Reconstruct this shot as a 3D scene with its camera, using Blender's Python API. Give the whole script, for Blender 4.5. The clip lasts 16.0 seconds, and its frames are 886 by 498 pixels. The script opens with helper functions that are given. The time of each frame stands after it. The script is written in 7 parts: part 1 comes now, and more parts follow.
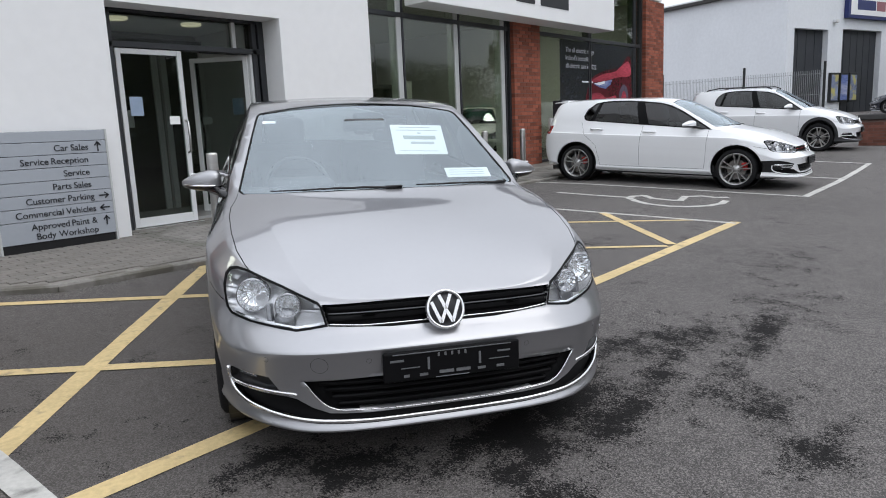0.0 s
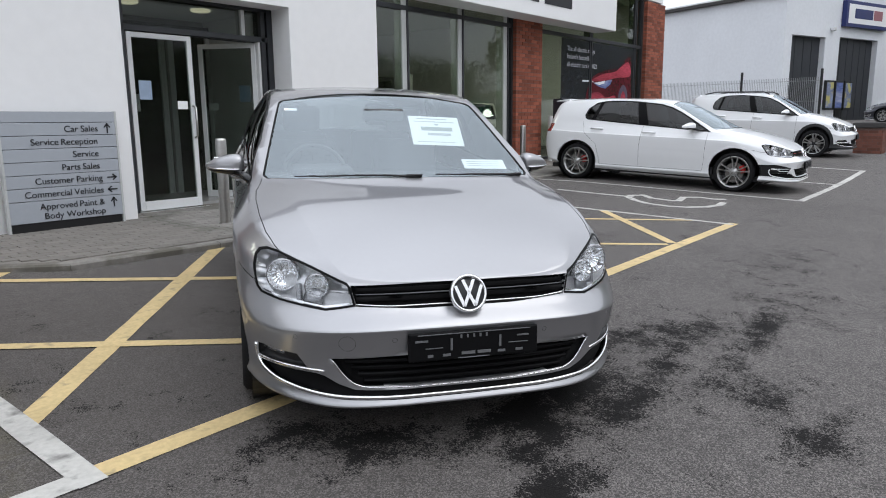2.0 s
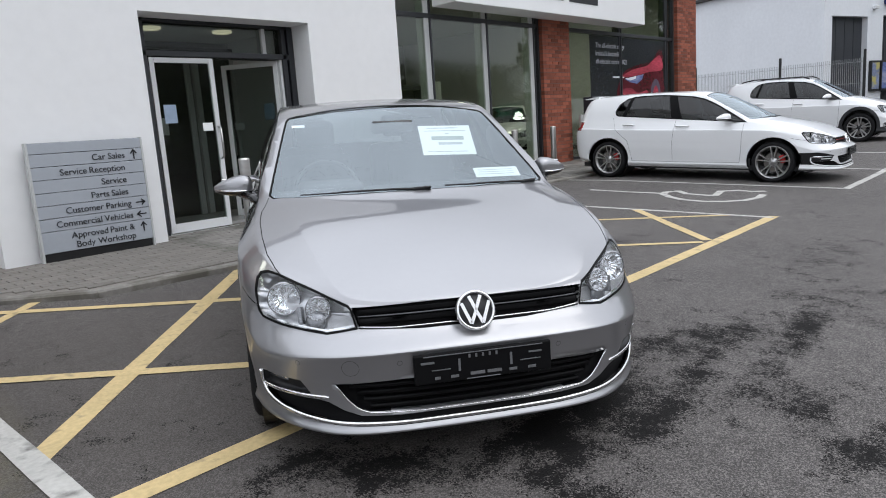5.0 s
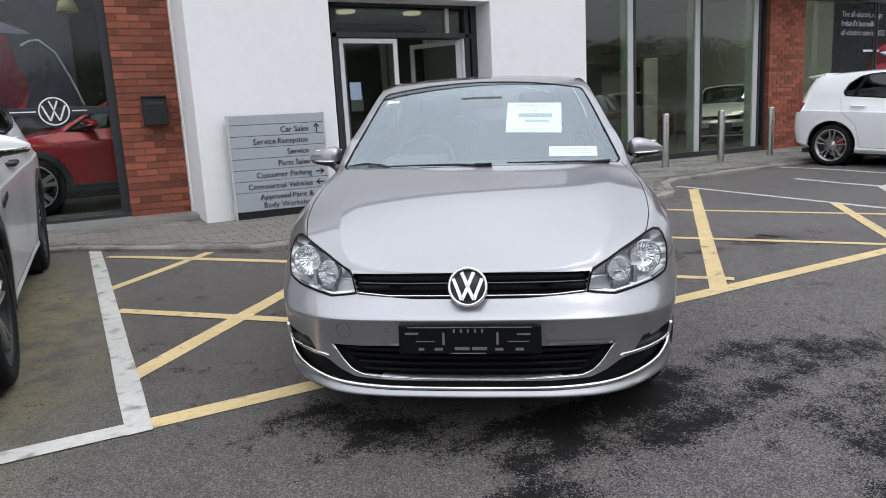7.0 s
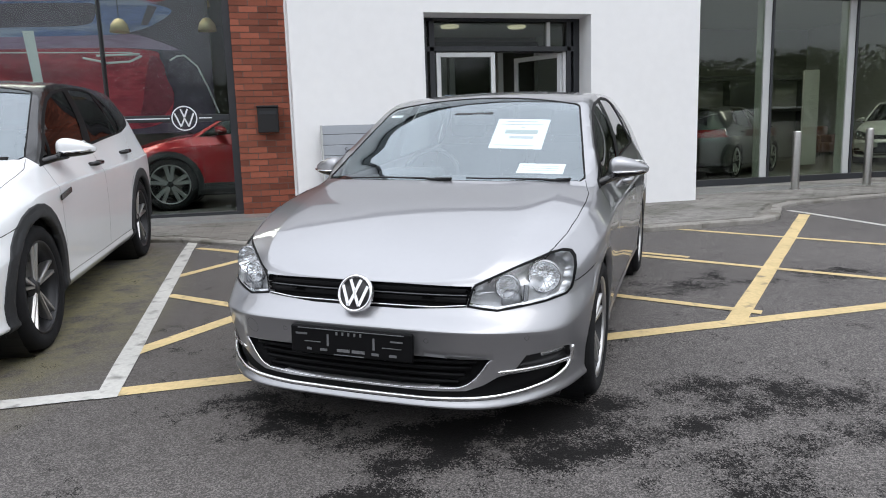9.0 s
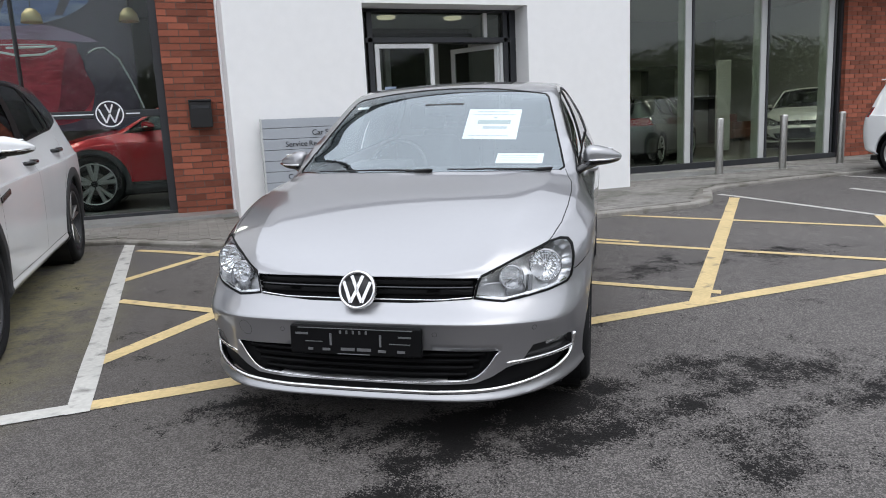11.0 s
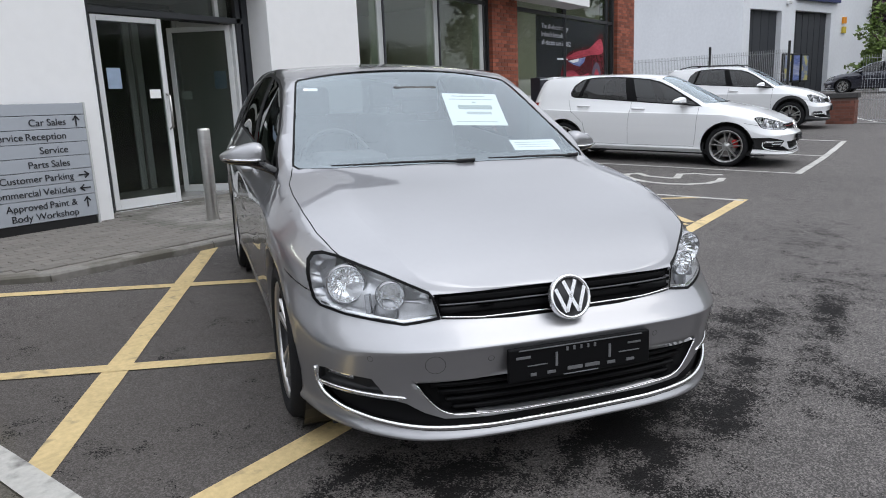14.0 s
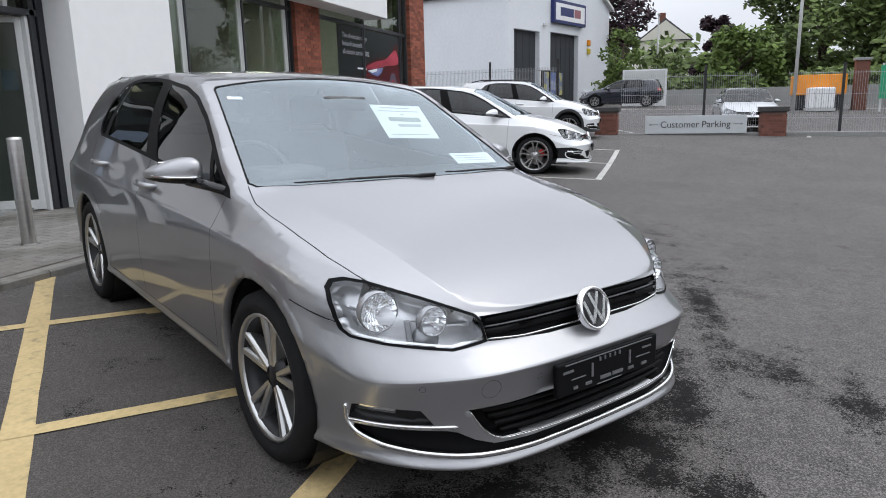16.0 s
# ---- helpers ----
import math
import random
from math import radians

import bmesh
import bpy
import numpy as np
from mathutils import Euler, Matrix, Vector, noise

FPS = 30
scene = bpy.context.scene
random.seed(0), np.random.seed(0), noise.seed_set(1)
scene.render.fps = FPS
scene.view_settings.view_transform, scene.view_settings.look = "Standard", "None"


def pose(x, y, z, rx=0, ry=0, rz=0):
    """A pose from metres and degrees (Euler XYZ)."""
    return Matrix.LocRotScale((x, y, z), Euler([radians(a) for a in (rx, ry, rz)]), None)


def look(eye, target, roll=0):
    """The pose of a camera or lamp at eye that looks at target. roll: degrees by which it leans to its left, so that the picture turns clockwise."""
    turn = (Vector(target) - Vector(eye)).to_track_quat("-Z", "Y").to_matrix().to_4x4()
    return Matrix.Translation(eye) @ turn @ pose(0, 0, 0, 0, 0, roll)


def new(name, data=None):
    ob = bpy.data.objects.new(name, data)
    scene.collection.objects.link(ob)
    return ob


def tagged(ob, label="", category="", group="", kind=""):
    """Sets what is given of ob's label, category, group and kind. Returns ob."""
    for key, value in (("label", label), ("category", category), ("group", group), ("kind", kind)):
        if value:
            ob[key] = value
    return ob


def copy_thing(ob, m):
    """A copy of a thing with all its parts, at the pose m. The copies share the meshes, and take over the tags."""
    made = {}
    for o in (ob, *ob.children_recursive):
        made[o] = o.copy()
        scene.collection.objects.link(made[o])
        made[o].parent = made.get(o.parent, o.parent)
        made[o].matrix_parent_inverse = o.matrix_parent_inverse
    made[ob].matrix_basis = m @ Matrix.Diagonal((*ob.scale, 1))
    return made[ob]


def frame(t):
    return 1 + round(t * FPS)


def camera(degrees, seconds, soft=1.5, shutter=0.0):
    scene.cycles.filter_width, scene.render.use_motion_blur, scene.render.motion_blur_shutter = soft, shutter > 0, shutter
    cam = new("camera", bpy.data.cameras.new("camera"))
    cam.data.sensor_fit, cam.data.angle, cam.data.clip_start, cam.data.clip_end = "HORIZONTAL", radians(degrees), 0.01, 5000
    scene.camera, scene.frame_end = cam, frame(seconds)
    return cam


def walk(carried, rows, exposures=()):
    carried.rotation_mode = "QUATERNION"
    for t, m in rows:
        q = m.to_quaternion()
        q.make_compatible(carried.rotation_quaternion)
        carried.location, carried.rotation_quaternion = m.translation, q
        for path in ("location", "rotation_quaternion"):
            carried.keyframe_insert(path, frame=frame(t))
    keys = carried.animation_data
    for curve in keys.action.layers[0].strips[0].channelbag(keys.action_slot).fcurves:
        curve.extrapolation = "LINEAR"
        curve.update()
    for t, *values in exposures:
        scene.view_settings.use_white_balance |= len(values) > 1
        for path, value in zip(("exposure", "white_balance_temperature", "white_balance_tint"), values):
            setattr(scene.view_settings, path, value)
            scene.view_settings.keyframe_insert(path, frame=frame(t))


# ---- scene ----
cam = camera(65.3, 16.0, soft=1.0)
PATH = [
    (0, (0.421, -0.026, 1.341), (1.905, 1.270, 0.994), -2.52),
    (0.5, (0.302, 0.004, 1.344), (1.801, 1.279, 0.982), -2.67),
    (1, (0.266, 0.007, 1.341), (1.760, 1.287, 0.983), -2.13),
    (1.5, (0.269, 0.005, 1.338), (1.766, 1.281, 0.977), -1.50),
    (2, (0.256, 0.001, 1.330), (1.754, 1.276, 0.968), -0.64),
    (2.5, (0.259, -0.015, 1.331), (1.781, 1.230, 0.967), -1.31),
    (3, (0.250, -0.037, 1.334), (1.772, 1.208, 0.965), -2.49),
    (3.5, (0.255, -0.014, 1.340), (1.778, 1.237, 1.001), -1.33),
    (4, (0.264, -0.012, 1.342), (1.767, 1.263, 1.001), -1.32),
    (4.2, (0.275, -0.010, 1.343), (1.771, 1.271, 1.000), -1.48),
    (6.3, (0.818, -0.291, 1.321), (1.973, 1.310, 1.006), -2.76),
    (6.5, (0.860, -0.399, 1.291), (1.951, 1.248, 0.979), 0.01),
    (7, (1.093, -0.555, 1.276), (1.983, 1.200, 0.917), -3.12),
    (7.5, (1.393, -0.727, 1.260), (2.119, 1.107, 0.932), -1.98),
    (8, (1.630, -0.943, 1.218), (2.240, 0.925, 0.843), 1.22),
    (8.5, (1.850, -1.025, 1.233), (2.346, 0.882, 0.890), -1.43),
    (9, (2.021, -1.025, 1.257), (2.467, 0.900, 0.946), -1.81),
    (9.5, (2.049, -1.030, 1.248), (2.556, 0.883, 0.961), -3.29),
    (9.7, (2.048, -1.031, 1.244), (2.551, 0.880, 0.935), -2.32),
    (11.8, (1.350, -0.667, 1.271), (2.235, 1.100, 0.964), -1.01),
    (12, (1.243, -0.586, 1.263), (2.204, 1.148, 1.001), -0.29),
    (12.5, (0.983, -0.359, 1.301), (2.104, 1.259, 0.945), -1.92),
    (13, (0.806, -0.010, 1.295), (2.103, 1.476, 0.967), -2.70),
    (13.5, (0.559, 0.309, 1.294), (1.983, 1.666, 0.933), -1.94),
    (14, (0.318, 0.612, 1.306), (1.876, 1.798, 0.899), -2.42),
    (14.5, (0.218, 0.963, 1.334), (1.845, 2.059, 0.945), -2.73),
    (15, (0.081, 1.194, 1.340), (1.878, 1.983, 0.958), -2.75),
    (15.5, (0.001, 1.345, 1.352), (1.830, 2.037, 0.937), -4.10),
    (16, (0.026, 1.362, 1.353), (1.882, 1.987, 0.947), -1.36),
]
walk(cam, [(t, look(eye, target, roll)) for t, eye, target, roll in PATH], [(0.0, 0.1), (4.0, 0.1), (6.5, 0.18), (8.0, 0.28), (9.0, 0.33), (9.7, 0.32), (12.5, 0.17), (15.0, 0.14), (16.0, 0.16)])

# ---- daylight: an overcast sky, softly brighter overhead ----
world = bpy.data.worlds.new("overcast")
scene.world = world
world.use_nodes = True
wn, wl = world.node_tree.nodes, world.node_tree.links
sky = wn.new("ShaderNodeTexSky")
sky.sky_type = "NISHITA"
sky.sun_disc = False
sky.sun_elevation, sky.sun_rotation = radians(52), radians(200)
sky.air_density, sky.dust_density = 1.0, 4.0
grey = wn.new("ShaderNodeHueSaturation")
grey.inputs["Saturation"].default_value = 0.12
cloud = wn.new("ShaderNodeTexNoise")
cloud.inputs["Scale"].default_value, cloud.inputs["Detail"].default_value = 2.2, 5.0
cramp = wn.new("ShaderNodeMapRange")
cramp.inputs["From Min"].default_value, cramp.inputs["From Max"].default_value = 0.3, 0.72
cramp.inputs["To Min"].default_value, cramp.inputs["To Max"].default_value = 0.82, 1.15
# an overcast sky is some three times brighter overhead than at the horizon
height = wn.new("ShaderNodeSeparateXYZ")
lift_ = wn.new("ShaderNodeMapRange")
lift_.inputs["From Min"].default_value, lift_.inputs["From Max"].default_value = 0.0, 1.0
lift_.inputs["To Min"].default_value, lift_.inputs["To Max"].default_value = 7.4, 19.6
tone = wn.new("ShaderNodeMath")
tone.operation = "MULTIPLY"
tint = wn.new("ShaderNodeVectorMath")
tint.operation = "SCALE"
tint.inputs[0].default_value = (0.95, 1.0, 1.1)
veil = wn.new("ShaderNodeMixRGB")
veil.inputs["Fac"].default_value = 0.88
wcoord = wn.new("ShaderNodeTexCoord")
bg = wn["Background"]
bg.inputs["Strength"].default_value = 0.1
wl.new(wcoord.outputs["Generated"], cloud.inputs["Vector"])
wl.new(cloud.outputs["Fac"], cramp.inputs["Value"])
wl.new(wcoord.outputs["Generated"], height.inputs["Vector"])
wl.new(height.outputs["Z"], lift_.inputs["Value"])
wl.new(cramp.outputs["Result"], tone.inputs[0])
wl.new(lift_.outputs["Result"], tone.inputs[1])
wl.new(tone.outputs["Value"], tint.inputs["Scale"])
wl.new(sky.outputs["Color"], grey.inputs["Color"])
wl.new(grey.outputs["Color"], veil.inputs["Color1"])
wl.new(tint.outputs["Vector"], veil.inputs["Color2"])
wl.new(veil.outputs["Color"], bg.inputs["Color"])

sun = new("sun", bpy.data.lights.new("sun", "SUN"))
sun.data.energy, sun.data.angle, sun.data.color = 0.5, radians(40), (1.0, 0.97, 0.93)
sun.matrix_world = look((0, 0, 30), (-9, 16, 0))

# ---- materials ----
def material(name, base=(0.5, 0.5, 0.5), rough=0.5, metal=0.0, var=0.0, scale=8.0, bump=0.0, bump_scale=60.0, coat=0.0, spec=0.5, rand=0.0,
             island=0.0, second=None, second_scale=1.0, second_pos=(0.5, 0.62), ior=1.45, stretch=(1, 1, 1), world_space=False):
    """A principled material whose colour drifts at two scales, with fine relief. second: a stain colour that shows in patches."""
    m = bpy.data.materials.new(name)
    m.use_nodes = True
    n, l = m.node_tree.nodes, m.node_tree.links
    p = n["Principled BSDF"]
    p.inputs["Roughness"].default_value, p.inputs["Metallic"].default_value = rough, metal
    p.inputs["Coat Weight"].default_value, p.inputs["Specular IOR Level"].default_value = coat, spec
    p.inputs["Coat Roughness"].default_value = 0.03
    p.inputs["IOR"].default_value = ior
    p.inputs["Base Color"].default_value = (*base, 1)
    coord = n.new("ShaderNodeTexCoord")
    mapping = n.new("ShaderNodeMapping")
    mapping.inputs["Scale"].default_value = stretch
    if world_space:
        geo = n.new("ShaderNodeNewGeometry")
        l.new(geo.outputs["Position"], mapping.inputs["Vector"])
    else:
        l.new(coord.outputs["Object"], mapping.inputs["Vector"])
    colour = None
    if var:
        big, fine = n.new("ShaderNodeTexNoise"), n.new("ShaderNodeTexNoise")
        big.inputs["Scale"].default_value, big.inputs["Detail"].default_value = scale, 4
        fine.inputs["Scale"].default_value, fine.inputs["Detail"].default_value = scale * 14, 3
        both = n.new("ShaderNodeMath")
        both.operation = "ADD"
        l.new(mapping.outputs["Vector"], big.inputs["Vector"])
        l.new(mapping.outputs["Vector"], fine.inputs["Vector"])
        l.new(big.outputs["Fac"], both.inputs[0])
        l.new(fine.outputs["Fac"], both.inputs[1])
        ramp = n.new("ShaderNodeMapRange")
        ramp.inputs["From Min"].default_value, ramp.inputs["From Max"].default_value = 0.65, 1.35
        ramp.inputs["To Min"].default_value, ramp.inputs["To Max"].default_value = 1 - var, 1 + var
        l.new(both.outputs["Value"], ramp.inputs["Value"])
        mul = n.new("ShaderNodeVectorMath")
        mul.operation = "SCALE"
        mul.inputs[0].default_value = base
        l.new(ramp.outputs["Result"], mul.inputs["Scale"])
        colour = mul.outputs["Vector"]
    if second:
        patch = n.new("ShaderNodeTexNoise")
        patch.inputs["Scale"].default_value, patch.inputs["Detail"].default_value = second_scale, 6
        l.new(mapping.outputs["Vector"], patch.inputs["Vector"])
        pr = n.new("ShaderNodeMapRange")
        pr.inputs["From Min"].default_value, pr.inputs["From Max"].default_value = second_pos
        l.new(patch.outputs["Fac"], pr.inputs["Value"])
        mx = n.new("ShaderNodeMixRGB")
        mx.inputs["Color1"].default_value, mx.inputs["Color2"].default_value = (*base, 1), (*second, 1)
        l.new(pr.outputs["Result"], mx.inputs["Fac"])
        if colour:
            l.new(colour, mx.inputs["Color1"])
        colour = mx.outputs["Color"]
    if rand or island:
        src = n.new("ShaderNodeObjectInfo").outputs["Random"] if rand else n.new("ShaderNodeNewGeometry").outputs["Random Per Island"]
        amount = rand or island
        rr = n.new("ShaderNodeMapRange")
        rr.inputs["To Min"].default_value, rr.inputs["To Max"].default_value = 1 - amount, 1 + amount
        l.new(src, rr.inputs["Value"])
        sc = n.new("ShaderNodeVectorMath")
        sc.operation = "SCALE"
        sc.inputs[0].default_value = base
        if colour:
            l.new(colour, sc.inputs[0])
        l.new(rr.outputs["Result"], sc.inputs["Scale"])
        colour = sc.outputs["Vector"]
    if colour:
        l.new(colour, p.inputs["Base Color"])
    if bump:
        bn, bm_ = n.new("ShaderNodeTexNoise"), n.new("ShaderNodeBump")
        bn.inputs["Scale"].default_value, bn.inputs["Detail"].default_value = bump_scale, 4
        bm_.inputs["Strength"].default_value, bm_.inputs["Distance"].default_value = bump, 0.004
        l.new(mapping.outputs["Vector"], bn.inputs["Vector"])
        l.new(bn.outputs["Fac"], bm_.inputs["Height"])
        l.new(bm_.outputs["Normal"], p.inputs["Normal"])
    return m


def glass_material(name, tint=(0.9, 0.95, 0.93), see=0.9, rough=0.0, ior=1.5, shine=(1, 1, 1)):
    """A thin pane: clear towards the eye, glossy by Fresnel."""
    m = bpy.data.materials.new(name)
    m.use_nodes = True
    n, l = m.node_tree.nodes, m.node_tree.links
    n.remove(n["Principled BSDF"])
    out = n["Material Output"]
    clear, gloss, mix, facing = n.new("ShaderNodeBsdfTransparent"), n.new("ShaderNodeBsdfGlossy"), n.new("ShaderNodeMixShader"), n.new("ShaderNodeLayerWeight")
    slant, fres = n.new("ShaderNodeMath"), n.new("ShaderNodeMapRange")
    clear.inputs["Color"].default_value = tuple(c * see for c in tint) + (1,)
    gloss.inputs["Roughness"].default_value = rough
    gloss.inputs["Color"].default_value = (*shine, 1)
    facing.inputs["Blend"].default_value = 0.5
    slant.operation = "POWER"
    slant.inputs[1].default_value = 5
    fres.inputs["To Min"].default_value = ((ior - 1) / (ior + 1)) ** 2
    l.new(facing.outputs["Facing"], slant.inputs[0])
    l.new(slant.outputs["Value"], fres.inputs["Value"])
    l.new(fres.outputs["Result"], mix.inputs["Fac"])
    l.new(clear.outputs["BSDF"], mix.inputs[1])
    l.new(gloss.outputs["BSDF"], mix.inputs[2])
    l.new(mix.outputs["Shader"], out.inputs["Surface"])
    return m


def asphalt_material():
    """Worn asphalt: light chips in a dark binder, old patches, damp stains where cars drip, and painted shade at a
    bumper.
    """
    m = material("asphalt", (0.1, 0.0915, 0.087), rough=0.88, var=0.2, scale=0.7, bump=1.0, bump_scale=150, world_space=True)
    n, l = m.node_tree.nodes, m.node_tree.links
    p = n["Principled BSDF"]
    geo = n.new("ShaderNodeNewGeometry")
    chips = n.new("ShaderNodeTexVoronoi")
    chips.inputs["Scale"].default_value = 200
    l.new(geo.outputs["Position"], chips.inputs["Vector"])
    cr = n.new("ShaderNodeSeparateColor")
    l.new(chips.outputs["Color"], cr.inputs["Color"])
    tone = n.new("ShaderNodeMapRange")
    tone.inputs["From Min"].default_value = 0.35
    tone.inputs["To Min"].default_value, tone.inputs["To Max"].default_value = 0.52, 1.95
    l.new(cr.outputs["Red"], tone.inputs["Value"])
    old = p.inputs["Base Color"].links[0].from_socket
    sc = n.new("ShaderNodeVectorMath")
    sc.operation = "SCALE"
    l.new(old, sc.inputs[0])
    l.new(tone.outputs["Result"], sc.inputs["Scale"])
    # oil, damp and painted shade by the bumper: blotches gathered in the lane in front of the bays
    pos = n.new("ShaderNodeSeparateXYZ")
    l.new(geo.outputs["Position"], pos.inputs["Vector"])
    blot = n.new("ShaderNodeTexNoise")
    blot.inputs["Scale"].default_value, blot.inputs["Detail"].default_value, blot.inputs["Roughness"].default_value = 4.5, 12, 0.8
    l.new(geo.outputs["Position"], blot.inputs["Vector"])

    def bell(cx, cy, rx, ry, much=0.24):
        v = n.new("ShaderNodeVectorMath")
        v.operation = "SUBTRACT"
        v.inputs[1].default_value = (cx, cy, 0)
        l.new(geo.outputs["Position"], v.inputs[0])
        s = n.new("ShaderNodeVectorMath")
        s.operation = "MULTIPLY"
        s.inputs[1].default_value = (1 / rx, 1 / ry, 0)
        l.new(v.outputs["Vector"], s.inputs[0])
        ln = n.new("ShaderNodeVectorMath")
        ln.operation = "LENGTH"
        l.new(s.outputs["Vector"], ln.inputs[0])
        r = n.new("ShaderNodeMapRange")
        r.inputs["From Min"].default_value, r.inputs["From Max"].default_value = 1.0, 0.3
        r.inputs["To Min"].default_value, r.inputs["To Max"].default_value = 0.0, much
        l.new(ln.outputs["Value"], r.inputs["Value"])
        return r.outputs["Result"]

    total = blot.outputs["Fac"]
    for spot in STAINS_AND_SHADE:
        add = n.new("ShaderNodeMath")
        add.operation = "ADD"
        l.new(total, add.inputs[0])
        l.new(bell(*spot), add.inputs[1])
        total = add.outputs["Value"]
    # the edge of the damp breaks up between the chips
    ragged = n.new("ShaderNodeMath")
    ragged.operation = "MULTIPLY_ADD"
    ragged.inputs[1].default_value = 0.16
    l.new(cr.outputs["Green"], ragged.inputs[0])
    l.new(total, ragged.inputs[2])
    less = n.new("ShaderNodeMath")
    less.operation = "SUBTRACT"
    less.inputs[1].default_value = 0.085
    l.new(ragged.outputs["Value"], less.inputs[0])
    total = less.outputs["Value"]
    wet_shade = n.new("ShaderNodeMapRange")
    wet_shade.inputs["From Min"].default_value, wet_shade.inputs["From Max"].default_value = 0.622, 0.648
    l.new(total, wet_shade.inputs["Value"])
    mx = n.new("ShaderNodeMixRGB")
    mx.inputs["Color2"].default_value = (0.009, 0.0085, 0.0085, 1)
    part_wet_shade = n.new("ShaderNodeMath")
    part_wet_shade.operation = "MULTIPLY"
    part_wet_shade.inputs[1].default_value = 0.95
    l.new(wet_shade.outputs["Result"], part_wet_shade.inputs[0])
    l.new(part_wet_shade.outputs["Value"], mx.inputs["Fac"])
    # older, darker surface inside the hatched area
    older = n.new("ShaderNodeMixRGB")
    older.inputs["Color2"].default_value = (0.064, 0.056, 0.049, 1)
    aged = n.new("ShaderNodeMath")
    aged.operation = "MULTIPLY"
    aged.inputs[1].default_value = 2.5
    l.new(bell(1.9, 3.6, 2.2, 2.8), aged.inputs[0])
    l.new(aged.outputs["Value"], older.inputs["Fac"])
    l.new(sc.outputs["Vector"], older.inputs["Color1"])
    # thin moss and dust in the sheltered bay
    moss = n.new("ShaderNodeMixRGB")
    moss.inputs["Color2"].default_value = (0.2, 0.18, 0.1, 1)
    mossy = n.new("ShaderNodeMath")
    mossy.operation = "MULTIPLY"
    spread = n.new("ShaderNodeMapRange")
    spread.inputs["From Min"].default_value, spread.inputs["From Max"].default_value = 0.38, 0.62
    spread.inputs["To Max"].default_value = 6.0
    l.new(blot.outputs["Fac"], spread.inputs["Value"])
    l.new(spread.outputs["Result"], mossy.inputs[1])
    l.new(bell(0.35, 4.4, 1.0, 2.8), mossy.inputs[0])
    l.new(mossy.outputs["Value"], moss.inputs["Fac"])
    l.new(older.outputs["Color"], moss.inputs["Color1"])
    l.new(moss.outputs["Color"], mx.inputs["Color1"])
    l.new(mx.outputs["Color"], p.inputs["Base Color"])
    ro = n.new("ShaderNodeMapRange")
    ro.inputs["To Min"].default_value, ro.inputs["To Max"].default_value = 0.88, 0.8
    l.new(wet_shade.outputs["Result"], ro.inputs["Value"])
    l.new(ro.outputs["Result"], p.inputs["Roughness"])
    sp = n.new("ShaderNodeMapRange")
    sp.inputs["To Min"].default_value, sp.inputs["To Max"].default_value = 0.5, 0.1
    l.new(wet_shade.outputs["Result"], sp.inputs["Value"])
    l.new(sp.outputs["Result"], p.inputs["Specular IOR Level"])
    return m


# drips, old spills and the car's shade by its bumper: x, y, reach across, reach along, strength
STAINS_AND_SHADE = [(1.86, 2.12, 0.36, 0.26, 0.19), (2.06, 1.85, 0.4, 0.22, 0.19), (2.45, 1.62, 0.45, 0.19, 0.19), (2.85, 1.58, 0.42, 0.26, 0.22), (3.2, 1.6, 0.4, 0.25, 0.22), (2.24, 1.14, 0.33, 0.2, 0.21), (2.46, 1.38, 0.28, 0.17, 0.21),
          (2.95, 1.25, 0.42, 0.18, 0.185), (3.45, 1.35, 0.5, 0.18, 0.16), (3.85, 1.68, 0.6, 0.22, 0.18), (4.25, 1.45, 0.7, 0.2, 0.155), (3.8, 1.12, 0.6, 0.2, 0.15), (4.5, 1.15, 0.6, 0.16, 0.14), (3.6, 0.82, 0.5, 0.2, 0.145), (3.3, 0.55, 0.5, 0.19, 0.16),
          (5.2, 1.2, 1.0, 0.4, 0.11), (6.6, 1.6, 1.3, 0.4, 0.09), (5.0, 3.4, 0.8, 0.4, 0.13), (6.2, 3.3, 0.8, 0.4, 0.13), (3.1, 2.6, 1.0, 0.8, 0.2)]

ASPHALT = asphalt_material()
PAVING = material("concrete_paving", (0.17, 0.158, 0.142), 0.85, var=0.18, scale=1.2, bump=0.5, bump_scale=70, rand=0.12, second=(0.1, 0.092, 0.078), second_scale=1.6)
KERB = material("kerb_concrete", (0.23, 0.218, 0.198), 0.85, var=0.2, scale=2.0, bump=0.4, rand=0.08, second=(0.13, 0.12, 0.1), second_scale=3)
WHITE_WALL = material("white_render", (0.8, 0.8, 0.8), 0.75, var=0.025, scale=0.6, bump=0.15, bump_scale=160)
BRICK = material("red_brick", (0.262, 0.08, 0.047), 0.85, var=0.22, scale=7, bump=0.5, bump_scale=90, rand=0.38)
MORTAR = material("mortar", (0.15, 0.1, 0.085), 0.95, var=0.2, scale=12, bump=0.5)
YELLOW = material("yellow_road_paint", (0.55, 0.42, 0.21), 0.7, var=0.18, scale=3, bump=0.6, bump_scale=95, second=(0.14, 0.122, 0.09), second_scale=11, second_pos=(0.58, 0.8), world_space=True)
WHITE_PAINT = material("white_road_paint", (0.47, 0.46, 0.43), 0.7, var=0.15, scale=3, bump=0.6, bump_scale=95, second=(0.16, 0.155, 0.145), second_scale=10, second_pos=(0.54, 0.74), world_space=True)
DARK_FRAME = material("anthracite_frame", (0.028, 0.03, 0.034), 0.4, var=0.1, scale=4)
WHITE_FRAME = material("white_aluminium_frame", (0.66, 0.67, 0.67), 0.4, var=0.04, scale=4)
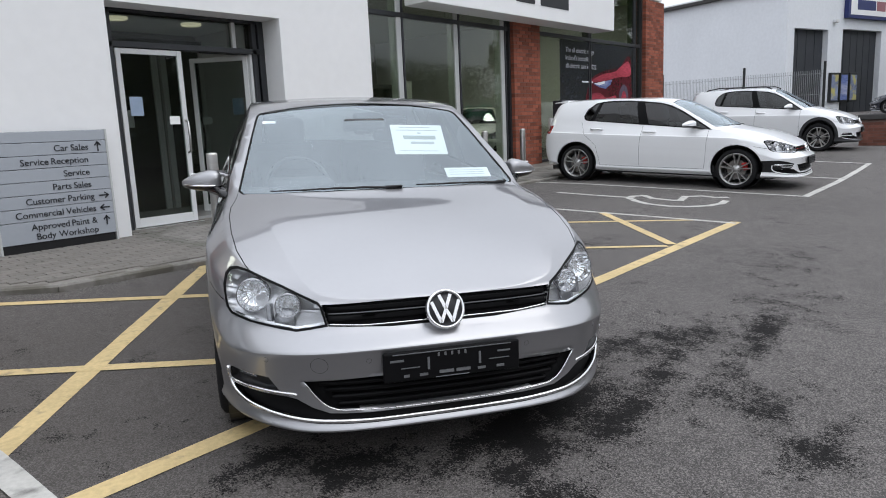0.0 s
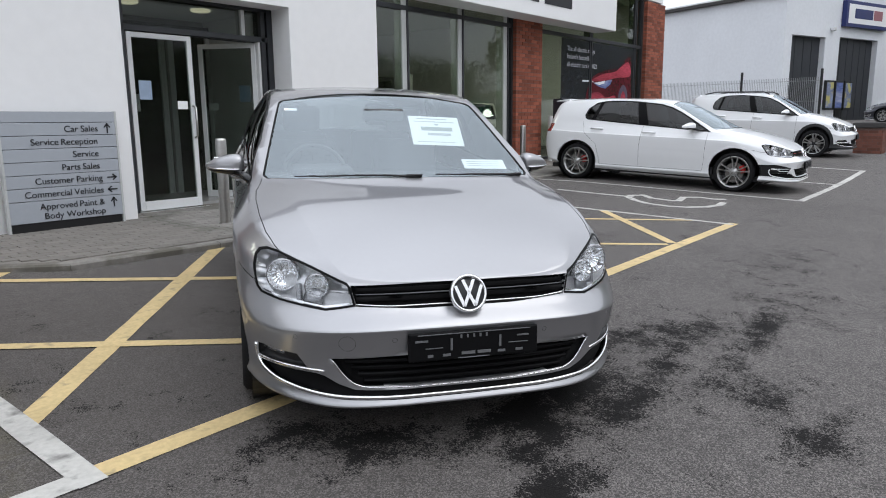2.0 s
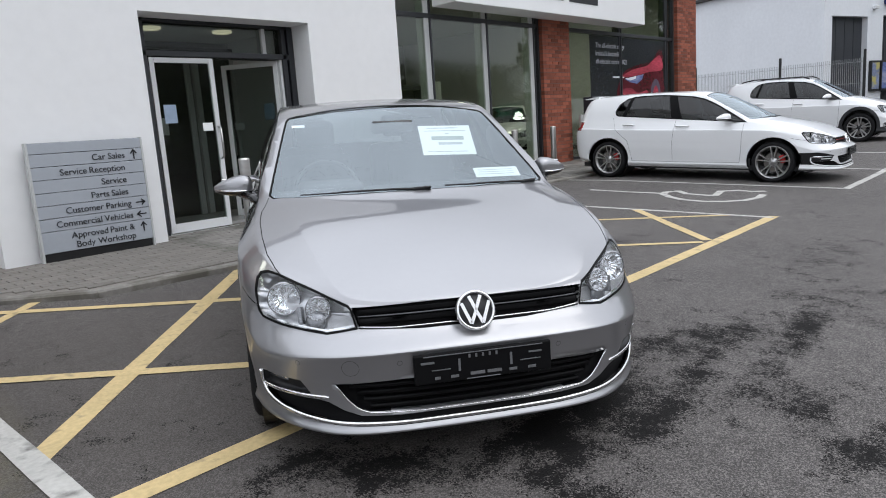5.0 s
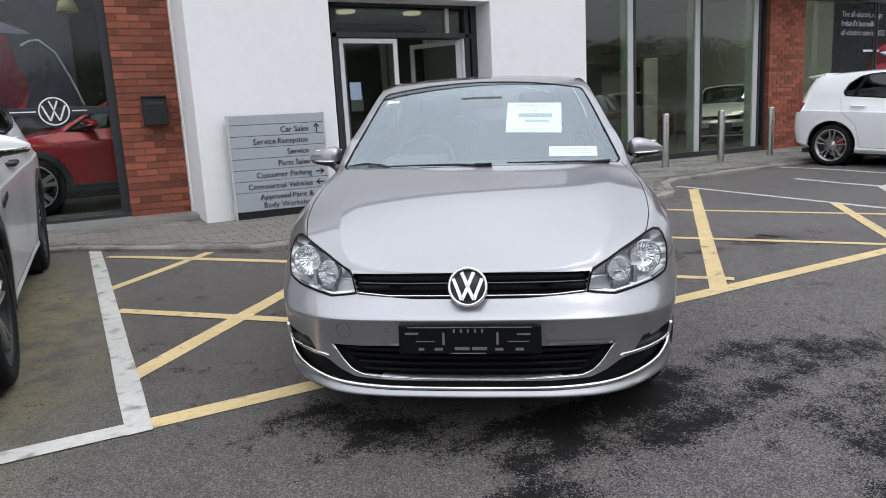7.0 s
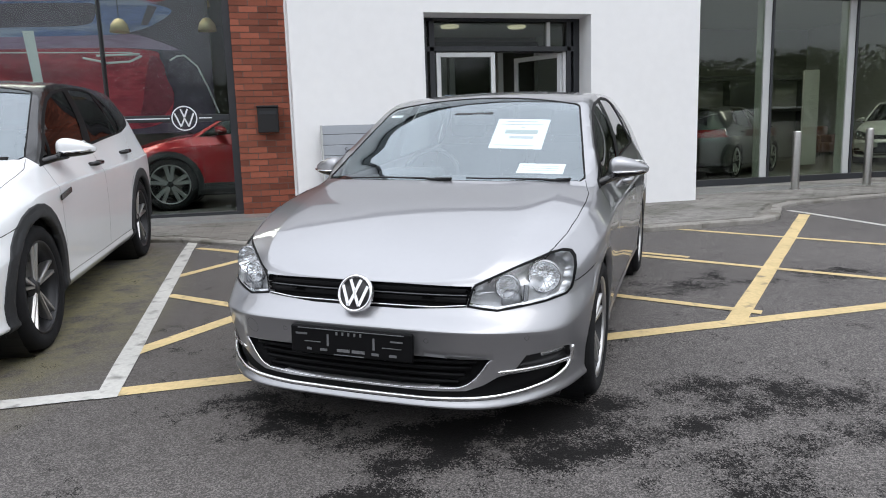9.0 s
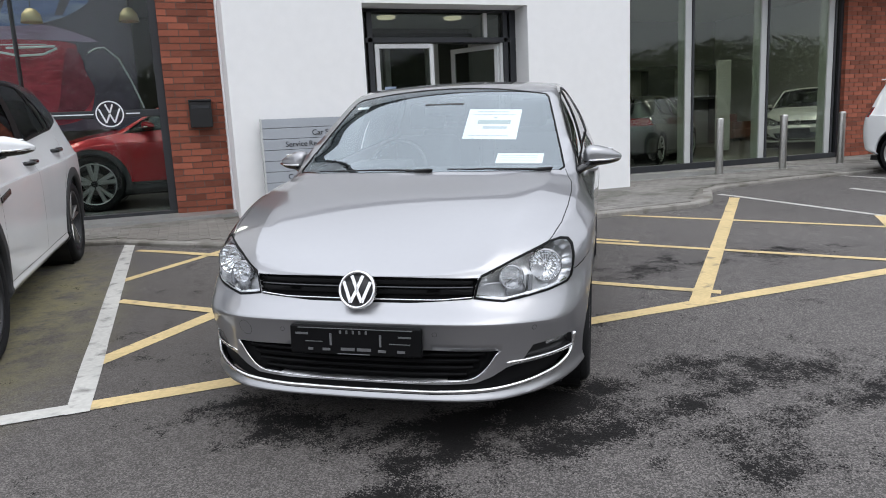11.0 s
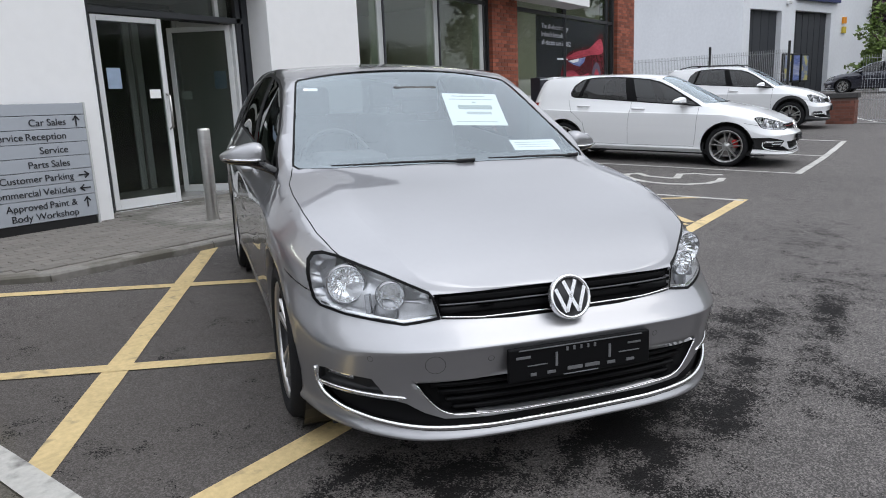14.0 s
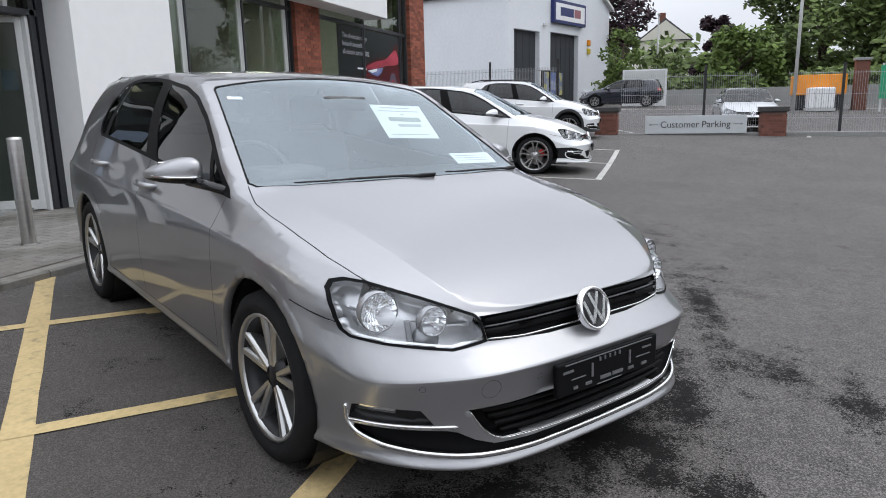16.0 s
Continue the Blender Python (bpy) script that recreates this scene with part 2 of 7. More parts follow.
MULLION = material("pale_mullion", (0.5, 0.51, 0.5), 0.45, var=0.05, scale=3)
SHOP_GLASS = glass_material("showroom_glass", (0.82, 0.88, 0.8), 0.92, ior=1.58)
FILM_GLASS = glass_material("clear_showroom_glass", (0.85, 0.9, 0.88), 0.95, ior=1.35)
STEEL = material("brushed_steel", (0.52, 0.51, 0.49), 0.33, metal=1.0, var=0.1, scale=6, stretch=(1, 1, 8))
BLACK = material("black_plastic", (0.012, 0.012, 0.013), 0.45, var=0.15, scale=20)
GREY_PANEL = material("grey_sign_panel", (0.36, 0.385, 0.42), 0.45, var=0.03, scale=2)
INK = material("dark_lettering", (0.02, 0.021, 0.025), 0.6)
SIGN_WHITE = material("white_sign_face", (0.82, 0.82, 0.82), 0.4, var=0.02, scale=2)
SILVER = material("silver_paint", (0.352, 0.352, 0.363), 0.32, metal=0.8, var=0.012, scale=3, coat=1.0)
SILVER.node_tree.nodes["Principled BSDF"].inputs["Coat IOR"].default_value = 1.55
SILVER.node_tree.nodes["Principled BSDF"].inputs["Coat Roughness"].default_value = 0.015
# flakes seen edge-on send little light back
SILVER.node_tree.nodes["Principled BSDF"].inputs["Specular Tint"].default_value = (0.45, 0.45, 0.47, 1)
WHITE_CAR = material("white_car_paint", (0.78, 0.79, 0.8), 0.28, var=0.01, scale=3, coat=0.9)
RED_CAR = material("red_car_paint", (0.5, 0.018, 0.03), 0.25, metal=0.3, var=0.02, scale=3, coat=0.9)
DARK_CAR = material("dark_blue_car_paint", (0.012, 0.014, 0.024), 0.22, metal=0.2, var=0.02, scale=3, coat=0.9)
TRIM = material("gloss_black_trim", (0.008, 0.008, 0.009), 0.22, var=0.1, scale=9, coat=0.3)
CLADDING = material("grey_black_cladding", (0.025, 0.026, 0.028), 0.6, var=0.15, scale=12)
RUBBER = material("tyre_rubber", (0.013, 0.013, 0.014), 0.9, spec=0.25, var=0.25, scale=18, bump=0.3, bump_scale=180)
CHROME = material("chrome", (0.78, 0.78, 0.78), 0.1, metal=1.0, var=0.02, scale=5)
BADGE_METAL = material("satin_chrome", (0.86, 0.86, 0.87), 0.24, metal=0.9, var=0.02, scale=5)
RIM_SILVER = material("machined_alloy", (0.5, 0.497, 0.492), 0.28, metal=0.9, var=0.05, scale=9)
RIM_DARK = material("dark_alloy", (0.022, 0.022, 0.024), 0.38, metal=0.3, var=0.1, scale=9)
BRAKE_RED = material("red_caliper", (0.45, 0.02, 0.015), 0.4, var=0.05)
BRAKE_DISC = material("brake_disc", (0.2, 0.19, 0.18), 0.4, metal=0.9, var=0.1, scale=20)
# near-black colour put in for the shade inside narrow gaps
GAP_SHADE = material("gap_shade_black", (0.012, 0.012, 0.012), 0.9, var=0.1)
CABIN = material("dark_cabin_cloth", (0.06, 0.06, 0.062), 0.85, var=0.2, scale=25, bump=0.3)
DASH = material("dark_dash_plastic", (0.045, 0.046, 0.049), 0.6, var=0.12, scale=20, bump=0.2, bump_scale=300)
WINDSCREEN = glass_material("windscreen_glass", (0.86, 0.93, 0.93), 0.94, ior=2.65, shine=(0.9, 1.0, 1.06))
SIDE_GLASS = glass_material("tinted_side_glass", (0.16, 0.18, 0.18), 0.75, ior=1.6)
LAMP_GLASS = glass_material("clear_lamp_cover", (0.97, 0.98, 0.99), 0.97, ior=1.38)
LAMP_INNER = material("lamp_reflector", (0.95, 0.96, 0.97), 0.09, metal=0.92, var=0.1, scale=25)
LAMP_HOUSE = material("lamp_bowl", (0.56, 0.563, 0.575), 0.28, metal=0.7, var=0.2, scale=18)
GRILLE_BLACK = material("grille_plastic", (0.005, 0.005, 0.0055), 0.5, var=0.1, scale=20, spec=0.12)
LAMP_RIM = material("lamp_bezel", (0.36, 0.365, 0.38), 0.25, metal=0.7, var=0.1, scale=20)
LAMP_DARK = material("lamp_housing", (0.11, 0.112, 0.12), 0.3, metal=0.4, var=0.1, scale=15)
TAIL_RED = material("red_tail_lamp", (0.25, 0.008, 0.01), 0.15, var=0.1, scale=20, coat=0.6)
PAPER = material("white_paper", (0.88, 0.89, 0.88), 0.6, var=0.02, scale=6)
PRINT = material("grey_print", (0.2, 0.21, 0.22), 0.7)


# ---- helpers for meshes ----
GA, GB = 0.0035, 0.0416


def smooth01(a):
    a = min(1.0, max(0.0, a))
    return a * a * (3 - 2 * a)


def ground_z(x, y):
    """The yard falls away from the building, and rises again towards the road."""
    yy = max(-14.0, min(16.0, y if y < 6.0 else 6.0 + 0.3 * (y - 6.0)))
    xx = max(-20.0, min(60.0, x))
    rise = 0.26 * smooth01((x - 13.0) / 8.5) + 0.6 * smooth01((x - 24.0) / 16.0)
    return GA * xx + GB * yy * (1 - 0.6 * smooth01((x - 14) / 8)) + rise


def ground_pose(x, y, turn=0.0, up=0.0):
    """A pose on the ground, tilted with it, turned by some degrees."""
    e = 0.4
    nx, ny = -(ground_z(x + e, y) - ground_z(x - e, y)) / (2 * e), -(ground_z(x, y + e) - ground_z(x, y - e)) / (2 * e)
    zaxis = Vector((nx, ny, 1)).normalized()
    yaxis = Vector((-math.sin(radians(turn)), math.cos(radians(turn)), 0))
    yaxis = (yaxis - zaxis * yaxis.dot(zaxis)).normalized()
    xaxis = yaxis.cross(zaxis)
    m = Matrix((xaxis, yaxis, zaxis)).transposed().to_4x4()
    return Matrix.Translation((x, y, ground_z(x, y) + up)) @ m


def finish(name, bm, mats, smooth=False):
    me = bpy.data.meshes.new(name)
    bm.normal_update()
    bm.to_mesh(me)
    bm.free()
    for mt in mats if isinstance(mats, (list, tuple)) else [mats]:
        me.materials.append(mt)
    if smooth:
        me.polygons.foreach_set("use_smooth", [True] * len(me.polygons))
    return me


def thing(name, bm, mats, label="", category="", group="", kind="", m=None, smooth=False):
    ob = new(name, finish(name, bm, mats, smooth))
    if m is not None:
        ob.matrix_world = m
    return tagged(ob, label, category, group, kind)


def holder(name, m, label, category, group="", kind=""):
    ob = new(name)
    ob.empty_display_size = 0.1
    ob.matrix_world = m
    return tagged(ob, label, category, group, kind)


def part(name, bm, mats, parent, label="", smooth=False, m=None):
    ob = new(name, finish(name, bm, mats, smooth))
    ob.parent = parent
    if m is not None:
        ob.matrix_basis = m
    return tagged(ob, label)


def share(name, me, parent, m):
    """One more object on a mesh that is there already."""
    ob = new(name, me)
    ob.parent = parent
    ob.matrix_basis = m
    return ob


def box(bm, x0, x1, y0, y1, z0, z1, bevel=0.0, m=None):
    vs = [bm.verts.new(Vector((x, y, z))) for z in (z0, z1) for y in (y0, y1) for x in (x0, x1)]
    fs = [bm.faces.new([vs[i] for i in f]) for f in ((0, 2, 3, 1), (4, 5, 7, 6), (0, 1, 5, 4), (2, 6, 7, 3), (0, 4, 6, 2), (1, 3, 7, 5))]
    if bevel:
        es = list({e for f in fs for e in f.edges})
        r = bmesh.ops.bevel(bm, geom=es, offset=bevel, segments=2, profile=0.5, affect="EDGES")
        vs = list({v for f in r["faces"] for v in f.verts} | {v for v in vs if v.is_valid})
    if m is not None:
        bmesh.ops.transform(bm, matrix=m, verts=[v for v in vs if v.is_valid])
    return bm


def boxed(*a, **k):
    return box(bmesh.new(), *a, **k)


def lathe(bm, profile, n=32, axis="z", m=None, close=False):
    """Turn a profile of (radius, height) round an axis."""
    rows = []
    for i in range(n):
        a = 2 * math.pi * i / n
        row = []
        for r, h in profile:
            p = (r * math.cos(a), r * math.sin(a), h)
            if axis == "x":
                p = (p[2], p[0], p[1])
            elif axis == "y":
                p = (p[0], p[2], p[1])
            row.append(bm.verts.new(m @ Vector(p) if m is not None else p))
        rows.append(row)
    for i in range(n):
        a, b = rows[i], rows[(i + 1) % n]
        for j in range(len(profile) - (0 if close else 1)):
            k = (j + 1) % len(profile)
            bm.faces.new((a[j], b[j], b[k], a[k]))
    return bm


def prism(bm, poly, z0, z1, m=None):
    """A straight prism over a polygon of (x, y), anticlockwise."""
    lo = [bm.verts.new((x, y, z0)) for x, y in poly]
    hi = [bm.verts.new((x, y, z1)) for x, y in poly]
    bm.faces.new(lo[::-1])
    bm.faces.new(hi)
    for i in range(len(poly)):
        j = (i + 1) % len(poly)
        bm.faces.new((lo[i], lo[j], hi[j], hi[i]))
    if m is not None:
        bmesh.ops.transform(bm, matrix=m, verts=lo + hi)
    return bm


def tube(bm, points, radius, n=10, cap=True):
    """A round bar along points."""
    pts = [Vector(p) for p in points]
    rings = []
    for i, p in enumerate(pts):
        d = (pts[min(i + 1, len(pts) - 1)] - pts[max(i - 1, 0)]).normalized()
        a = d.orthogonal().normalized() if i == 0 else (rings_a - d * rings_a.dot(d)).normalized()
        rings_a = a
        b = d.cross(a)
        rr = radius[i] if isinstance(radius, (list, tuple)) else radius
        rings.append([bm.verts.new(p + rr * (math.cos(2 * math.pi * k / n) * a + math.sin(2 * math.pi * k / n) * b)) for k in range(n)])
    for r0, r1 in zip(rings, rings[1:]):
        for k in range(n):
            bm.faces.new((r0[k], r0[(k + 1) % n], r1[(k + 1) % n], r1[k]))
    if cap:
        bm.faces.new(rings[0][::-1])
        bm.faces.new(rings[-1])
    return bm


def letters(name, text, size, mat, parent, m, align="LEFT", depth=0.002):
    """Raised letters in the built-in font, a mesh a word, under parent. They stand in the xz plane and face -y."""
    words, x = [], 0.0
    for word in text.split():
        cu = bpy.data.curves.new(name, "FONT")
        cu.body, cu.size, cu.extrude, cu.align_x, cu.align_y = word + "", size, depth, "LEFT", "TOP_BASELINE"
        tmp = bpy.data.objects.new(name, cu)
        me = bpy.data.meshes.new_from_object(tmp)
        bpy.data.objects.remove(tmp)
        bpy.data.curves.remove(cu)
        me.materials.clear()
        me.materials.append(mat)
        xs = [v.co.x for v in me.vertices]
        words.append((me, x - min(xs)))
        x += max(xs) - min(xs) + size * 0.3
    wide = x - size * 0.3
    start = {"LEFT": 0.0, "RIGHT": -wide, "CENTER": -wide / 2}[align]
    for me, off in words:
        ob = new(name, me)
        ob.parent = parent
        ob.matrix_basis = m @ pose(0, 0, 0, 90) @ Matrix.Translation((start + off, -size * 0.33, 0))


# ---- ground, paint, pavement ----
def spaced(lo, hi, near_lo, near_hi, step, grow=1.35):
    out, a = [], near_lo
    while a < near_hi:
        out.append(a)
        a += step
    s = step
    while a < hi:
        out.append(a)
        s *= grow
        a += s
    out.append(hi)
    a, s = near_lo, step
    while a > lo:
        s *= grow
        a -= s
        out.insert(0, max(a, lo))
    return out


def build_ground():
    xs, ys = spaced(-300, 420, -4, 46, 0.5), spaced(-300, 300, -6, 16, 0.5)
    bm = bmesh.new()
    grid = [[bm.verts.new((x, y, ground_z(x, y))) for x in xs] for y in ys]
    for a, b in zip(grid, grid[1:]):
        for i in range(len(xs) - 1):
            bm.faces.new((a[i], a[i + 1], b[i + 1], b[i]))
    return thing("ground", bm, ASPHALT, "worn grey asphalt forecourt with dark damp stains and painted car shade", "ground", kind="structure", smooth=True)


def stripe(bm, a, b, width, lift=0.004):
    """A painted stripe on the ground from a to b."""
    a, b = Vector(a), Vector(b)
    d = (b - a).normalized()
    n = Vector((-d.y, d.x)) * width / 2
    count = max(1, int((b - a).length / 0.25))
    rows = []
    for i in range(count + 1):
        p = a.lerp(b, i / count)
        jag = 0.006 * noise.noise((p.x * 9, p.y * 9, 0))
        rows.append([bm.verts.new((*(p + k * (n + n.normalized() * jag)), ground_z(*(p + k * n)) + lift)) for k in (-1, 1)])
    for r0, r1 in zip(rows, rows[1:]):
        bm.faces.new((r0[0], r1[0], r1[1], r0[1]))


def marking(name, lines, mat, label, lift=0.004):
    bm = bmesh.new()
    for a, b, w in lines:
        stripe(bm, a, b, w, lift)
    bmesh.ops.recalc_face_normals(bm, faces=bm.faces)
    for f in bm.faces:
        if f.normal.z < 0:
            f.normal_flip()
    return thing(name, bm, mat, label, "road marking", kind="structure")


build_ground()
marking("bay_line", [((1.155, 2.37), (1.08, 6.85), 0.105), ((-4.0, 2.43), (1.2, 2.43), 0.11)], WHITE_PAINT, "worn white bay lines meeting in a corner", 0.006)
marking("hatching_left", [
    ((1.2, 2.44), (8.45, 2.56), 0.11), ((1.16, 3.03), (3.76, 5.66), 0.115), ((1.13, 4.93), (2.1, 5.92), 0.085)],
    YELLOW, "worn yellow hatched keep-clear area", 0.004)
marking("hatching_cross", [
    ((1.17, 4.31), (2.7, 2.9), 0.085), ((1.18, 6.22), (3.95, 3.65), 0.085), ((3.2, 4.3), (4.9, 2.62), 0.08)],
    YELLOW, "worn yellow cross lines of the hatched area", 0.0055)
marking("hatching_right", [
    ((4.62, 2.5), (7.93, 5.8), 0.115), ((6.8, 2.62), (8.2, 4.1), 0.1), ((4.95, 4.5), (6.7, 2.62), 0.075), ((5.85, 5.7), (8.3, 3.0), 0.075), ((5.4, 4.2), (4.9, 4.75), 0.07),
    ((5.0, 6.7), (5.9, 5.66), 0.07)],
    YELLOW, "worn yellow hatching beside the parked cars", 0.005)
marking("bay_line_far", [
    ((8.0, 6.15), (8.36, 2.53), 0.08), ((10.82, 6.85), (11.2, 2.52), 0.09), ((11.15, 2.5), (16.6, 2.62), 0.1), ((16.55, 2.6), (16.8, 6.6), 0.09), ((13.95, 2.6), (13.7, 6.6), 0.08)],
    WHITE_PAINT, "white lines of the far parking bays", 0.005)
SYMBOL = ([(9.64, 5.56), (9.65, 5.01), (9.7, 4.46)],
          [(9.64, 4.44), (9.85, 4.49), (10.02, 4.39), (9.8, 4.16), (9.76, 3.83), (9.82, 3.76), (10.25, 3.86), (10.44, 3.68), (10.38, 3.48), (10.49, 3.35)],
          [(9.62, 4.42), (9.4, 4.22), (9.24, 3.97), (9.19, 3.67), (9.29, 3.44), (9.52, 3.26), (9.83, 3.2), (10.11, 3.24)])
strokes = []
for line in SYMBOL:
    for a_, b_ in zip(line, line[1:]):
        dx_, dy_ = (b_[0] - a_[0]) * 0.12, (b_[1] - a_[1]) * 0.12
        strokes.append(((a_[0] - dx_, a_[1] - dy_), (b_[0] + dx_, b_[1] + dy_), 0.1))
marking("bay_symbol", strokes, WHITE_PAINT, "white painted bay symbol on the asphalt", 0.006)

KERB_LINE = [(-14.0, 7.25), (-2.0, 7.1), (0.3, 6.98), (0.95, 6.75), (1.7, 6.05), (2.35, 5.52), (3.6, 5.45), (5.6, 5.42), (7.1, 5.45), (7.45, 5.62), (8.1, 6.38), (8.5, 6.6), (10.0, 6.78), (14.0, 6.8), (20.3, 6.85)]
PAVE_UP = 0.055


def pave_z(x, y):
    return ground_z(x, 5.5) + PAVE_UP + 0.015 * (y - 5.5)


def build_pavement():
    """The raised walk in front of the building, down to the edge of the kerb."""
    bm = bmesh.new()
    xs = sorted({-14, 20.3, *[p[0] for p in KERB_LINE], *[i * 0.5 for i in range(-26, 40)]})

    def edge(x):
        for (x0, y0), (x1, y1) in zip(KERB_LINE, KERB_LINE[1:]):
            if x0 <= x <= x1:
                return y0 + (y1 - y0) * (x - x0) / (x1 - x0)
        return KERB_LINE[-1][1]

    rows = [[bm.verts.new((x, y, pave_z(x, y) - 0.006)) for y in (edge(x) + 0.1, edge(x) + 0.8, 8.2, 10.0)] for x in xs]
    for a, b in zip(rows, rows[1:]):
        for i in range(3):
            bm.faces.new((a[i], b[i], b[i + 1], a[i + 1]))
    pave = thing("pavement", bm, PAVING, "grey-brown block paving of the raised walk", "pavement", kind="structure")
    # kerb stones
    stones = holder("kerb", Matrix(), "low pale concrete kerb along the paving", "kerb", kind="structure")
    for (x0, y0), (x1, y1) in zip(KERB_LINE[1:], KERB_LINE[2:]):
        a, b = Vector((x0, y0)), Vector((x1, y1))
        d = (b - a).normalized()
        n = Vector((-d.y, d.x))
        count = max(1, round((b - a).length / 0.9))
        for i in range(count):
            p, q = a.lerp(b, (i + 0.004) / count), a.lerp(b, (i + 0.996) / count)
            kb = bmesh.new()
            top = [Vector((*(c + n * o), pave_z(*c) + h)) for c in (p, q) for o, h in ((0, -0.12), (0.004, -0.014), (0.018, 0.0), (0.115, 0.001), (0.115, -0.12))]
            vs = [kb.verts.new(v) for v in top]
            for k in range(4):
                kb.faces.new((vs[k], vs[5 + k], vs[6 + k], vs[k + 1]))
            kb.faces.new(vs[:5])
            kb.faces.new(vs[:4:-1])
            part("kerb_stone", kb, KERB, stones)
    return pave, edge


pavement, kerb_edge = build_pavement()

# ---- the dealership building, laid out nearer, then enlarged about the camera's place to fit its view ----
SET_BACK = Matrix.Translation((0.95, -0.35, 1.3)) @ Matrix.Scale(1.06, 4) @ Matrix.Translation((-0.95, 0.35, -1.3))


def set_back(obs):
    bpy.context.view_layer.update()
    for ob in obs:
        if ob.parent is None:
            ob.matrix_world = SET_BACK @ ob.matrix_world


YARD = set(bpy.data.objects)
WALL_Y, DOOR_Y, GLASS_Y, BRICK_Y = 7.0, 7.5, 8.62, 8.0
TOP = 5.0


def wall(name, x0, x1, y0, y1, z0, z1, mat, label):
    return thing(name, boxed(x0, x1, y0, y1, z0, z1), mat, label, "wall", kind="structure")


wall("wall_white_left", 2.16, 3.67, WALL_Y, 8.9, 0.1, TOP, WHITE_WALL, "smooth white rendered wall beside the entrance")
wall("wall_white_right", 5.73, 7.2, WALL_Y, 8.9, 0.1, TOP, WHITE_WALL, "smooth white rendered wall beside the entrance")
wall("wall_white_head", 3.67, 5.73, WALL_Y, 8.9, 2.70, TOP, WHITE_WALL, "smooth white rendered wall over the entrance")
wall("wall_upper_right", 7.2, 20.1, 8.5, 8.8, 4.55, TOP + 1, WHITE_WALL, "white rendered wall over the showroom windows")
wall("wall_upper_left", -14.0, 2.16, 7.98, 8.3, 4.3, TOP + 1, WHITE_WALL, "white rendered wall over the showroom window")
wall("wall_back", -14.0, 20.1, 20.0, 20.3, 0.0, TOP + 1, material("grey_interior_wall", (0.24, 0.24, 0.23), 0.7, var=0.06, scale=1.5), "plain grey back wall of the showroom")
wall("wall_end_left", -14.3, -14.0, 8.0, 20.3, 0.0, TOP + 1, WHITE_WALL, "plain end wall of the showroom")
wall("wall_end_right", 19.9, 20.1, 8.9, 20.0, 0.0, TOP + 1, WHITE_WALL, "plain end wall of the showroom")
thing("showroom_ceiling", boxed(-14, 20.1, 8.9, 20.0, 4.6, 4.75), material("grey_ceiling", (0.5, 0.5, 0.48), 0.8, var=0.05), "grey showroom ceiling", "ceiling", kind="structure")
thing("roof", boxed(-14.3, 20.1, 7.9, 20.3, TOP + 1, TOP + 1.2), DARK_FRAME, "flat dark roof", "roof", kind="structure")
FLOOR_Z = 0.42
thing("showroom_floor", boxed(-14, 20.1, 7.5, 20.0, 0.2, FLOOR_Z), material("showroom_tiles", (0.3, 0.3, 0.29), 0.25, var=0.08, scale=2), "grey polished showroom floor", "floor", kind="structure")


# ---- light panels, unseen, added to the showroom ceiling ----
PANEL_LIGHT = bpy.data.materials.new("light_panel")
PANEL_LIGHT.use_nodes = True
PANEL_LIGHT.node_tree.nodes["Principled BSDF"].inputs["Emission Color"].default_value = (1.0, 0.96, 0.88, 1)
PANEL_LIGHT.node_tree.nodes["Principled BSDF"].inputs["Emission Strength"].default_value = 1.5


def ceiling_light(x, y, power):
    c = holder("ceiling_light", pose(x, y, 4.6), "long white light panel added to the showroom ceiling", "ceiling light", "ceiling lights of the showroom")
    part("frame", boxed(-1.55, 1.55, -0.35, 0.35, -0.05, 0.0, 0.005), WHITE_FRAME, c)
    part("diffuser", boxed(-1.5, 1.5, -0.3, 0.3, -0.058, -0.052), PANEL_LIGHT, c)
    lamp = new("panel_lamp", bpy.data.lights.new("panel_lamp", "AREA"))
    lamp.data.shape, lamp.data.size, lamp.data.size_y, lamp.data.energy, lamp.data.color = "RECTANGLE", 3.0, 0.6, power, (1.0, 0.95, 0.86)
    lamp.parent = c
    lamp.matrix_basis = pose(0, 0, -0.07)


# panels added to brighten the showroom; the first lights the printed film
for lx, ly, watts in ((-1.2, 9.28, 42), (10.0, 12.0, 55), (16.0, 12.0, 50)):
    ceiling_light(lx, ly, watts)
# ---- facade: entrance, glazing, pillars (their bricks follow at the end of the file) ----
def pane(name, x0, x1, z0, z1, y, mat, parent, thick=0.012):
    ob = part(name, boxed(x0, x1, y - thick / 2, y + thick / 2, z0, z1), mat, parent)
    ob.visible_shadow = False
    return ob


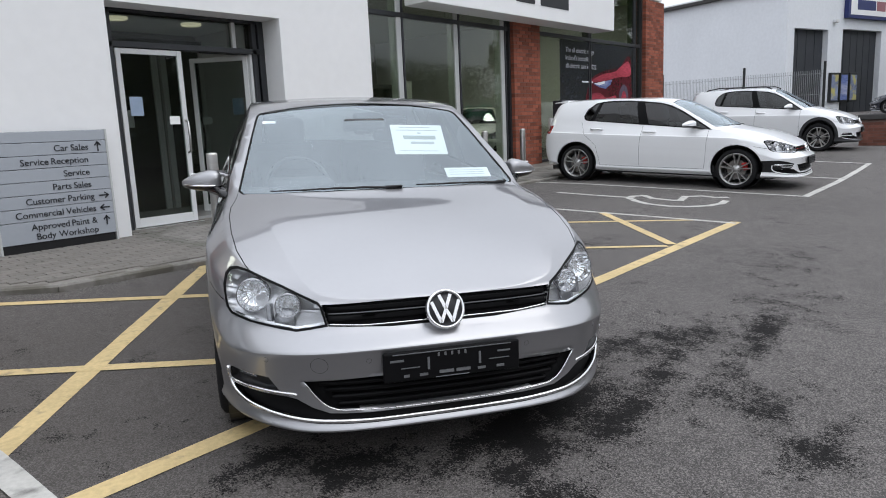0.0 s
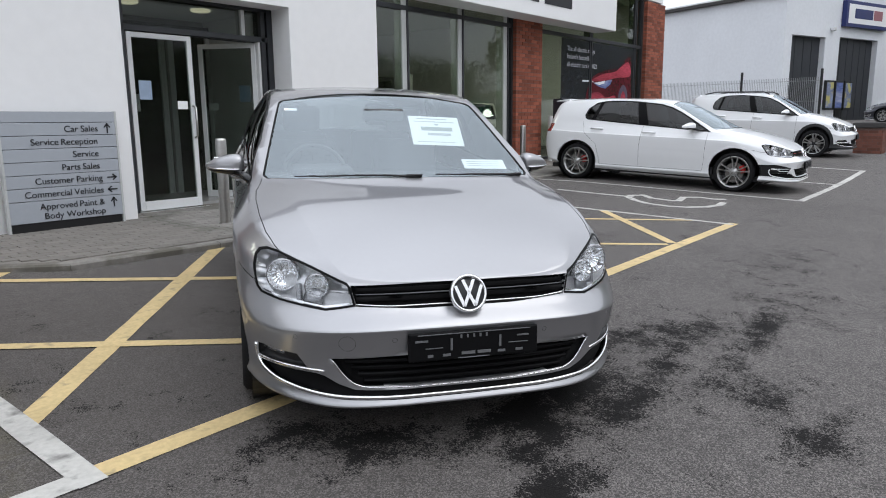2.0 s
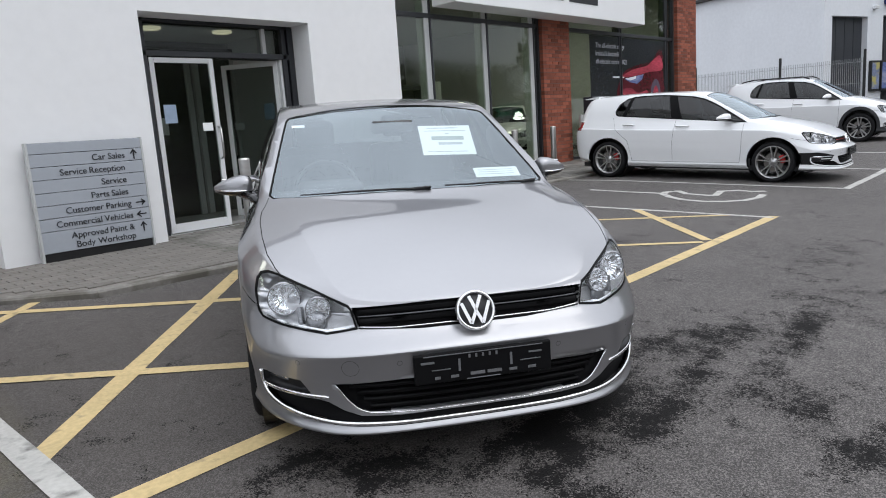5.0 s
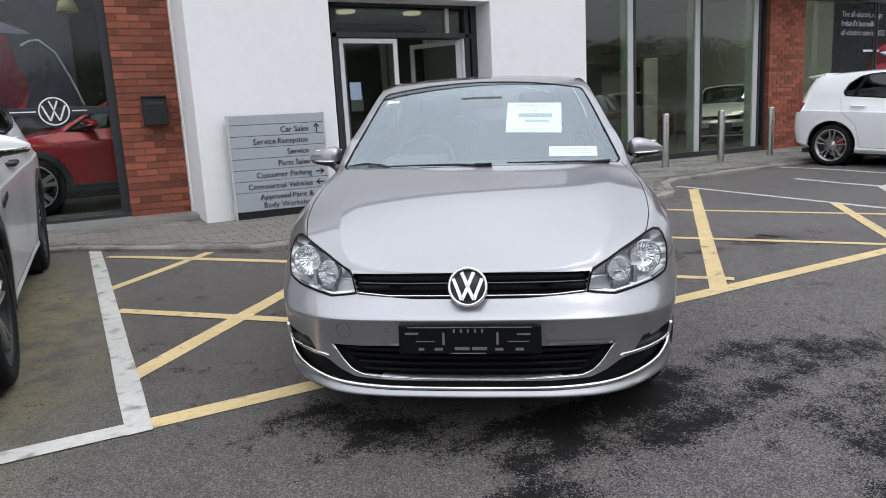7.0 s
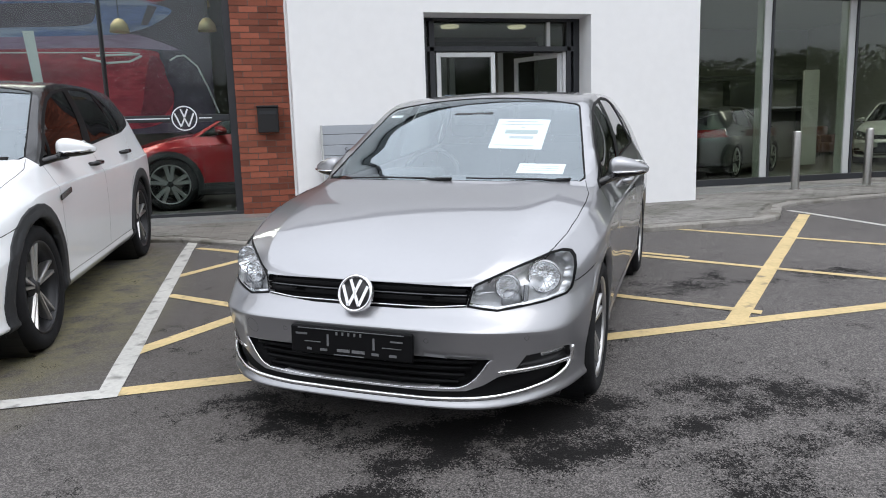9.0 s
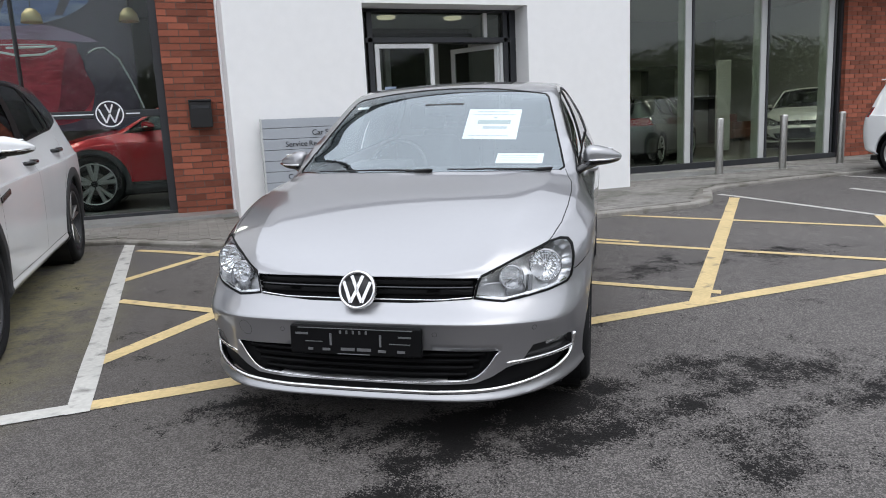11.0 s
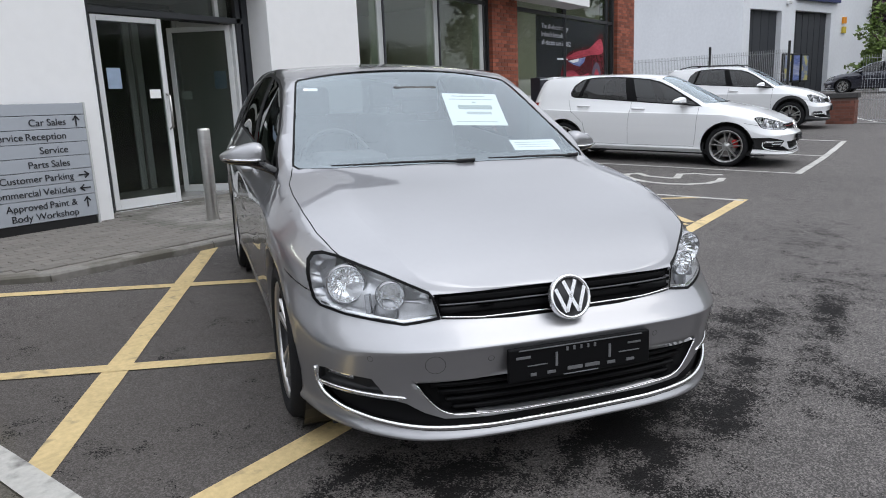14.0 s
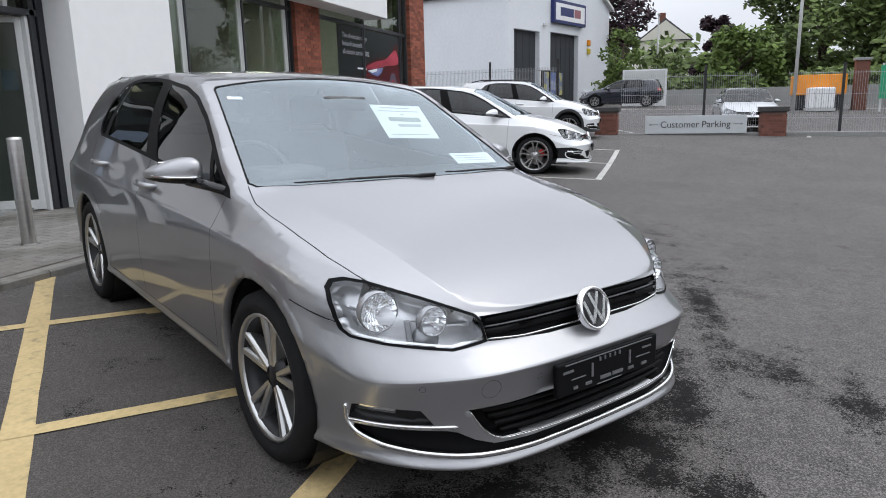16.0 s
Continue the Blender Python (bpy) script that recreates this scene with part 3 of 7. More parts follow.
def shop_window(name, x0, x1, z0, z1, y, posts, transoms, label, sill=0.1, post_w=0.12, post_mat=MULLION, edge=0.06, cap=0.04, glass=SHOP_GLASS):
    """A glazed front: dark sill and edges, pale posts, dark transoms, one pane a field."""
    w = holder(name, Matrix(), label, "window", kind="structure")
    part("window_sill", boxed(x0, x1, y - 0.06, y + 0.08, z0, z0 + sill, 0.006), DARK_FRAME, w)
    for xe in (x0, x1 - edge):
        part("window_frame", boxed(xe, xe + edge, y - 0.055, y + 0.08, z0 + sill, z1), DARK_FRAME, w)
    for p in posts:
        part("mullion", boxed(p - post_w / 2, p + post_w / 2, y - 0.03, y + 0.16, z0 + sill, z1, 0.005), post_mat, w)
        part("mullion_cap", boxed(p + post_w / 2, p + post_w / 2 + cap, y - 0.05, y + 0.08, z0 + sill, z1, 0.004), DARK_FRAME, w)
    for t in transoms:
        part("transom", boxed(x0 + edge, x1 - edge, y - 0.045, y + 0.06, t - 0.04, t + 0.04, 0.005), DARK_FRAME, w)
    xs = [x0 + edge] + [q for p in posts for q in (p - post_w / 2, p + post_w / 2 + cap)] + [x1 - edge]
    zs = [z0 + sill] + [q for t in transoms for q in (t - 0.04, t + 0.04)] + [z1]
    for a, b in zip(xs[::2], xs[1::2]):
        for c, d in zip(zs[::2], zs[1::2]):
            pane("pane", a, b, c, d, y, glass, w)
    return w


shop_window("window_1", 7.2, 12.72, 0.42, 4.55, GLASS_Y, [9.43, 10.98, 12.48], [3.28], "tall showroom glazing with pale posts and dark frames")
shop_window("window_2", 13.72, 18.95, 0.42, 4.55, GLASS_Y, [16.1, 18.55], [3.28], "showroom glazing with a dark printed film laid over it", post_w=0.06, post_mat=DARK_FRAME)
shop_window("window_3", -14.0, 1.5, 0.36, 4.3, 8.12, [-6.2, -4.1, -2.05, 0.01], [1.62], "showroom glazing with a large printed film and a low rail", post_w=0.014, post_mat=DARK_FRAME, edge=0.09, cap=0.012, glass=FILM_GLASS)
thing("trim_white", boxed(2.14, 2.2, 7.9, 8.02, 0.34, 4.3, 0.01), WHITE_WALL, "narrow white upright trim beside the brick pillar", "trim", kind="structure")


DOOR_GLASS = glass_material("door_glass", (0.8, 0.85, 0.82), 0.74, ior=1.3)


WARM_LENS = material("warm_lens", (0.8, 0.75, 0.6), 0.3)
WARM_LENS.node_tree.nodes["Principled BSDF"].inputs["Emission Color"].default_value = (1.0, 0.9, 0.65, 1)
WARM_LENS.node_tree.nodes["Principled BSDF"].inputs["Emission Strength"].default_value = 0.7


def entrance():
    d = holder("door_1", Matrix(), "dark-framed glazed entrance with one white leaf shut and one ajar", "door", kind="structure")
    y, z0 = DOOR_Y - 0.1, 0.38
    for x0, x1 in ((3.67, 3.77), (3.80, 3.865), (5.56, 5.62), (5.65, 5.73)):
        part("frame_post", boxed(x0, x1, y - 0.06, y + 0.1, z0, 2.70, 0.005), DARK_FRAME, d)
    part("side_glass", boxed(5.62, 5.65, y, y + 0.012, z0, 2.36), SHOP_GLASS, d)
    part("frame_post", boxed(5.525, 5.56, y - 0.03, y + 0.06, z0, 2.36, 0.004), WHITE_FRAME, d)
    part("frame_head", boxed(3.77, 5.65, y - 0.06, y + 0.1, 2.665, 2.70, 0.005), DARK_FRAME, d)
    part("frame_transom", boxed(3.77, 5.65, y - 0.06, y + 0.1, 2.31, 2.37, 0.005), DARK_FRAME, d)
    part("frame_post", boxed(5.30, 5.35, y - 0.04, y + 0.08, 2.37, 2.665, 0.004), MULLION, d)
    pane("fanlight", 3.77, 5.30, 2.37, 2.665, y, DOOR_GLASS, d)
    pane("fanlight", 5.35, 5.65, 2.37, 2.665, y, DOOR_GLASS, d)
    part("threshold", boxed(3.77, 5.65, y - 0.08, y + 0.14, 0.33, 0.385, 0.006), WHITE_FRAME, d)

    def leaf(m, handle_x, label):
        b = new("door_leaf")
        b.parent = d
        b.matrix_basis = m
        tagged(b, label)
        f = bmesh.new()
        for x0, x1, za, zb in ((0, 0.055, 0.0, 1.9), (0.685, 0.74, 0.0, 1.9), (0.055, 0.685, 1.845, 1.9), (0.055, 0.685, 0.0, 0.1)):
            box(f, x0, x1, -0.022, 0.022, za, zb, 0.004)
        part("leaf_frame", f, WHITE_FRAME, b)
        pane("leaf_glass", 0.055, 0.685, 0.1, 1.845, 0.0, DOOR_GLASS, b)
        h = tube(bmesh.new(), [(handle_x, -0.02, 0.78), (handle_x, -0.075, 0.8), (handle_x, -0.08, 0.95), (handle_x, -0.075, 1.12), (handle_x, -0.02, 1.14)], 0.013, 10)
        part("pull_handle", h, STEEL, b, smooth=True)
        part("notice", boxed(0.53, 0.65, -0.012, -0.008, 1.1, 1.19), PAPER, b)
        part("notice", boxed(0.1, 0.24, -0.012, -0.008, 1.2, 1.4), material("blue_notice", (0.3, 0.38, 0.5), 0.6, var=0.2, scale=12), b)
        return b

    leaf(pose(3.885, y - 0.02, z0 + 0.02), 0.71, "white aluminium glass door leaf, shut")
    leaf(pose(5.52, y + 0.02, z0 + 0.02, 0, 0, 180 - 57), 0.71, "white aluminium glass door leaf standing ajar")
    part("closer", boxed(4.9, 5.4, y + 0.02, y + 0.06, 2.3, 2.34, 0.005), DARK_FRAME, d)
    # inner lobby screen
    inner = holder("door_2", Matrix(), "pale framed sliding screen of the inner lobby", "door", kind="structure")
    for x0, x1 in ((3.72, 3.8), (4.28, 4.36), (4.4, 4.48), (5.0, 5.08), (5.12, 5.2), (5.68, 5.76)):
        part("frame_post", boxed(x0, x1, 8.78, 8.84, FLOOR_Z, 2.5, 0.005), WHITE_FRAME, inner)
    part("frame_head", boxed(3.72, 5.76, 8.78, 8.84, 2.5, 2.62, 0.005), DARK_FRAME, inner)
    for x0, x1 in ((3.8, 4.28), (4.48, 5.0), (5.2, 5.68)):
        pane("leaf_glass", x0, x1, FLOOR_Z, 2.5, 8.81, DOOR_GLASS, inner)
    for x in (4.15, 4.6):
        part("notice", boxed(x - 0.1, x + 0.08, 8.765, 8.77, 1.5, 1.72), PAPER, inner)
    for x, yy in ((4.2, 7.9), (5.1, 7.9)):
        lamp = thing("ceiling_downlight", lathe(bmesh.new(), [(0.0, 0.0), (0.09, 0.0), (0.11, -0.012), (0.12, 0.02)], 28), WARM_LENS, "round recessed downlight in the lobby ceiling", "ceiling light", m=pose(x, yy, 2.685))


entrance()


def arrow(parent, x, z, y, turn, s=0.075):
    bm = bmesh.new()
    box(bm, -0.006, 0.006, -0.003, 0.0, -s * 0.6, s * 0.55)
    for k in (-1, 1):
        box(bm, -0.006, 0.006, -0.003, 0.0, -0.045, 0.006, m=pose(0, 0, s * 0.58, 0, k * 40, 0))
    part("arrow", bm, INK, parent, m=pose(x, y, z, 0, turn, 0))


def direction_sign():
    m = pose(2.525, 7.34, pave_z(3, 7.3)) @ Matrix.Scale(1.055, 4)
    s = holder("direction_sign", m, "grey slatted direction sign with dark lettering on the paving", "sign")
    z0 = 0.06
    rows = [("Approved Paint &\nBody Workshop", 0.20, 0), ("Commercial Vehicles", 0.118, -90), ("Customer Parking", 0.118, 90), ("Parts Sales", 0.118, None), ("Service", 0.118, None), ("Service Reception", 0.118, None), ("Car Sales", 0.118, 0), ("", 0.1, None)]
    z = z0 + 0.02
    for text, h, way in rows:
        part("slat", boxed(0.02, 1.03, -0.03, 0.03, z + 0.0025, z + h - 0.0025, 0.003), GREY_PANEL, s)
        if text:
            lines = text.split("\n")
            for i, one in enumerate(lines):
                zz = z + h / 2 + ((0.5 - i) * 0.088 if len(lines) > 1 else 0)
                letters("lettering", one, 0.083, INK, s, Matrix.Translation((0.86 if way is not None else 0.845, -0.0335, zz)), "RIGHT")
        if way is not None:
            arrow(s, 0.95, z + h / 2 + (0.03 if h > 0.15 else 0), -0.0325, way)
        z += h
    for x in (0.0, 1.03):
        part("post", boxed(x, x + 0.02, -0.035, 0.035, -0.005, z + 0.004, 0.004), MULLION, s)
    part("back", boxed(0.02, 1.03, 0.028, 0.034, z0 + 0.02, z), DARK_FRAME, s)
    part("plinth", boxed(0.03, 1.02, -0.02, 0.02, -0.005, z0 + 0.018), BLACK, s)


direction_sign()


def bollard(x, y):
    b = holder("bollard", pose(x, y, pave_z(x, y)), "brushed steel bollard standing on the paving", "bollard", "bollards before the showroom")
    part("post", lathe(bmesh.new(), [(0.056, -0.01), (0.056, 0.85), (0.053, 0.872), (0.0, 0.878)], 28), STEEL, b, smooth=True)
    part("foot_collar", lathe(bmesh.new(), [(0.075, -0.002), (0.075, 0.006), (0.057, 0.01)], 28), STEEL, b)
    return b


first = bollard(4.25, 6.38)
for bx, by in ((9.54, 7.89), (10.91, 7.97), (12.24, 8.02)):
    copy_thing(first, pose(bx, by, pave_z(bx, by)))

# letter box, name board, charger
box_m = pose(1.87, BRICK_Y - 0.062, 1.58)
lb = holder("letter_box", box_m, "black steel letter box fixed to the brick pillar", "letter box")
part("case", boxed(-0.125, 0.125, -0.06, 0.06, -0.16, 0.14, 0.008), BLACK, lb)
part("lid", boxed(-0.13, 0.13, -0.075, 0.06, 0.142, 0.165, 0.006), BLACK, lb)
part("flap", boxed(-0.1, 0.1, -0.066, -0.0605, 0.06, 0.1, 0.002), DARK_FRAME, lb)

board = holder("name_board", pose(9.45, 7.9, 3.4), "long white name board with dark bars over the showroom windows", "sign")
part("board_box", boxed(0.0, 6.6, 0.0, 0.55, 0.0, 0.78, 0.012), SIGN_WHITE, board)
for x0, x1 in ((2.55, 3.2), (3.42, 4.5)):
    part("lettering_bar", boxed(x0, x1, -0.012, -0.001, 0.27, 0.52), INK, board)
part("bracket", boxed(0.4, 6.2, 0.55, 0.66, 0.2, 0.6), DARK_FRAME, board)
thing("flood_lamp", boxed(-0.12, 0.12, -0.12, 0.12, -0.05, 0.1, 0.02), MULLION, "small pale flood lamp on the wall edge", "lamp", m=pose(7.3, 8.42, 4.0))

ch = holder("charging_post", pose(13.95, 8.1, pave_z(13.95, 8.1)), "dark car charging post with a pale rimmed screen", "charging post")
part("column", boxed(-0.17, 0.17, -0.12, 0.12, 0.0, 1.42, 0.015), material("charger_body", (0.02, 0.024, 0.032), 0.4, var=0.1), ch)
part("charge_unit", boxed(0.2, 0.5, -0.1, 0.1, 0.82, 1.28, 0.03), BLACK, ch)
rimf = bmesh.new()
for a in ((0.2, 0.5, 1.25, 1.27), (0.2, 0.5, 0.83, 0.85), (0.2, 0.22, 0.85, 1.25), (0.48, 0.5, 0.85, 1.25)):
    box(rimf, a[0], a[1], -0.108, -0.1, a[2], a[3])
part("screen_rim", rimf, SIGN_WHITE, ch)
part("arm", boxed(0.16, 0.22, -0.04, 0.04, 0.95, 1.1), BLACK, ch)
part("socket_plate", boxed(-0.1, 0.1, -0.125, -0.119, 0.55, 0.75), MULLION, ch)
thing("service_pipe", lathe(bmesh.new(), [(0.05, 0.0), (0.05, 1.05), (0.0, 1.06)], 20), MULLION, "pale grey upright pipe at the foot of the pillar", "pipe", m=pose(13.66, 8.2, pave_z(13.66, 8.2)))

# ---- printed films: one before the glass, clear of its reflections, one behind ----
FILM_DARK = material("dark_film_print", (0.11, 0.088, 0.125), 0.2, var=0.3, scale=0.8)
FILM_RED = material("red_film_print", (0.42, 0.06, 0.09), 0.2, var=0.5, scale=0.9, second=(0.24, 0.035, 0.06), second_scale=1.2, stretch=(0.5, 1, 2.2))
FILM_LILAC = material("lilac_film_print", (0.32, 0.2, 0.33), 0.2, var=0.4, scale=1.0, second=(0.42, 0.3, 0.45), second_scale=1.4, stretch=(0.4, 1, 2.5))
FILM_BLUE = material("blue_film_print", (0.13, 0.17, 0.36), 0.2, var=0.5, scale=1.2, second=(0.4, 0.43, 0.58), second_scale=1.6, stretch=(0.4, 1, 2.5))
FILM_WHITE = material("white_film_print", (0.75, 0.77, 0.8), 0.4, var=0.05)


def rounded_blob(pts, steps=6):
    """A smooth closed outline through a few points."""
    out = []
    n = len(pts)
    for i in range(n):
        p0, p1, p2, p3 = (Vector(pts[(i + k) % n]) for k in (-1, 0, 1, 2))
        for s in range(steps):
            t = s / steps
            out.append(tuple(0.5 * (2 * p1 + (p2 - p0) * t + (2 * p0 - 5 * p1 + 4 * p2 - p3) * t * t + (3 * p1 - p0 - 3 * p2 + p3) * t ** 3)))
    return out


def flat_shape(pts, y, thick=0.002):
    bm = bmesh.new()
    prism(bm, [(x, z) for x, z in pts], 0.0, thick, m=Matrix(((1, 0, 0, 0), (0, 0, -1, y), (0, 1, 0, 0), (0, 0, 0, 1))))
    bmesh.ops.recalc_face_normals(bm, faces=bm.faces)
    return bm


film = holder("window_film", pose(0, 8.606, 0), "dark printed film with a red car picture and white lines", "poster")
part("film_sheet", boxed(14.75, 18.5, 0.0, 0.004, 0.6, 3.22), material("black_film_print", (0.022, 0.024, 0.03), 0.2, var=0.3, scale=0.8), film)
FILM_DEEP = material("deep_red_film_print", (0.09, 0.012, 0.02), 0.2, var=0.4, scale=0.9)
part("dark_red_shape", flat_shape(rounded_blob([(15.95, 1.75), (16.0, 2.05), (16.3, 2.4), (17.0, 2.58), (17.7, 2.68), (18.3, 3.0), (18.42, 2.3), (18.4, 1.4), (17.2, 1.3), (16.3, 1.4)]), -0.002), FILM_DEEP, film)
part("red_shape", flat_shape(rounded_blob([(16.2, 2.3), (16.8, 2.48), (17.5, 2.58), (18.2, 2.85), (18.35, 2.5), (17.6, 2.42), (17.2, 2.36), (16.7, 2.3)]), -0.004), FILM_RED, film)
part("bumper_shape", flat_shape(rounded_blob([(16.15, 1.95), (16.6, 2.02), (17.0, 1.9), (17.5, 1.95), (17.45, 1.7), (16.9, 1.55), (16.35, 1.65)]), -0.004), FILM_RED, film)
part("wheel_shape", flat_shape(rounded_blob([(17.75, 1.5), (17.7, 2.0), (17.95, 2.25), (18.2, 2.05), (18.22, 1.5)]), -0.006), FILM_DARK, film)
part("rim_shape", flat_shape(rounded_blob([(17.84, 1.6), (17.82, 1.92), (17.96, 2.08), (18.1, 1.94), (18.12, 1.6)]), -0.008), FILM_RED, film)
part("lamp_shape", flat_shape([(16.3, 2.24), (17.3, 2.36), (17.22, 2.24), (16.95, 2.12), (16.6, 2.16)], -0.007), FILM_BLUE, film)
part("lamp_glow", flat_shape([(16.32, 2.245), (16.9, 2.315), (16.88, 2.25), (16.6, 2.2)], -0.009), FILM_WHITE, film)
part("light_line", boxed(15.75, 16.3, -0.006, -0.002, 2.26, 2.3), FILM_WHITE, film)
for row, text in ((3.0, "The all-electric range"), (2.82, "Ireland's bestselling"), (2.64, "all-electric cars in 2022")):
    letters("lettering", text, 0.16, material("pale_print", (0.45, 0.46, 0.48), 0.5), film, pose(15.0, -0.004, row))
# window film, set back and enlarged to fit the camera's view
film2 = holder("printed_banner", Matrix.Translation((1.5, 8.106, 1.27)) @ pose(0, 1.25, 0) @ Matrix.Scale(1.135, 4) @ Matrix.Translation((-1.5, 0, -1.27)), "large printed window film of a red vehicle front with blue sky streaks, set back", "poster")
part("film_sheet", boxed(-6.0, 1.19, 0.0, 0.004, 1.45, 3.9), FILM_DARK, film2)
part("red_shape", flat_shape(rounded_blob([(-5.9, 1.5), (-3.0, 1.5), (-0.5, 1.5), (0.5, 1.55), (0.72, 1.85), (0.66, 2.1), (0.6, 2.3), (0.55, 2.42), (0.1, 2.46), (-0.5, 2.46), (-3.0, 2.4), (-5.9, 2.3)]), -0.002), FILM_RED, film2)
part("deep_red_shape", flat_shape(rounded_blob([(0.3, 1.55), (0.5, 1.58), (0.72, 1.85), (0.66, 2.1), (0.62, 2.3), (0.5, 2.36), (0.42, 2.1), (0.36, 1.8)]), -0.0035), material("shaded_red_film_print", (0.24, 0.05, 0.08), 0.2, var=0.4, scale=0.9), film2)
part("bonnet_shape", flat_shape(rounded_blob([(-5.9, 2.3), (-3.0, 2.4), (-0.5, 2.455), (0.2, 2.46), (0.74, 2.43), (0.78, 2.46), (0.4, 2.6), (0.1, 2.62), (-0.6, 2.6), (-3.0, 2.55), (-5.9, 2.48)]), -0.003), FILM_LILAC, film2)
part("sky_shape", flat_shape(rounded_blob([(-5.9, 2.47), (-3.0, 2.54), (-0.6, 2.59), (0.1, 2.61), (0.3, 2.64), (0.55, 2.72), (0.78, 2.88), (0.6, 2.96), (0.2, 3.03), (-0.6, 3.0), (-5.9, 2.9)]), -0.004), FILM_BLUE, film2)
part("screen_shape", flat_shape(rounded_blob([(-5.9, 2.6), (-3.0, 2.65), (-0.75, 2.69), (-0.2, 2.72), (-0.08, 2.8), (-0.06, 2.95), (-0.3, 2.965), (-0.75, 2.955), (-3.0, 2.9), (-5.9, 2.84)]), -0.006), FILM_DARK, film2)
part("pillar_shape", flat_shape([(0.42, 2.72), (0.5, 2.72), (0.62, 2.93), (0.52, 2.95)], -0.006), FILM_DARK, film2)
part("upper_red_shape", flat_shape(rounded_blob([(-5.9, 2.92), (-3.0, 2.96), (0.0, 3.05), (0.3, 3.05), (0.62, 2.99), (0.86, 3.1), (0.8, 3.4), (0.4, 3.6), (-3.0, 3.7), (-5.9, 3.7)]), -0.003), FILM_RED, film2)
part("roof_line", tube(bmesh.new(), [(-5.5, 0, 2.9), (-3.0, 0, 2.94), (-0.75, 0, 2.985), (0.0, 0, 3.02), (0.3, 0, 3.03), (0.62, 0, 2.97)], 0.011, 6), FILM_LILAC, film2)
for k, (x0, z0, x1, z1) in enumerate(((-0.25, 2.345, 0.02, 2.285), (0.02, 2.285, 0.26, 2.3), (0.26, 2.3, 0.4, 2.365), (-0.1, 2.37, 0.38, 2.385))):
    part("lamp_streak", tube(bmesh.new(), [(x0, 0, z0), (x1, 0, z1)], 0.014, 6), FILM_WHITE, film2)
part("light_line", boxed(-5.5, 0.3, -0.007, -0.003, 2.4, 2.412), FILM_WHITE, film2)
# a white upright mirrored in the glass, painted onto the print
part("white_upright", flat_shape([(-0.8, 2.05), (-0.7, 2.05), (-0.74, 2.65), (-0.86, 2.65)], -0.006), FILM_WHITE, film2)
arc = tube(bmesh.new(), [(0.71, 0, 2.31), (0.79, 0, 2.36), (0.88, 0, 2.37), (1.02, 0, 2.24), (1.13, 0, 1.98), (1.23, 0, 1.68)], 0.01, 6)
part("white_arc", arc, FILM_WHITE, film2, m=pose(0, -0.004, 0))
badge = holder("round_window_badge", pose(0.88, 8.07, 1.62), "white round badge on the showroom glass", "sign")
part("badge_ring", lathe(bmesh.new(), [(0.135, -0.002), (0.15, -0.002), (0.15, 0.002), (0.135, 0.002)], 40, "y", close=True), FILM_WHITE, badge)
bars_ = bmesh.new()
for x0, z0, x1, z1 in ((-0.04, 0.11, 0.0, 0.01), (0.04, 0.11, 0.0, 0.01), (-0.11, 0.06, -0.045, -0.1), (0.11, 0.06, 0.045, -0.1), (-0.045, -0.1, 0.0, 0.0), (0.045, -0.1, 0.0, 0.0)):
    d_ = Vector((x1 - x0, z1 - z0))
    box(bars_, -0.009, 0.009, -0.002, 0.002, 0, d_.length, m=Matrix.Translation((x0, 0, z0)) @ pose(0, 0, 0, 0, math.degrees(math.atan2(d_.x, d_.y)), 0))
part("badge_bars", bars_, FILM_WHITE, badge)
part("badge_line", boxed(-4.0, -0.17, -0.002, 0.002, -0.006, 0.006), FILM_WHITE, badge)
part("badge_line", boxed(0.17, 0.32, -0.002, 0.002, -0.006, 0.006), FILM_WHITE, badge)

BRASS = material("brass_shade", (0.62, 0.5, 0.28), 0.4, metal=0.35, var=0.1, scale=8)


def pendant(x, y, z):
    p = holder("pendant_lamp", pose(x, y, z), "brass dome pendant lamp hanging in the showroom", "pendant lamp", "pendant lamps of the showroom")
    part("shade", lathe(bmesh.new(), [(0.018, 0.17), (0.05, 0.16), (0.1, 0.1), (0.122, 0.0), (0.117, 0.0), (0.092, 0.095), (0.018, 0.155)], 28), BRASS, p, smooth=True)
    part("cord", tube(bmesh.new(), [(0, 0, 0.165), (0, 0, 4.6 - z)], 0.006, 6), BLACK, p)
    return p


first = pendant(0.07, 9.0, 2.77)
for px, py, pz in ((1.155, 9.0, 2.79), (1.05, 9.6, 3.2), (-1.6, 9.7, 3.0)):
    copy_thing(first, pose(px, py, pz))
set_back([ob for ob in bpy.data.objects if ob not in YARD and ob.name.split(".")[0] not in ("direction_sign", "bollard")])

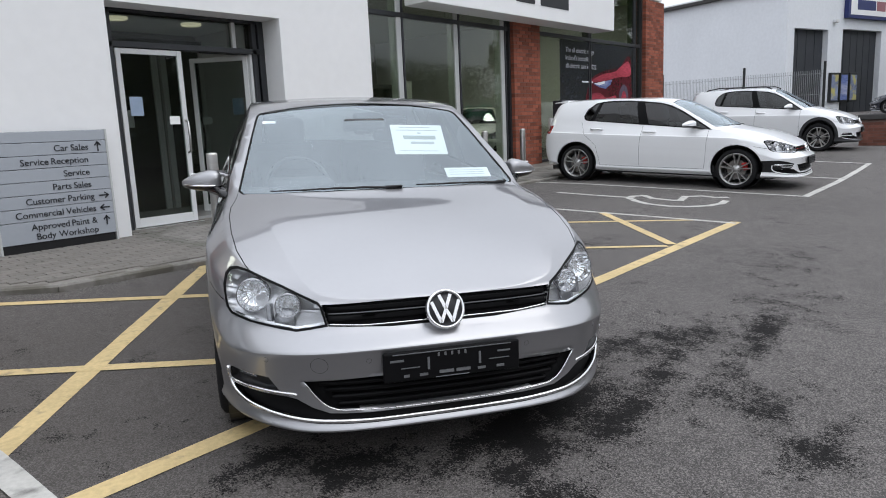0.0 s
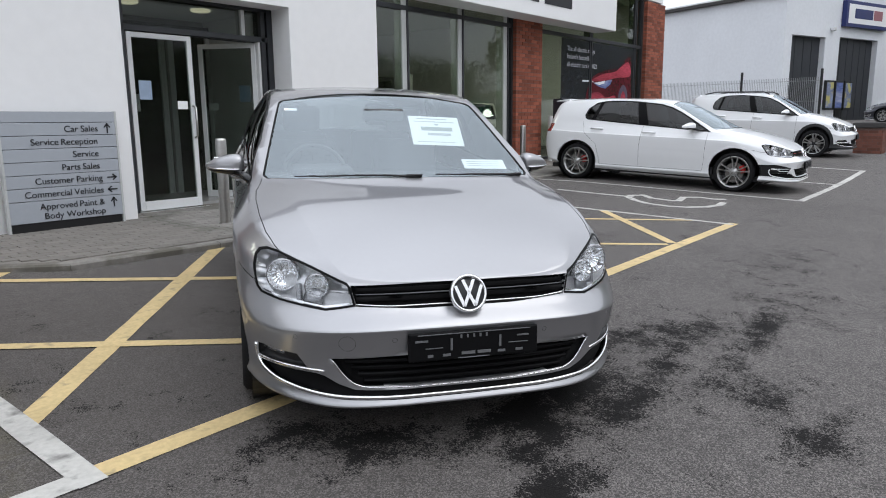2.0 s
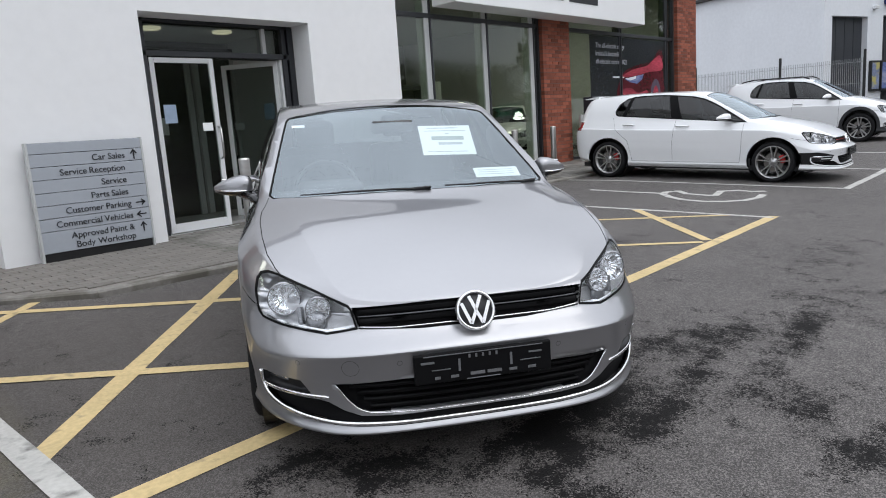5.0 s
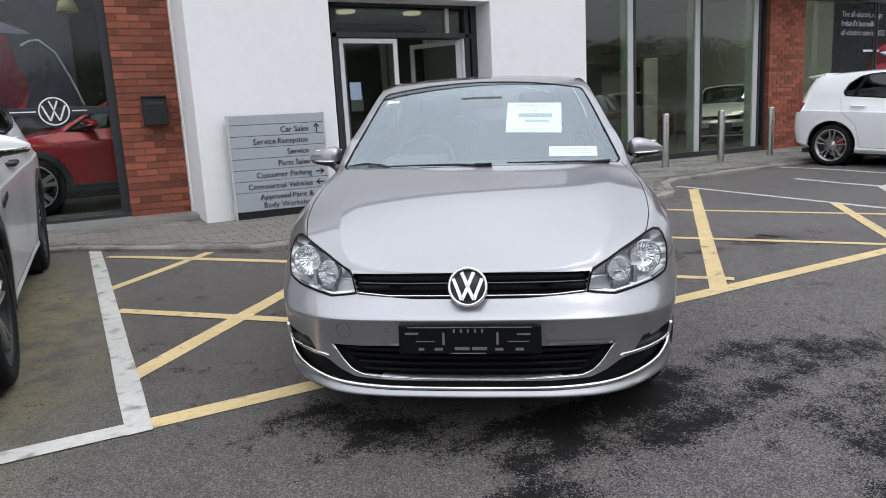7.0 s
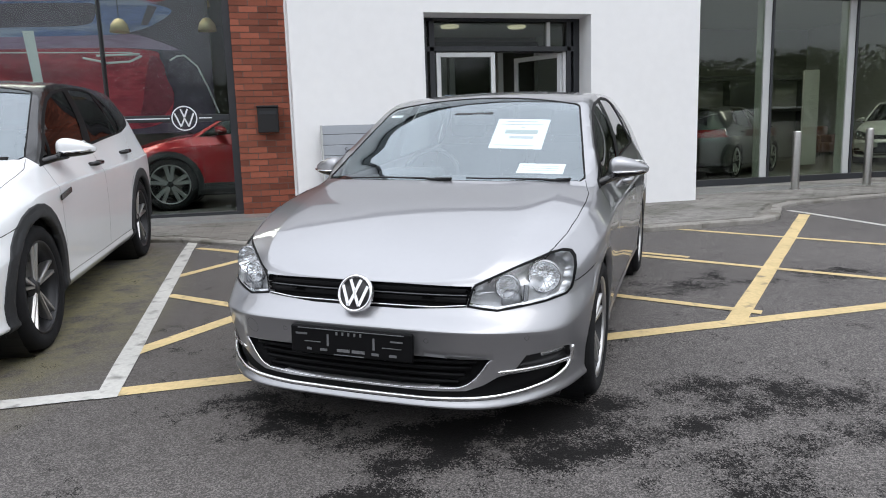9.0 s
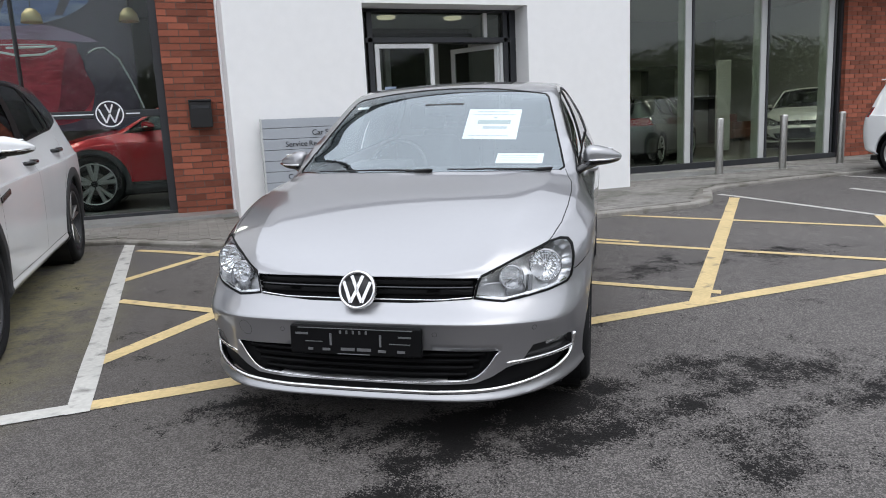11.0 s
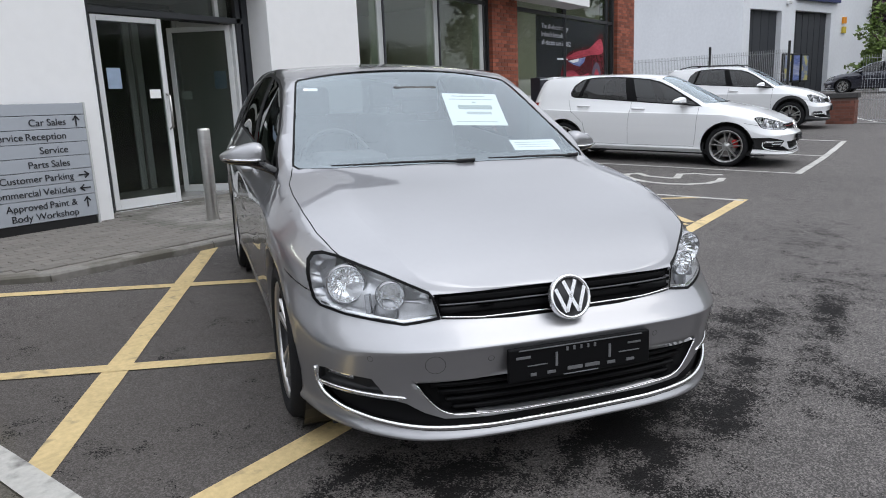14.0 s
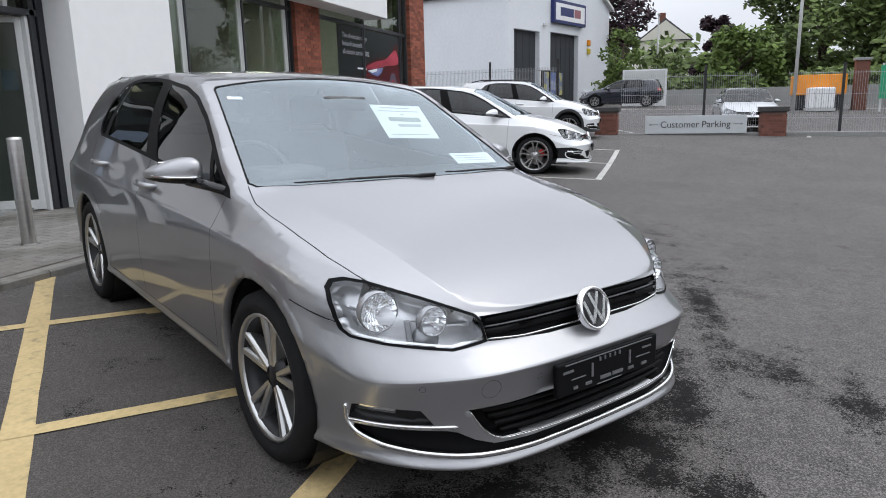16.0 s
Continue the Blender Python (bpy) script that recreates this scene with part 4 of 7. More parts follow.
# ---- vehicles: a shell lofted round the car and over it, cut into panels, glass and lamps ----

def curve(points):
    """A smooth monotone curve through (a, b) pairs."""
    xs, ys = np.array(points, float).T
    h, d = np.diff(xs), np.diff(ys) / np.diff(xs)
    m = np.zeros(len(xs))
    m[0], m[-1] = d[0], d[-1]
    for i in range(1, len(xs) - 1):
        if d[i - 1] * d[i] > 0:
            w1, w2 = 2 * h[i] + h[i - 1], h[i] + 2 * h[i - 1]
            m[i] = (w1 + w2) / (w1 / d[i - 1] + w2 / d[i])

    def f(v):
        v = min(max(v, xs[0]), xs[-1])
        i = min(int(np.searchsorted(xs, v, side="right")) - 1, len(xs) - 2)
        t = (v - xs[i]) / h[i]
        return float((1 + 2 * t) * (1 - t) ** 2 * ys[i] + t * (1 - t) ** 2 * h[i] * m[i] + t * t * (3 - 2 * t) * ys[i + 1] + t * t * (t - 1) * h[i] * m[i + 1])

    return f


def eased(points, reach=0.06):
    """The same curve with its bends spread over a short way."""
    f = curve(points)
    lo, hi = points[0][0], points[-1][0]

    def g(v):
        d = max(0.0, min(reach, (v - lo) / 2.5, (hi - v) / 2.5))
        return (f(v - d) + 2 * f(v - d / 2) + 3 * f(v) + 2 * f(v + d / 2) + f(v + d)) / 9

    return g


# the nose in plan, as shares of half the width and of the way back to the full width
NOSE = [(0.0, 0.0), (0.28, 0.0075), (0.459, 0.0275), (0.605, 0.08), (0.739, 0.194), (0.862, 0.3625), (0.93, 0.525), (0.974, 0.725), (1.0, 1.0)]


def nose_plan(n):
    """n + 1 points round one half of the nose, evenly spread."""
    u = [0.0]
    for (x0, y0), (x1, y1) in zip(NOSE, NOSE[1:]):
        u.append(u[-1] + math.hypot(x1 - x0, y1 - y0))
    fx, fy = curve(list(zip(u, [p[0] for p in NOSE]))), curve(list(zip(u, [p[1] for p in NOSE])))
    m = 40 * n
    xs, ys = np.array([fx(u[-1] * k / m) for k in range(m + 1)]), np.array([fy(u[-1] * k / m) for k in range(m + 1)])
    w = m // 14
    soft = np.hanning(2 * w + 1)
    soft /= soft.sum()
    px = np.concatenate([-xs[w:0:-1], xs, np.full(w, 1.0)])
    py = np.concatenate([ys[w:0:-1], ys, 1.0 + np.arange(1, w + 1) * u[-1] / m])
    xs, ys = np.convolve(px, soft, "valid"), np.convolve(py, soft, "valid")
    xs, ys = xs / xs[-1], (ys - ys[0]) / (ys[-1] - ys[0])
    return [(float(xs[40 * k]), float(ys[40 * k])) for k in range(n + 1)]


def shell(spec):
    """The outer skin of a car. Local axes: x across, y from the nose to the tail, z up."""
    nf, ns, nr = spec.get("grid", (34, 64, 20))
    side_z = [eased(r["z"], 0.05) for r in spec["rails"]]
    nose = nose_plan(nf)
    waist = curve(spec.get("waist", [(0, 1), (5, 1)]))
    columns = []
    total = nf + ns + nr
    for i in range(total + 1):
        col = []
        for r, zf in zip(spec["rails"], side_z):
            w, yf, a, yr, ar, nr_ = r["w"], r["yf"], r["a"], r["yr"], r["ar"], r["nr"]
            if i <= nf:
                x, y = w * nose[i][0], yf + a * nose[i][1]
            elif i <= nf + ns:
                y = yf + a + (yr - ar - yf - a) * (i - nf) / ns
                x = w
            else:
                th = math.pi / 2 * (total - i) / nr
                x, y = w * math.sin(th) ** (2 / nr_), yr - ar * (1 - math.cos(th) ** (2 / nr_))
            x *= waist(y)
            col.append(Vector((x, y, zf(y))))
        columns.append(col)
    sub = spec.get("sub", 4)

    def cat(p0, p1, p2, p3, t):
        return 0.5 * (2 * p1 + (p2 - p0) * t + (2 * p0 - 5 * p1 + 4 * p2 - p3) * t * t + (3 * p1 - p0 - 3 * p2 + p3) * t ** 3)

    f5, z5, zc = eased(spec["x5"]), eased(spec["z5"]), eased(spec["zc"])
    nt1, nt2 = spec.get("top", (6, 9))
    bm = bmesh.new()
    half = []
    for i, col in enumerate(columns):
        pts = []
        k = len(col)
        for j in range(k - 1):
            p0, p1, p2, p3 = col[max(j - 1, 0)], col[j], col[j + 1], col[min(j + 2, k - 1)]
            pts += [cat(p0, p1, p2, p3, s / sub) for s in range(sub)]
        pts.append(col[-1].copy())
        r4 = col[-1]
        y = r4.y
        x5 = r4.x * f5(y)
        h5, hc = z5(y), zc(y)
        if r4.x < 1e-6:
            h5 = hc = r4.z
        else:
            near = 1 - (1 - min(1.0, r4.x / 0.5)) ** 2.5
            h5, hc = r4.z + (h5 - r4.z) * near, r4.z + (hc - r4.z) * near
        for s in range(1, nt1 + 1):
            t = s / nt1
            bulge = spec.get("bulge", 0.03) * math.sin(math.pi * t) * (h5 - r4.z) / 0.45
            pts.append(Vector((r4.x + (x5 - r4.x) * t + bulge, y, r4.z + (h5 - r4.z) * t)))
        for s in range(1, nt2 + 1):
            t = s / nt2
            x = x5 * (1 - t)
            pts.append(Vector((x, y, h5 + (hc - h5) * (1 - (1 - t) ** spec.get("crown", 2.0)))))
        half.append(pts)
    grids = {}
    for sx in (1, -1):
        grids[sx] = [[bm.verts.new((sx * p.x, p.y, p.z)) for p in pts] for pts in half]
        g = grids[sx]
        for a, b in zip(g, g[1:]):
            for j in range(len(a) - 1):
                q = (a[j], a[j + 1], b[j + 1], b[j]) if sx < 0 else (a[j], b[j], b[j + 1], a[j + 1])
                bm.faces.new(q)
    bmesh.ops.remove_doubles(bm, verts=bm.verts, dist=0.0004)
    bmesh.ops.dissolve_degenerate(bm, edges=bm.edges, dist=0.0003)
    bmesh.ops.recalc_face_normals(bm, faces=bm.faces)
    return bm


from mathutils.bvhtree import BVHTree

FRONT, SIDE, ABOVE = (0, 2, 1), (1, 2, 0), (0, 1, 2)


def cut(bm, poly, view, keep):
    """Cut a convex polygon, drawn in one view, out of the skin; returns the faces inside it."""
    i, j, k = view
    pts = [Vector(p) for p in poly]
    area = sum(a.x * b.y - b.x * a.y for a, b in zip(pts, pts[1:] + pts[:1]))
    if area < 0:
        pts.reverse()
    lo = [min(p[c] for p in pts) - 0.12 for c in (0, 1)]
    hi = [max(p[c] for p in pts) + 0.12 for c in (0, 1)]
    faces = []
    for f in bm.faces:
        c = f.calc_center_median()
        if lo[0] < c[i] < hi[0] and lo[1] < c[j] < hi[1] and keep(c, f.normal):
            faces.append(f)
    geom = list({v for f in faces for v in f.verts}) + list({e for f in faces for e in f.edges}) + faces
    for a, b in zip(pts, pts[1:] + pts[:1]):
        d = b - a
        if d.length < 1e-5:
            continue
        co, no = Vector((0, 0, 0)), Vector((0, 0, 0))
        co[i], co[j], no[i], no[j] = a.x, a.y, d.y, -d.x
        r = bmesh.ops.bisect_plane(bm, geom=geom, dist=0.00015, plane_co=co, plane_no=no.normalized())
        fs = [e for e in r["geom"] if isinstance(e, bmesh.types.BMFace)]
        # only what still touches the inside goes on to the next edge
        fs = [f for f in fs if (f.calc_center_median() - co).dot(no) <= 0]
        geom = list({v for f in fs for v in f.verts}) + list({e for f in fs for e in f.edges}) + fs
    return [f for f in geom if isinstance(f, bmesh.types.BMFace) and f.is_valid]


def lift(bm, faces, push=0.0, skirt=0.0, keep=False):
    """Take faces off the skin as a mesh of their own, pushed along their normals, with a skirt round the edge for thickness."""
    out = bmesh.new()
    made = {}
    bm.normal_update()
    for f in faces:
        vs = []
        for v in f.verts:
            if v not in made:
                made[v] = out.verts.new(v.co + v.normal * push)
            vs.append(made[v])
        try:
            out.faces.new(vs)
        except ValueError:
            pass
    out.normal_update()
    if skirt:
        rim = [e for e in out.edges if e.is_boundary]
        normals = {v: v.normal.copy() for e in rim for v in e.verts}
        new_ = bmesh.ops.extrude_edge_only(out, edges=rim)["geom"]
        for v in new_:
            if isinstance(v, bmesh.types.BMVert):
                near = min(normals, key=lambda o: (o.co - v.co).length_squared) if len(normals) < 400 else None
                v.co -= (normals[near] if near else v.normal) * skirt
    if not keep:
        bmesh.ops.delete(bm, geom=faces, context="FACES")
    return out


def inner_lip(bm, near, depth, toward):
    """Fold the free edges of an opening inwards, so that the sheet shows some thickness."""
    rim = [e for e in bm.edges if e.is_boundary and near((e.verts[0].co + e.verts[1].co) / 2)]
    made = bmesh.ops.extrude_edge_only(bm, edges=rim)["geom"]
    for v in made:
        if isinstance(v, bmesh.types.BMVert):
            v.co += toward(v.co) * depth


def ring_poly(cy, cz, r, n=28):
    return [(cy + r * math.cos(2 * math.pi * k / n), cz + r * math.sin(2 * math.pi * k / n)) for k in range(n)]


def shrink(poly, d):
    """Move each side of a convex polygon inwards by d."""
    pts = [Vector(p) for p in poly]
    if sum(a.x * b.y - b.x * a.y for a, b in zip(pts, pts[1:] + pts[:1])) < 0:
        pts.reverse()
    out = []
    n = len(pts)
    for i in range(n):
        a, b, c = pts[i - 1], pts[i], pts[(i + 1) % n]
        d1, d2 = (b - a).normalized(), (c - b).normalized()
        n1, n2 = Vector((-d1.y, d1.x)), Vector((-d2.y, d2.x))
        bis = n1 + n2
        out.append(tuple(b + bis * (d / max(0.35, bis.dot(n1)))))
    return out


def strip_quads(points, width):
    """Thin quads along a polyline, for a gap between panels."""
    for a, b in zip(points, points[1:]):
        a, b = Vector(a), Vector(b)
        d = (b - a).normalized()
        n = Vector((-d.y, d.x)) * width / 2
        e = d * width * 0.25
        yield [tuple(a - e - n), tuple(b + e - n), tuple(b + e + n), tuple(a - e + n)]


def wheel(parent, x, y, r, side, rim_r, style, rims, width=0.21, caliper=None):
    """A wheel: tyre, rim with spokes and hub. side: which way its outer face looks along x."""
    hub = new("wheel")
    hub.parent = parent
    hub.matrix_basis = pose(x, y, r, 0, 0, 0 if side > 0 else 180)
    w = width / 2
    tb = lathe(bmesh.new(), [(rim_r - 0.005, -w * 0.8), (rim_r + 0.02, -w), (r - 0.03, -w), (r - 0.008, -w * 0.86), (r, -w * 0.5), (r, w * 0.5), (r - 0.008, w * 0.86), (r - 0.03, w), (rim_r + 0.02, w), (rim_r - 0.005, w * 0.8)], 48, "x")
    part("tyre", tb, RUBBER, hub, smooth=True)
    rb = lathe(bmesh.new(), [(rim_r - 0.05, -w), (rim_r - 0.03, -w * 0.8), (rim_r - 0.035, w * 0.4), (rim_r - 0.016, w * 0.74), (rim_r, w * 0.86), (rim_r + 0.002, w * 0.7)], 48, "x")
    part("rim", rb, rims[0], hub, smooth=True)
    part("rim_lip", lathe(bmesh.new(), [(rim_r - 0.014, w * 0.7), (rim_r - 0.011, w * 0.84), (rim_r + 0.001, w * 0.93), (rim_r + 0.004, w * 0.8)], 48, "x"), rims[-1], hub, smooth=True)
    n, pair, w0, w1 = style
    spokes = bmesh.new()
    for k in range(n):
        for off in ((-pair, pair) if pair else (0,)):
            a = 2 * math.pi * k / n + 0.3
            for rr0, rr1, d0, d1 in ((0.04, rim_r - 0.008, w * 0.66, w * 0.8),):
                a0, a1 = a + off * 0.75, a + off
                dirs = [Vector((0, math.cos(t), math.sin(t))) for t in (a0, a1)]
                tan = [Vector((0, -math.sin(t), math.cos(t))) for t in (a0, a1)]
                p0, p1 = dirs[0] * rr0, dirs[1] * rr1
                vs = []
                for p, t, ww, dd in ((p0, tan[0], w0, d0), (p1, tan[1], w1, d1)):
                    vs.append([spokes.verts.new(p + t * (ww * s) + Vector((dd - back, 0, 0))) for s, back in ((-1, 0.012), (-0.6, 0.0), (0.6, 0.0), (1, 0.012), (0.8, 0.05), (-0.8, 0.05))])
                for q in range(6):
                    spokes.faces.new((vs[0][q], vs[1][q], vs[1][(q + 1) % 6], vs[0][(q + 1) % 6]))
    bmesh.ops.recalc_face_normals(spokes, faces=spokes.faces)
    part("spokes", spokes, rims[1], hub)
    cap = lathe(bmesh.new(), [(0.0, w * 0.66), (0.028, w * 0.66), (0.033, w * 0.62), (0.06, w * 0.58), (0.07, w * 0.35)], 24, "x")
    part("hub_cap", cap, rims[0], hub, smooth=True)
    disc = lathe(bmesh.new(), [(0.06, -0.005), (0.145, -0.005), (0.145, 0.015), (0.06, 0.015)], 32, "x")
    part("brake_disc", disc, BRAKE_DISC, hub)
    if caliper:
        part("caliper", boxed(-0.03, 0.035, -0.06, 0.06, 0.09, 0.165, 0.012, m=pose(0, 0, 0, -70)), caliper, hub)
    return hub


def mirror(parent, x, y, z, side, paint, s=1.0):
    """A door mirror: a painted shell on a black foot, with its glass."""
    base = new("door_mirror")
    base.parent = parent
    base.matrix_basis = pose(x, y, z)
    bm = bmesh.new()
    bmesh.ops.create_icosphere(bm, subdivisions=4, radius=1)
    for v in bm.verts:
        c = v.co
        q = [math.copysign(abs(k) ** 0.62, k) for k in c]
        out = (q[0] + 1) / 2
        top = 0.105 * (1 - 0.55 * out ** 1.7)
        pz = 0.032 + (q[2] * (top - 0.032) if q[2] > 0 else q[2] * (0.052 - 0.02 * out))
        py = q[1] * (0.085 * (1 - 0.35 * out) if q[1] < 0 else 0.03) + 0.075 * out ** 1.6
        v.co = Vector((side * s * (0.045 + 0.2 * out), s * py, s * (pz + 0.012)))
    lower = [f for f in bm.faces if f.calc_center_median().z < s * 0.028]
    foot = bmesh.new()
    tmp = lift(bm, lower)
    part("cap", bm, paint, base, smooth=True)
    part("lower_shell", tmp, TRIM, base, smooth=True)
    part("bright_line", tube(bmesh.new(), [(side * 0.07, -0.086, 0.033), (side * 0.12, -0.078, 0.033), (side * 0.18, -0.047, 0.034), (side * 0.23, 0.012, 0.036)], 0.005, 6), CHROME, base, smooth=True)
    tube(foot, [(side * 0.015, -0.2, -0.012), (side * 0.05, -0.1, 0.0), (side * 0.1 * s, -0.02, 0.018)], [0.02, 0.02, 0.026], 10)
    part("foot", foot, TRIM, base, smooth=True)
    gl = boxed(side * s * 0.05, side * s * 0.2, s * 0.026, s * 0.036, s * 0.012, s * 0.09, 0.004)
    part("mirror_glass", gl, CHROME, base)
    return base


def seat(parent, x, y, z, wide=0.48):
    base = new("seat")
    base.parent = parent
    base.matrix_basis = pose(x, y, z)
    part("cushion", boxed(-wide / 2, wide / 2, -0.28, 0.22, 0.0, 0.16, 0.05), CABIN, base, smooth=True)
    part("backrest", boxed(-wide / 2, wide / 2, 0.0, 0.13, 0.0, 0.62, 0.05, m=pose(0, 0.18, 0.1, -14)), CABIN, base, smooth=True)
    part("headrest", boxed(-0.13, 0.13, 0.0, 0.09, 0.66, 0.84, 0.035, m=pose(0, 0.19, 0.1, -12)), CABIN, base, smooth=True)


def cabin(body, spec):
    """Floor, dash, wheel, seats and inner mirror seen through the glass."""
    y0, z0 = spec["dash"]
    w = spec["cab_w"]
    room = body
    part("cabin_floor", boxed(-w, w, y0 + 0.05, spec["yr"] - 0.35, 0.24, 0.34), CABIN, room)
    dash = bmesh.new()
    prism(dash, [(y0 - 0.06, z0 - 0.35), (y0 + 0.62, z0 - 0.35), (y0 + 0.66, z0 - 0.08), (y0 + 0.56, z0 + 0.005), (y0 + 0.2, z0 + 0.0), (y0 - 0.06, z0 - 0.05)], -w * 0.92, w * 0.92, m=Matrix(((0, 0, 1, 0), (1, 0, 0, 0), (0, 1, 0, 0), (0, 0, 0, 1))))
    part("dashboard", dash, DASH, room)
    part("instrument_hood", boxed(-0.55, -0.2, y0 + 0.36, y0 + 0.62, z0 - 0.02, z0 + 0.05, 0.03), DASH, room, smooth=True)
    st = bmesh.new()
    lathe(st, [(0.185 + 0.016 * math.cos(a), 0.016 * math.sin(a)) for a in [k * math.pi / 4 for k in range(8)]], 32, "y", close=True)
    box(st, -0.17, 0.17, -0.012, 0.012, -0.03, 0.03)
    box(st, -0.03, 0.03, -0.012, 0.012, -0.17, 0.0)
    part("steering_wheel", st, TRIM, room, smooth=True, m=pose(-0.37, y0 + 0.78, z0 - 0.03, -25))
    for sx in (-0.37, 0.37):
        seat(room, sx, y0 + 1.22, 0.36)
    seat(room, -0.36, y0 + 2.02, 0.38, 0.5)
    seat(room, 0.36, y0 + 2.02, 0.38, 0.5)
    for sx in (-1, 1):
        part("door_card", boxed(sx * (w - 0.03) - 0.02, sx * (w - 0.03) + 0.02, y0 + 0.2, spec["yr"] - 0.7, 0.3, z0 - 0.06), CABIN, room)
    im = spec.get("inner_mirror")
    if im:
        part("inner_mirror", boxed(-0.12, 0.12, -0.02, 0.02, -0.035, 0.035, 0.015, m=pose(0, *im)), TRIM, room, smooth=True)


def roundel(parent, m, r=0.072, name="badge"):
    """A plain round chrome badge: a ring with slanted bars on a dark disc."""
    base = new(name)
    base.parent = parent
    base.matrix_basis = m
    part("badge_disc", lathe(bmesh.new(), [(0.0, 0.004), (r * 0.86, 0.003), (r * 0.9, -0.012)], 32, "y", m=pose(0, 0, 0, 0, 0, 180)), RIM_DARK, base, smooth=True)
    part("badge_ring", lathe(bmesh.new(), [(r * 0.84, -0.004), (r * 0.86, 0.008), (r * 0.94, 0.011), (r, 0.006), (r, -0.012)], 40, "y", m=pose(0, 0, 0, 0, 0, 180)), BADGE_METAL, base, smooth=True)
    bars = bmesh.new()
    for x0, z0, x1, z1 in ((-0.3, 0.72, 0.0, 0.02), (0.3, 0.72, 0.0, 0.02), (-0.72, 0.4, -0.3, -0.66), (0.72, 0.4, 0.3, -0.66), (-0.3, -0.66, 0.0, -0.02), (0.3, -0.66, 0.0, -0.02)):
        a, b = Vector((x0 * r, z0 * r)), Vector((x1 * r, z1 * r))
        n = Vector((-(b - a).y, (b - a).x)).normalized() * r * 0.085
        vs = [bars.verts.new((q.x, yy, q.y)) for yy in (-0.008, 0.002) for q in (a - n, b - n, b + n, a + n)]
        for f in ((0, 1, 2, 3), (4, 7, 6, 5), (0, 4, 5, 1), (1, 5, 6, 2), (2, 6, 7, 3), (3, 7, 4, 0)):
            bars.faces.new([vs[t] for t in f])
    bmesh.ops.recalc_face_normals(bars, faces=bars.faces)
    part("badge_bars", bars, BADGE_METAL, base)
    return base


def rail(w, yf, a, yr, z, ar=0.42, nr=3.4):
    return {"w": w, "yf": yf, "a": a, "yr": yr, "z": z, "ar": ar, "nr": nr}


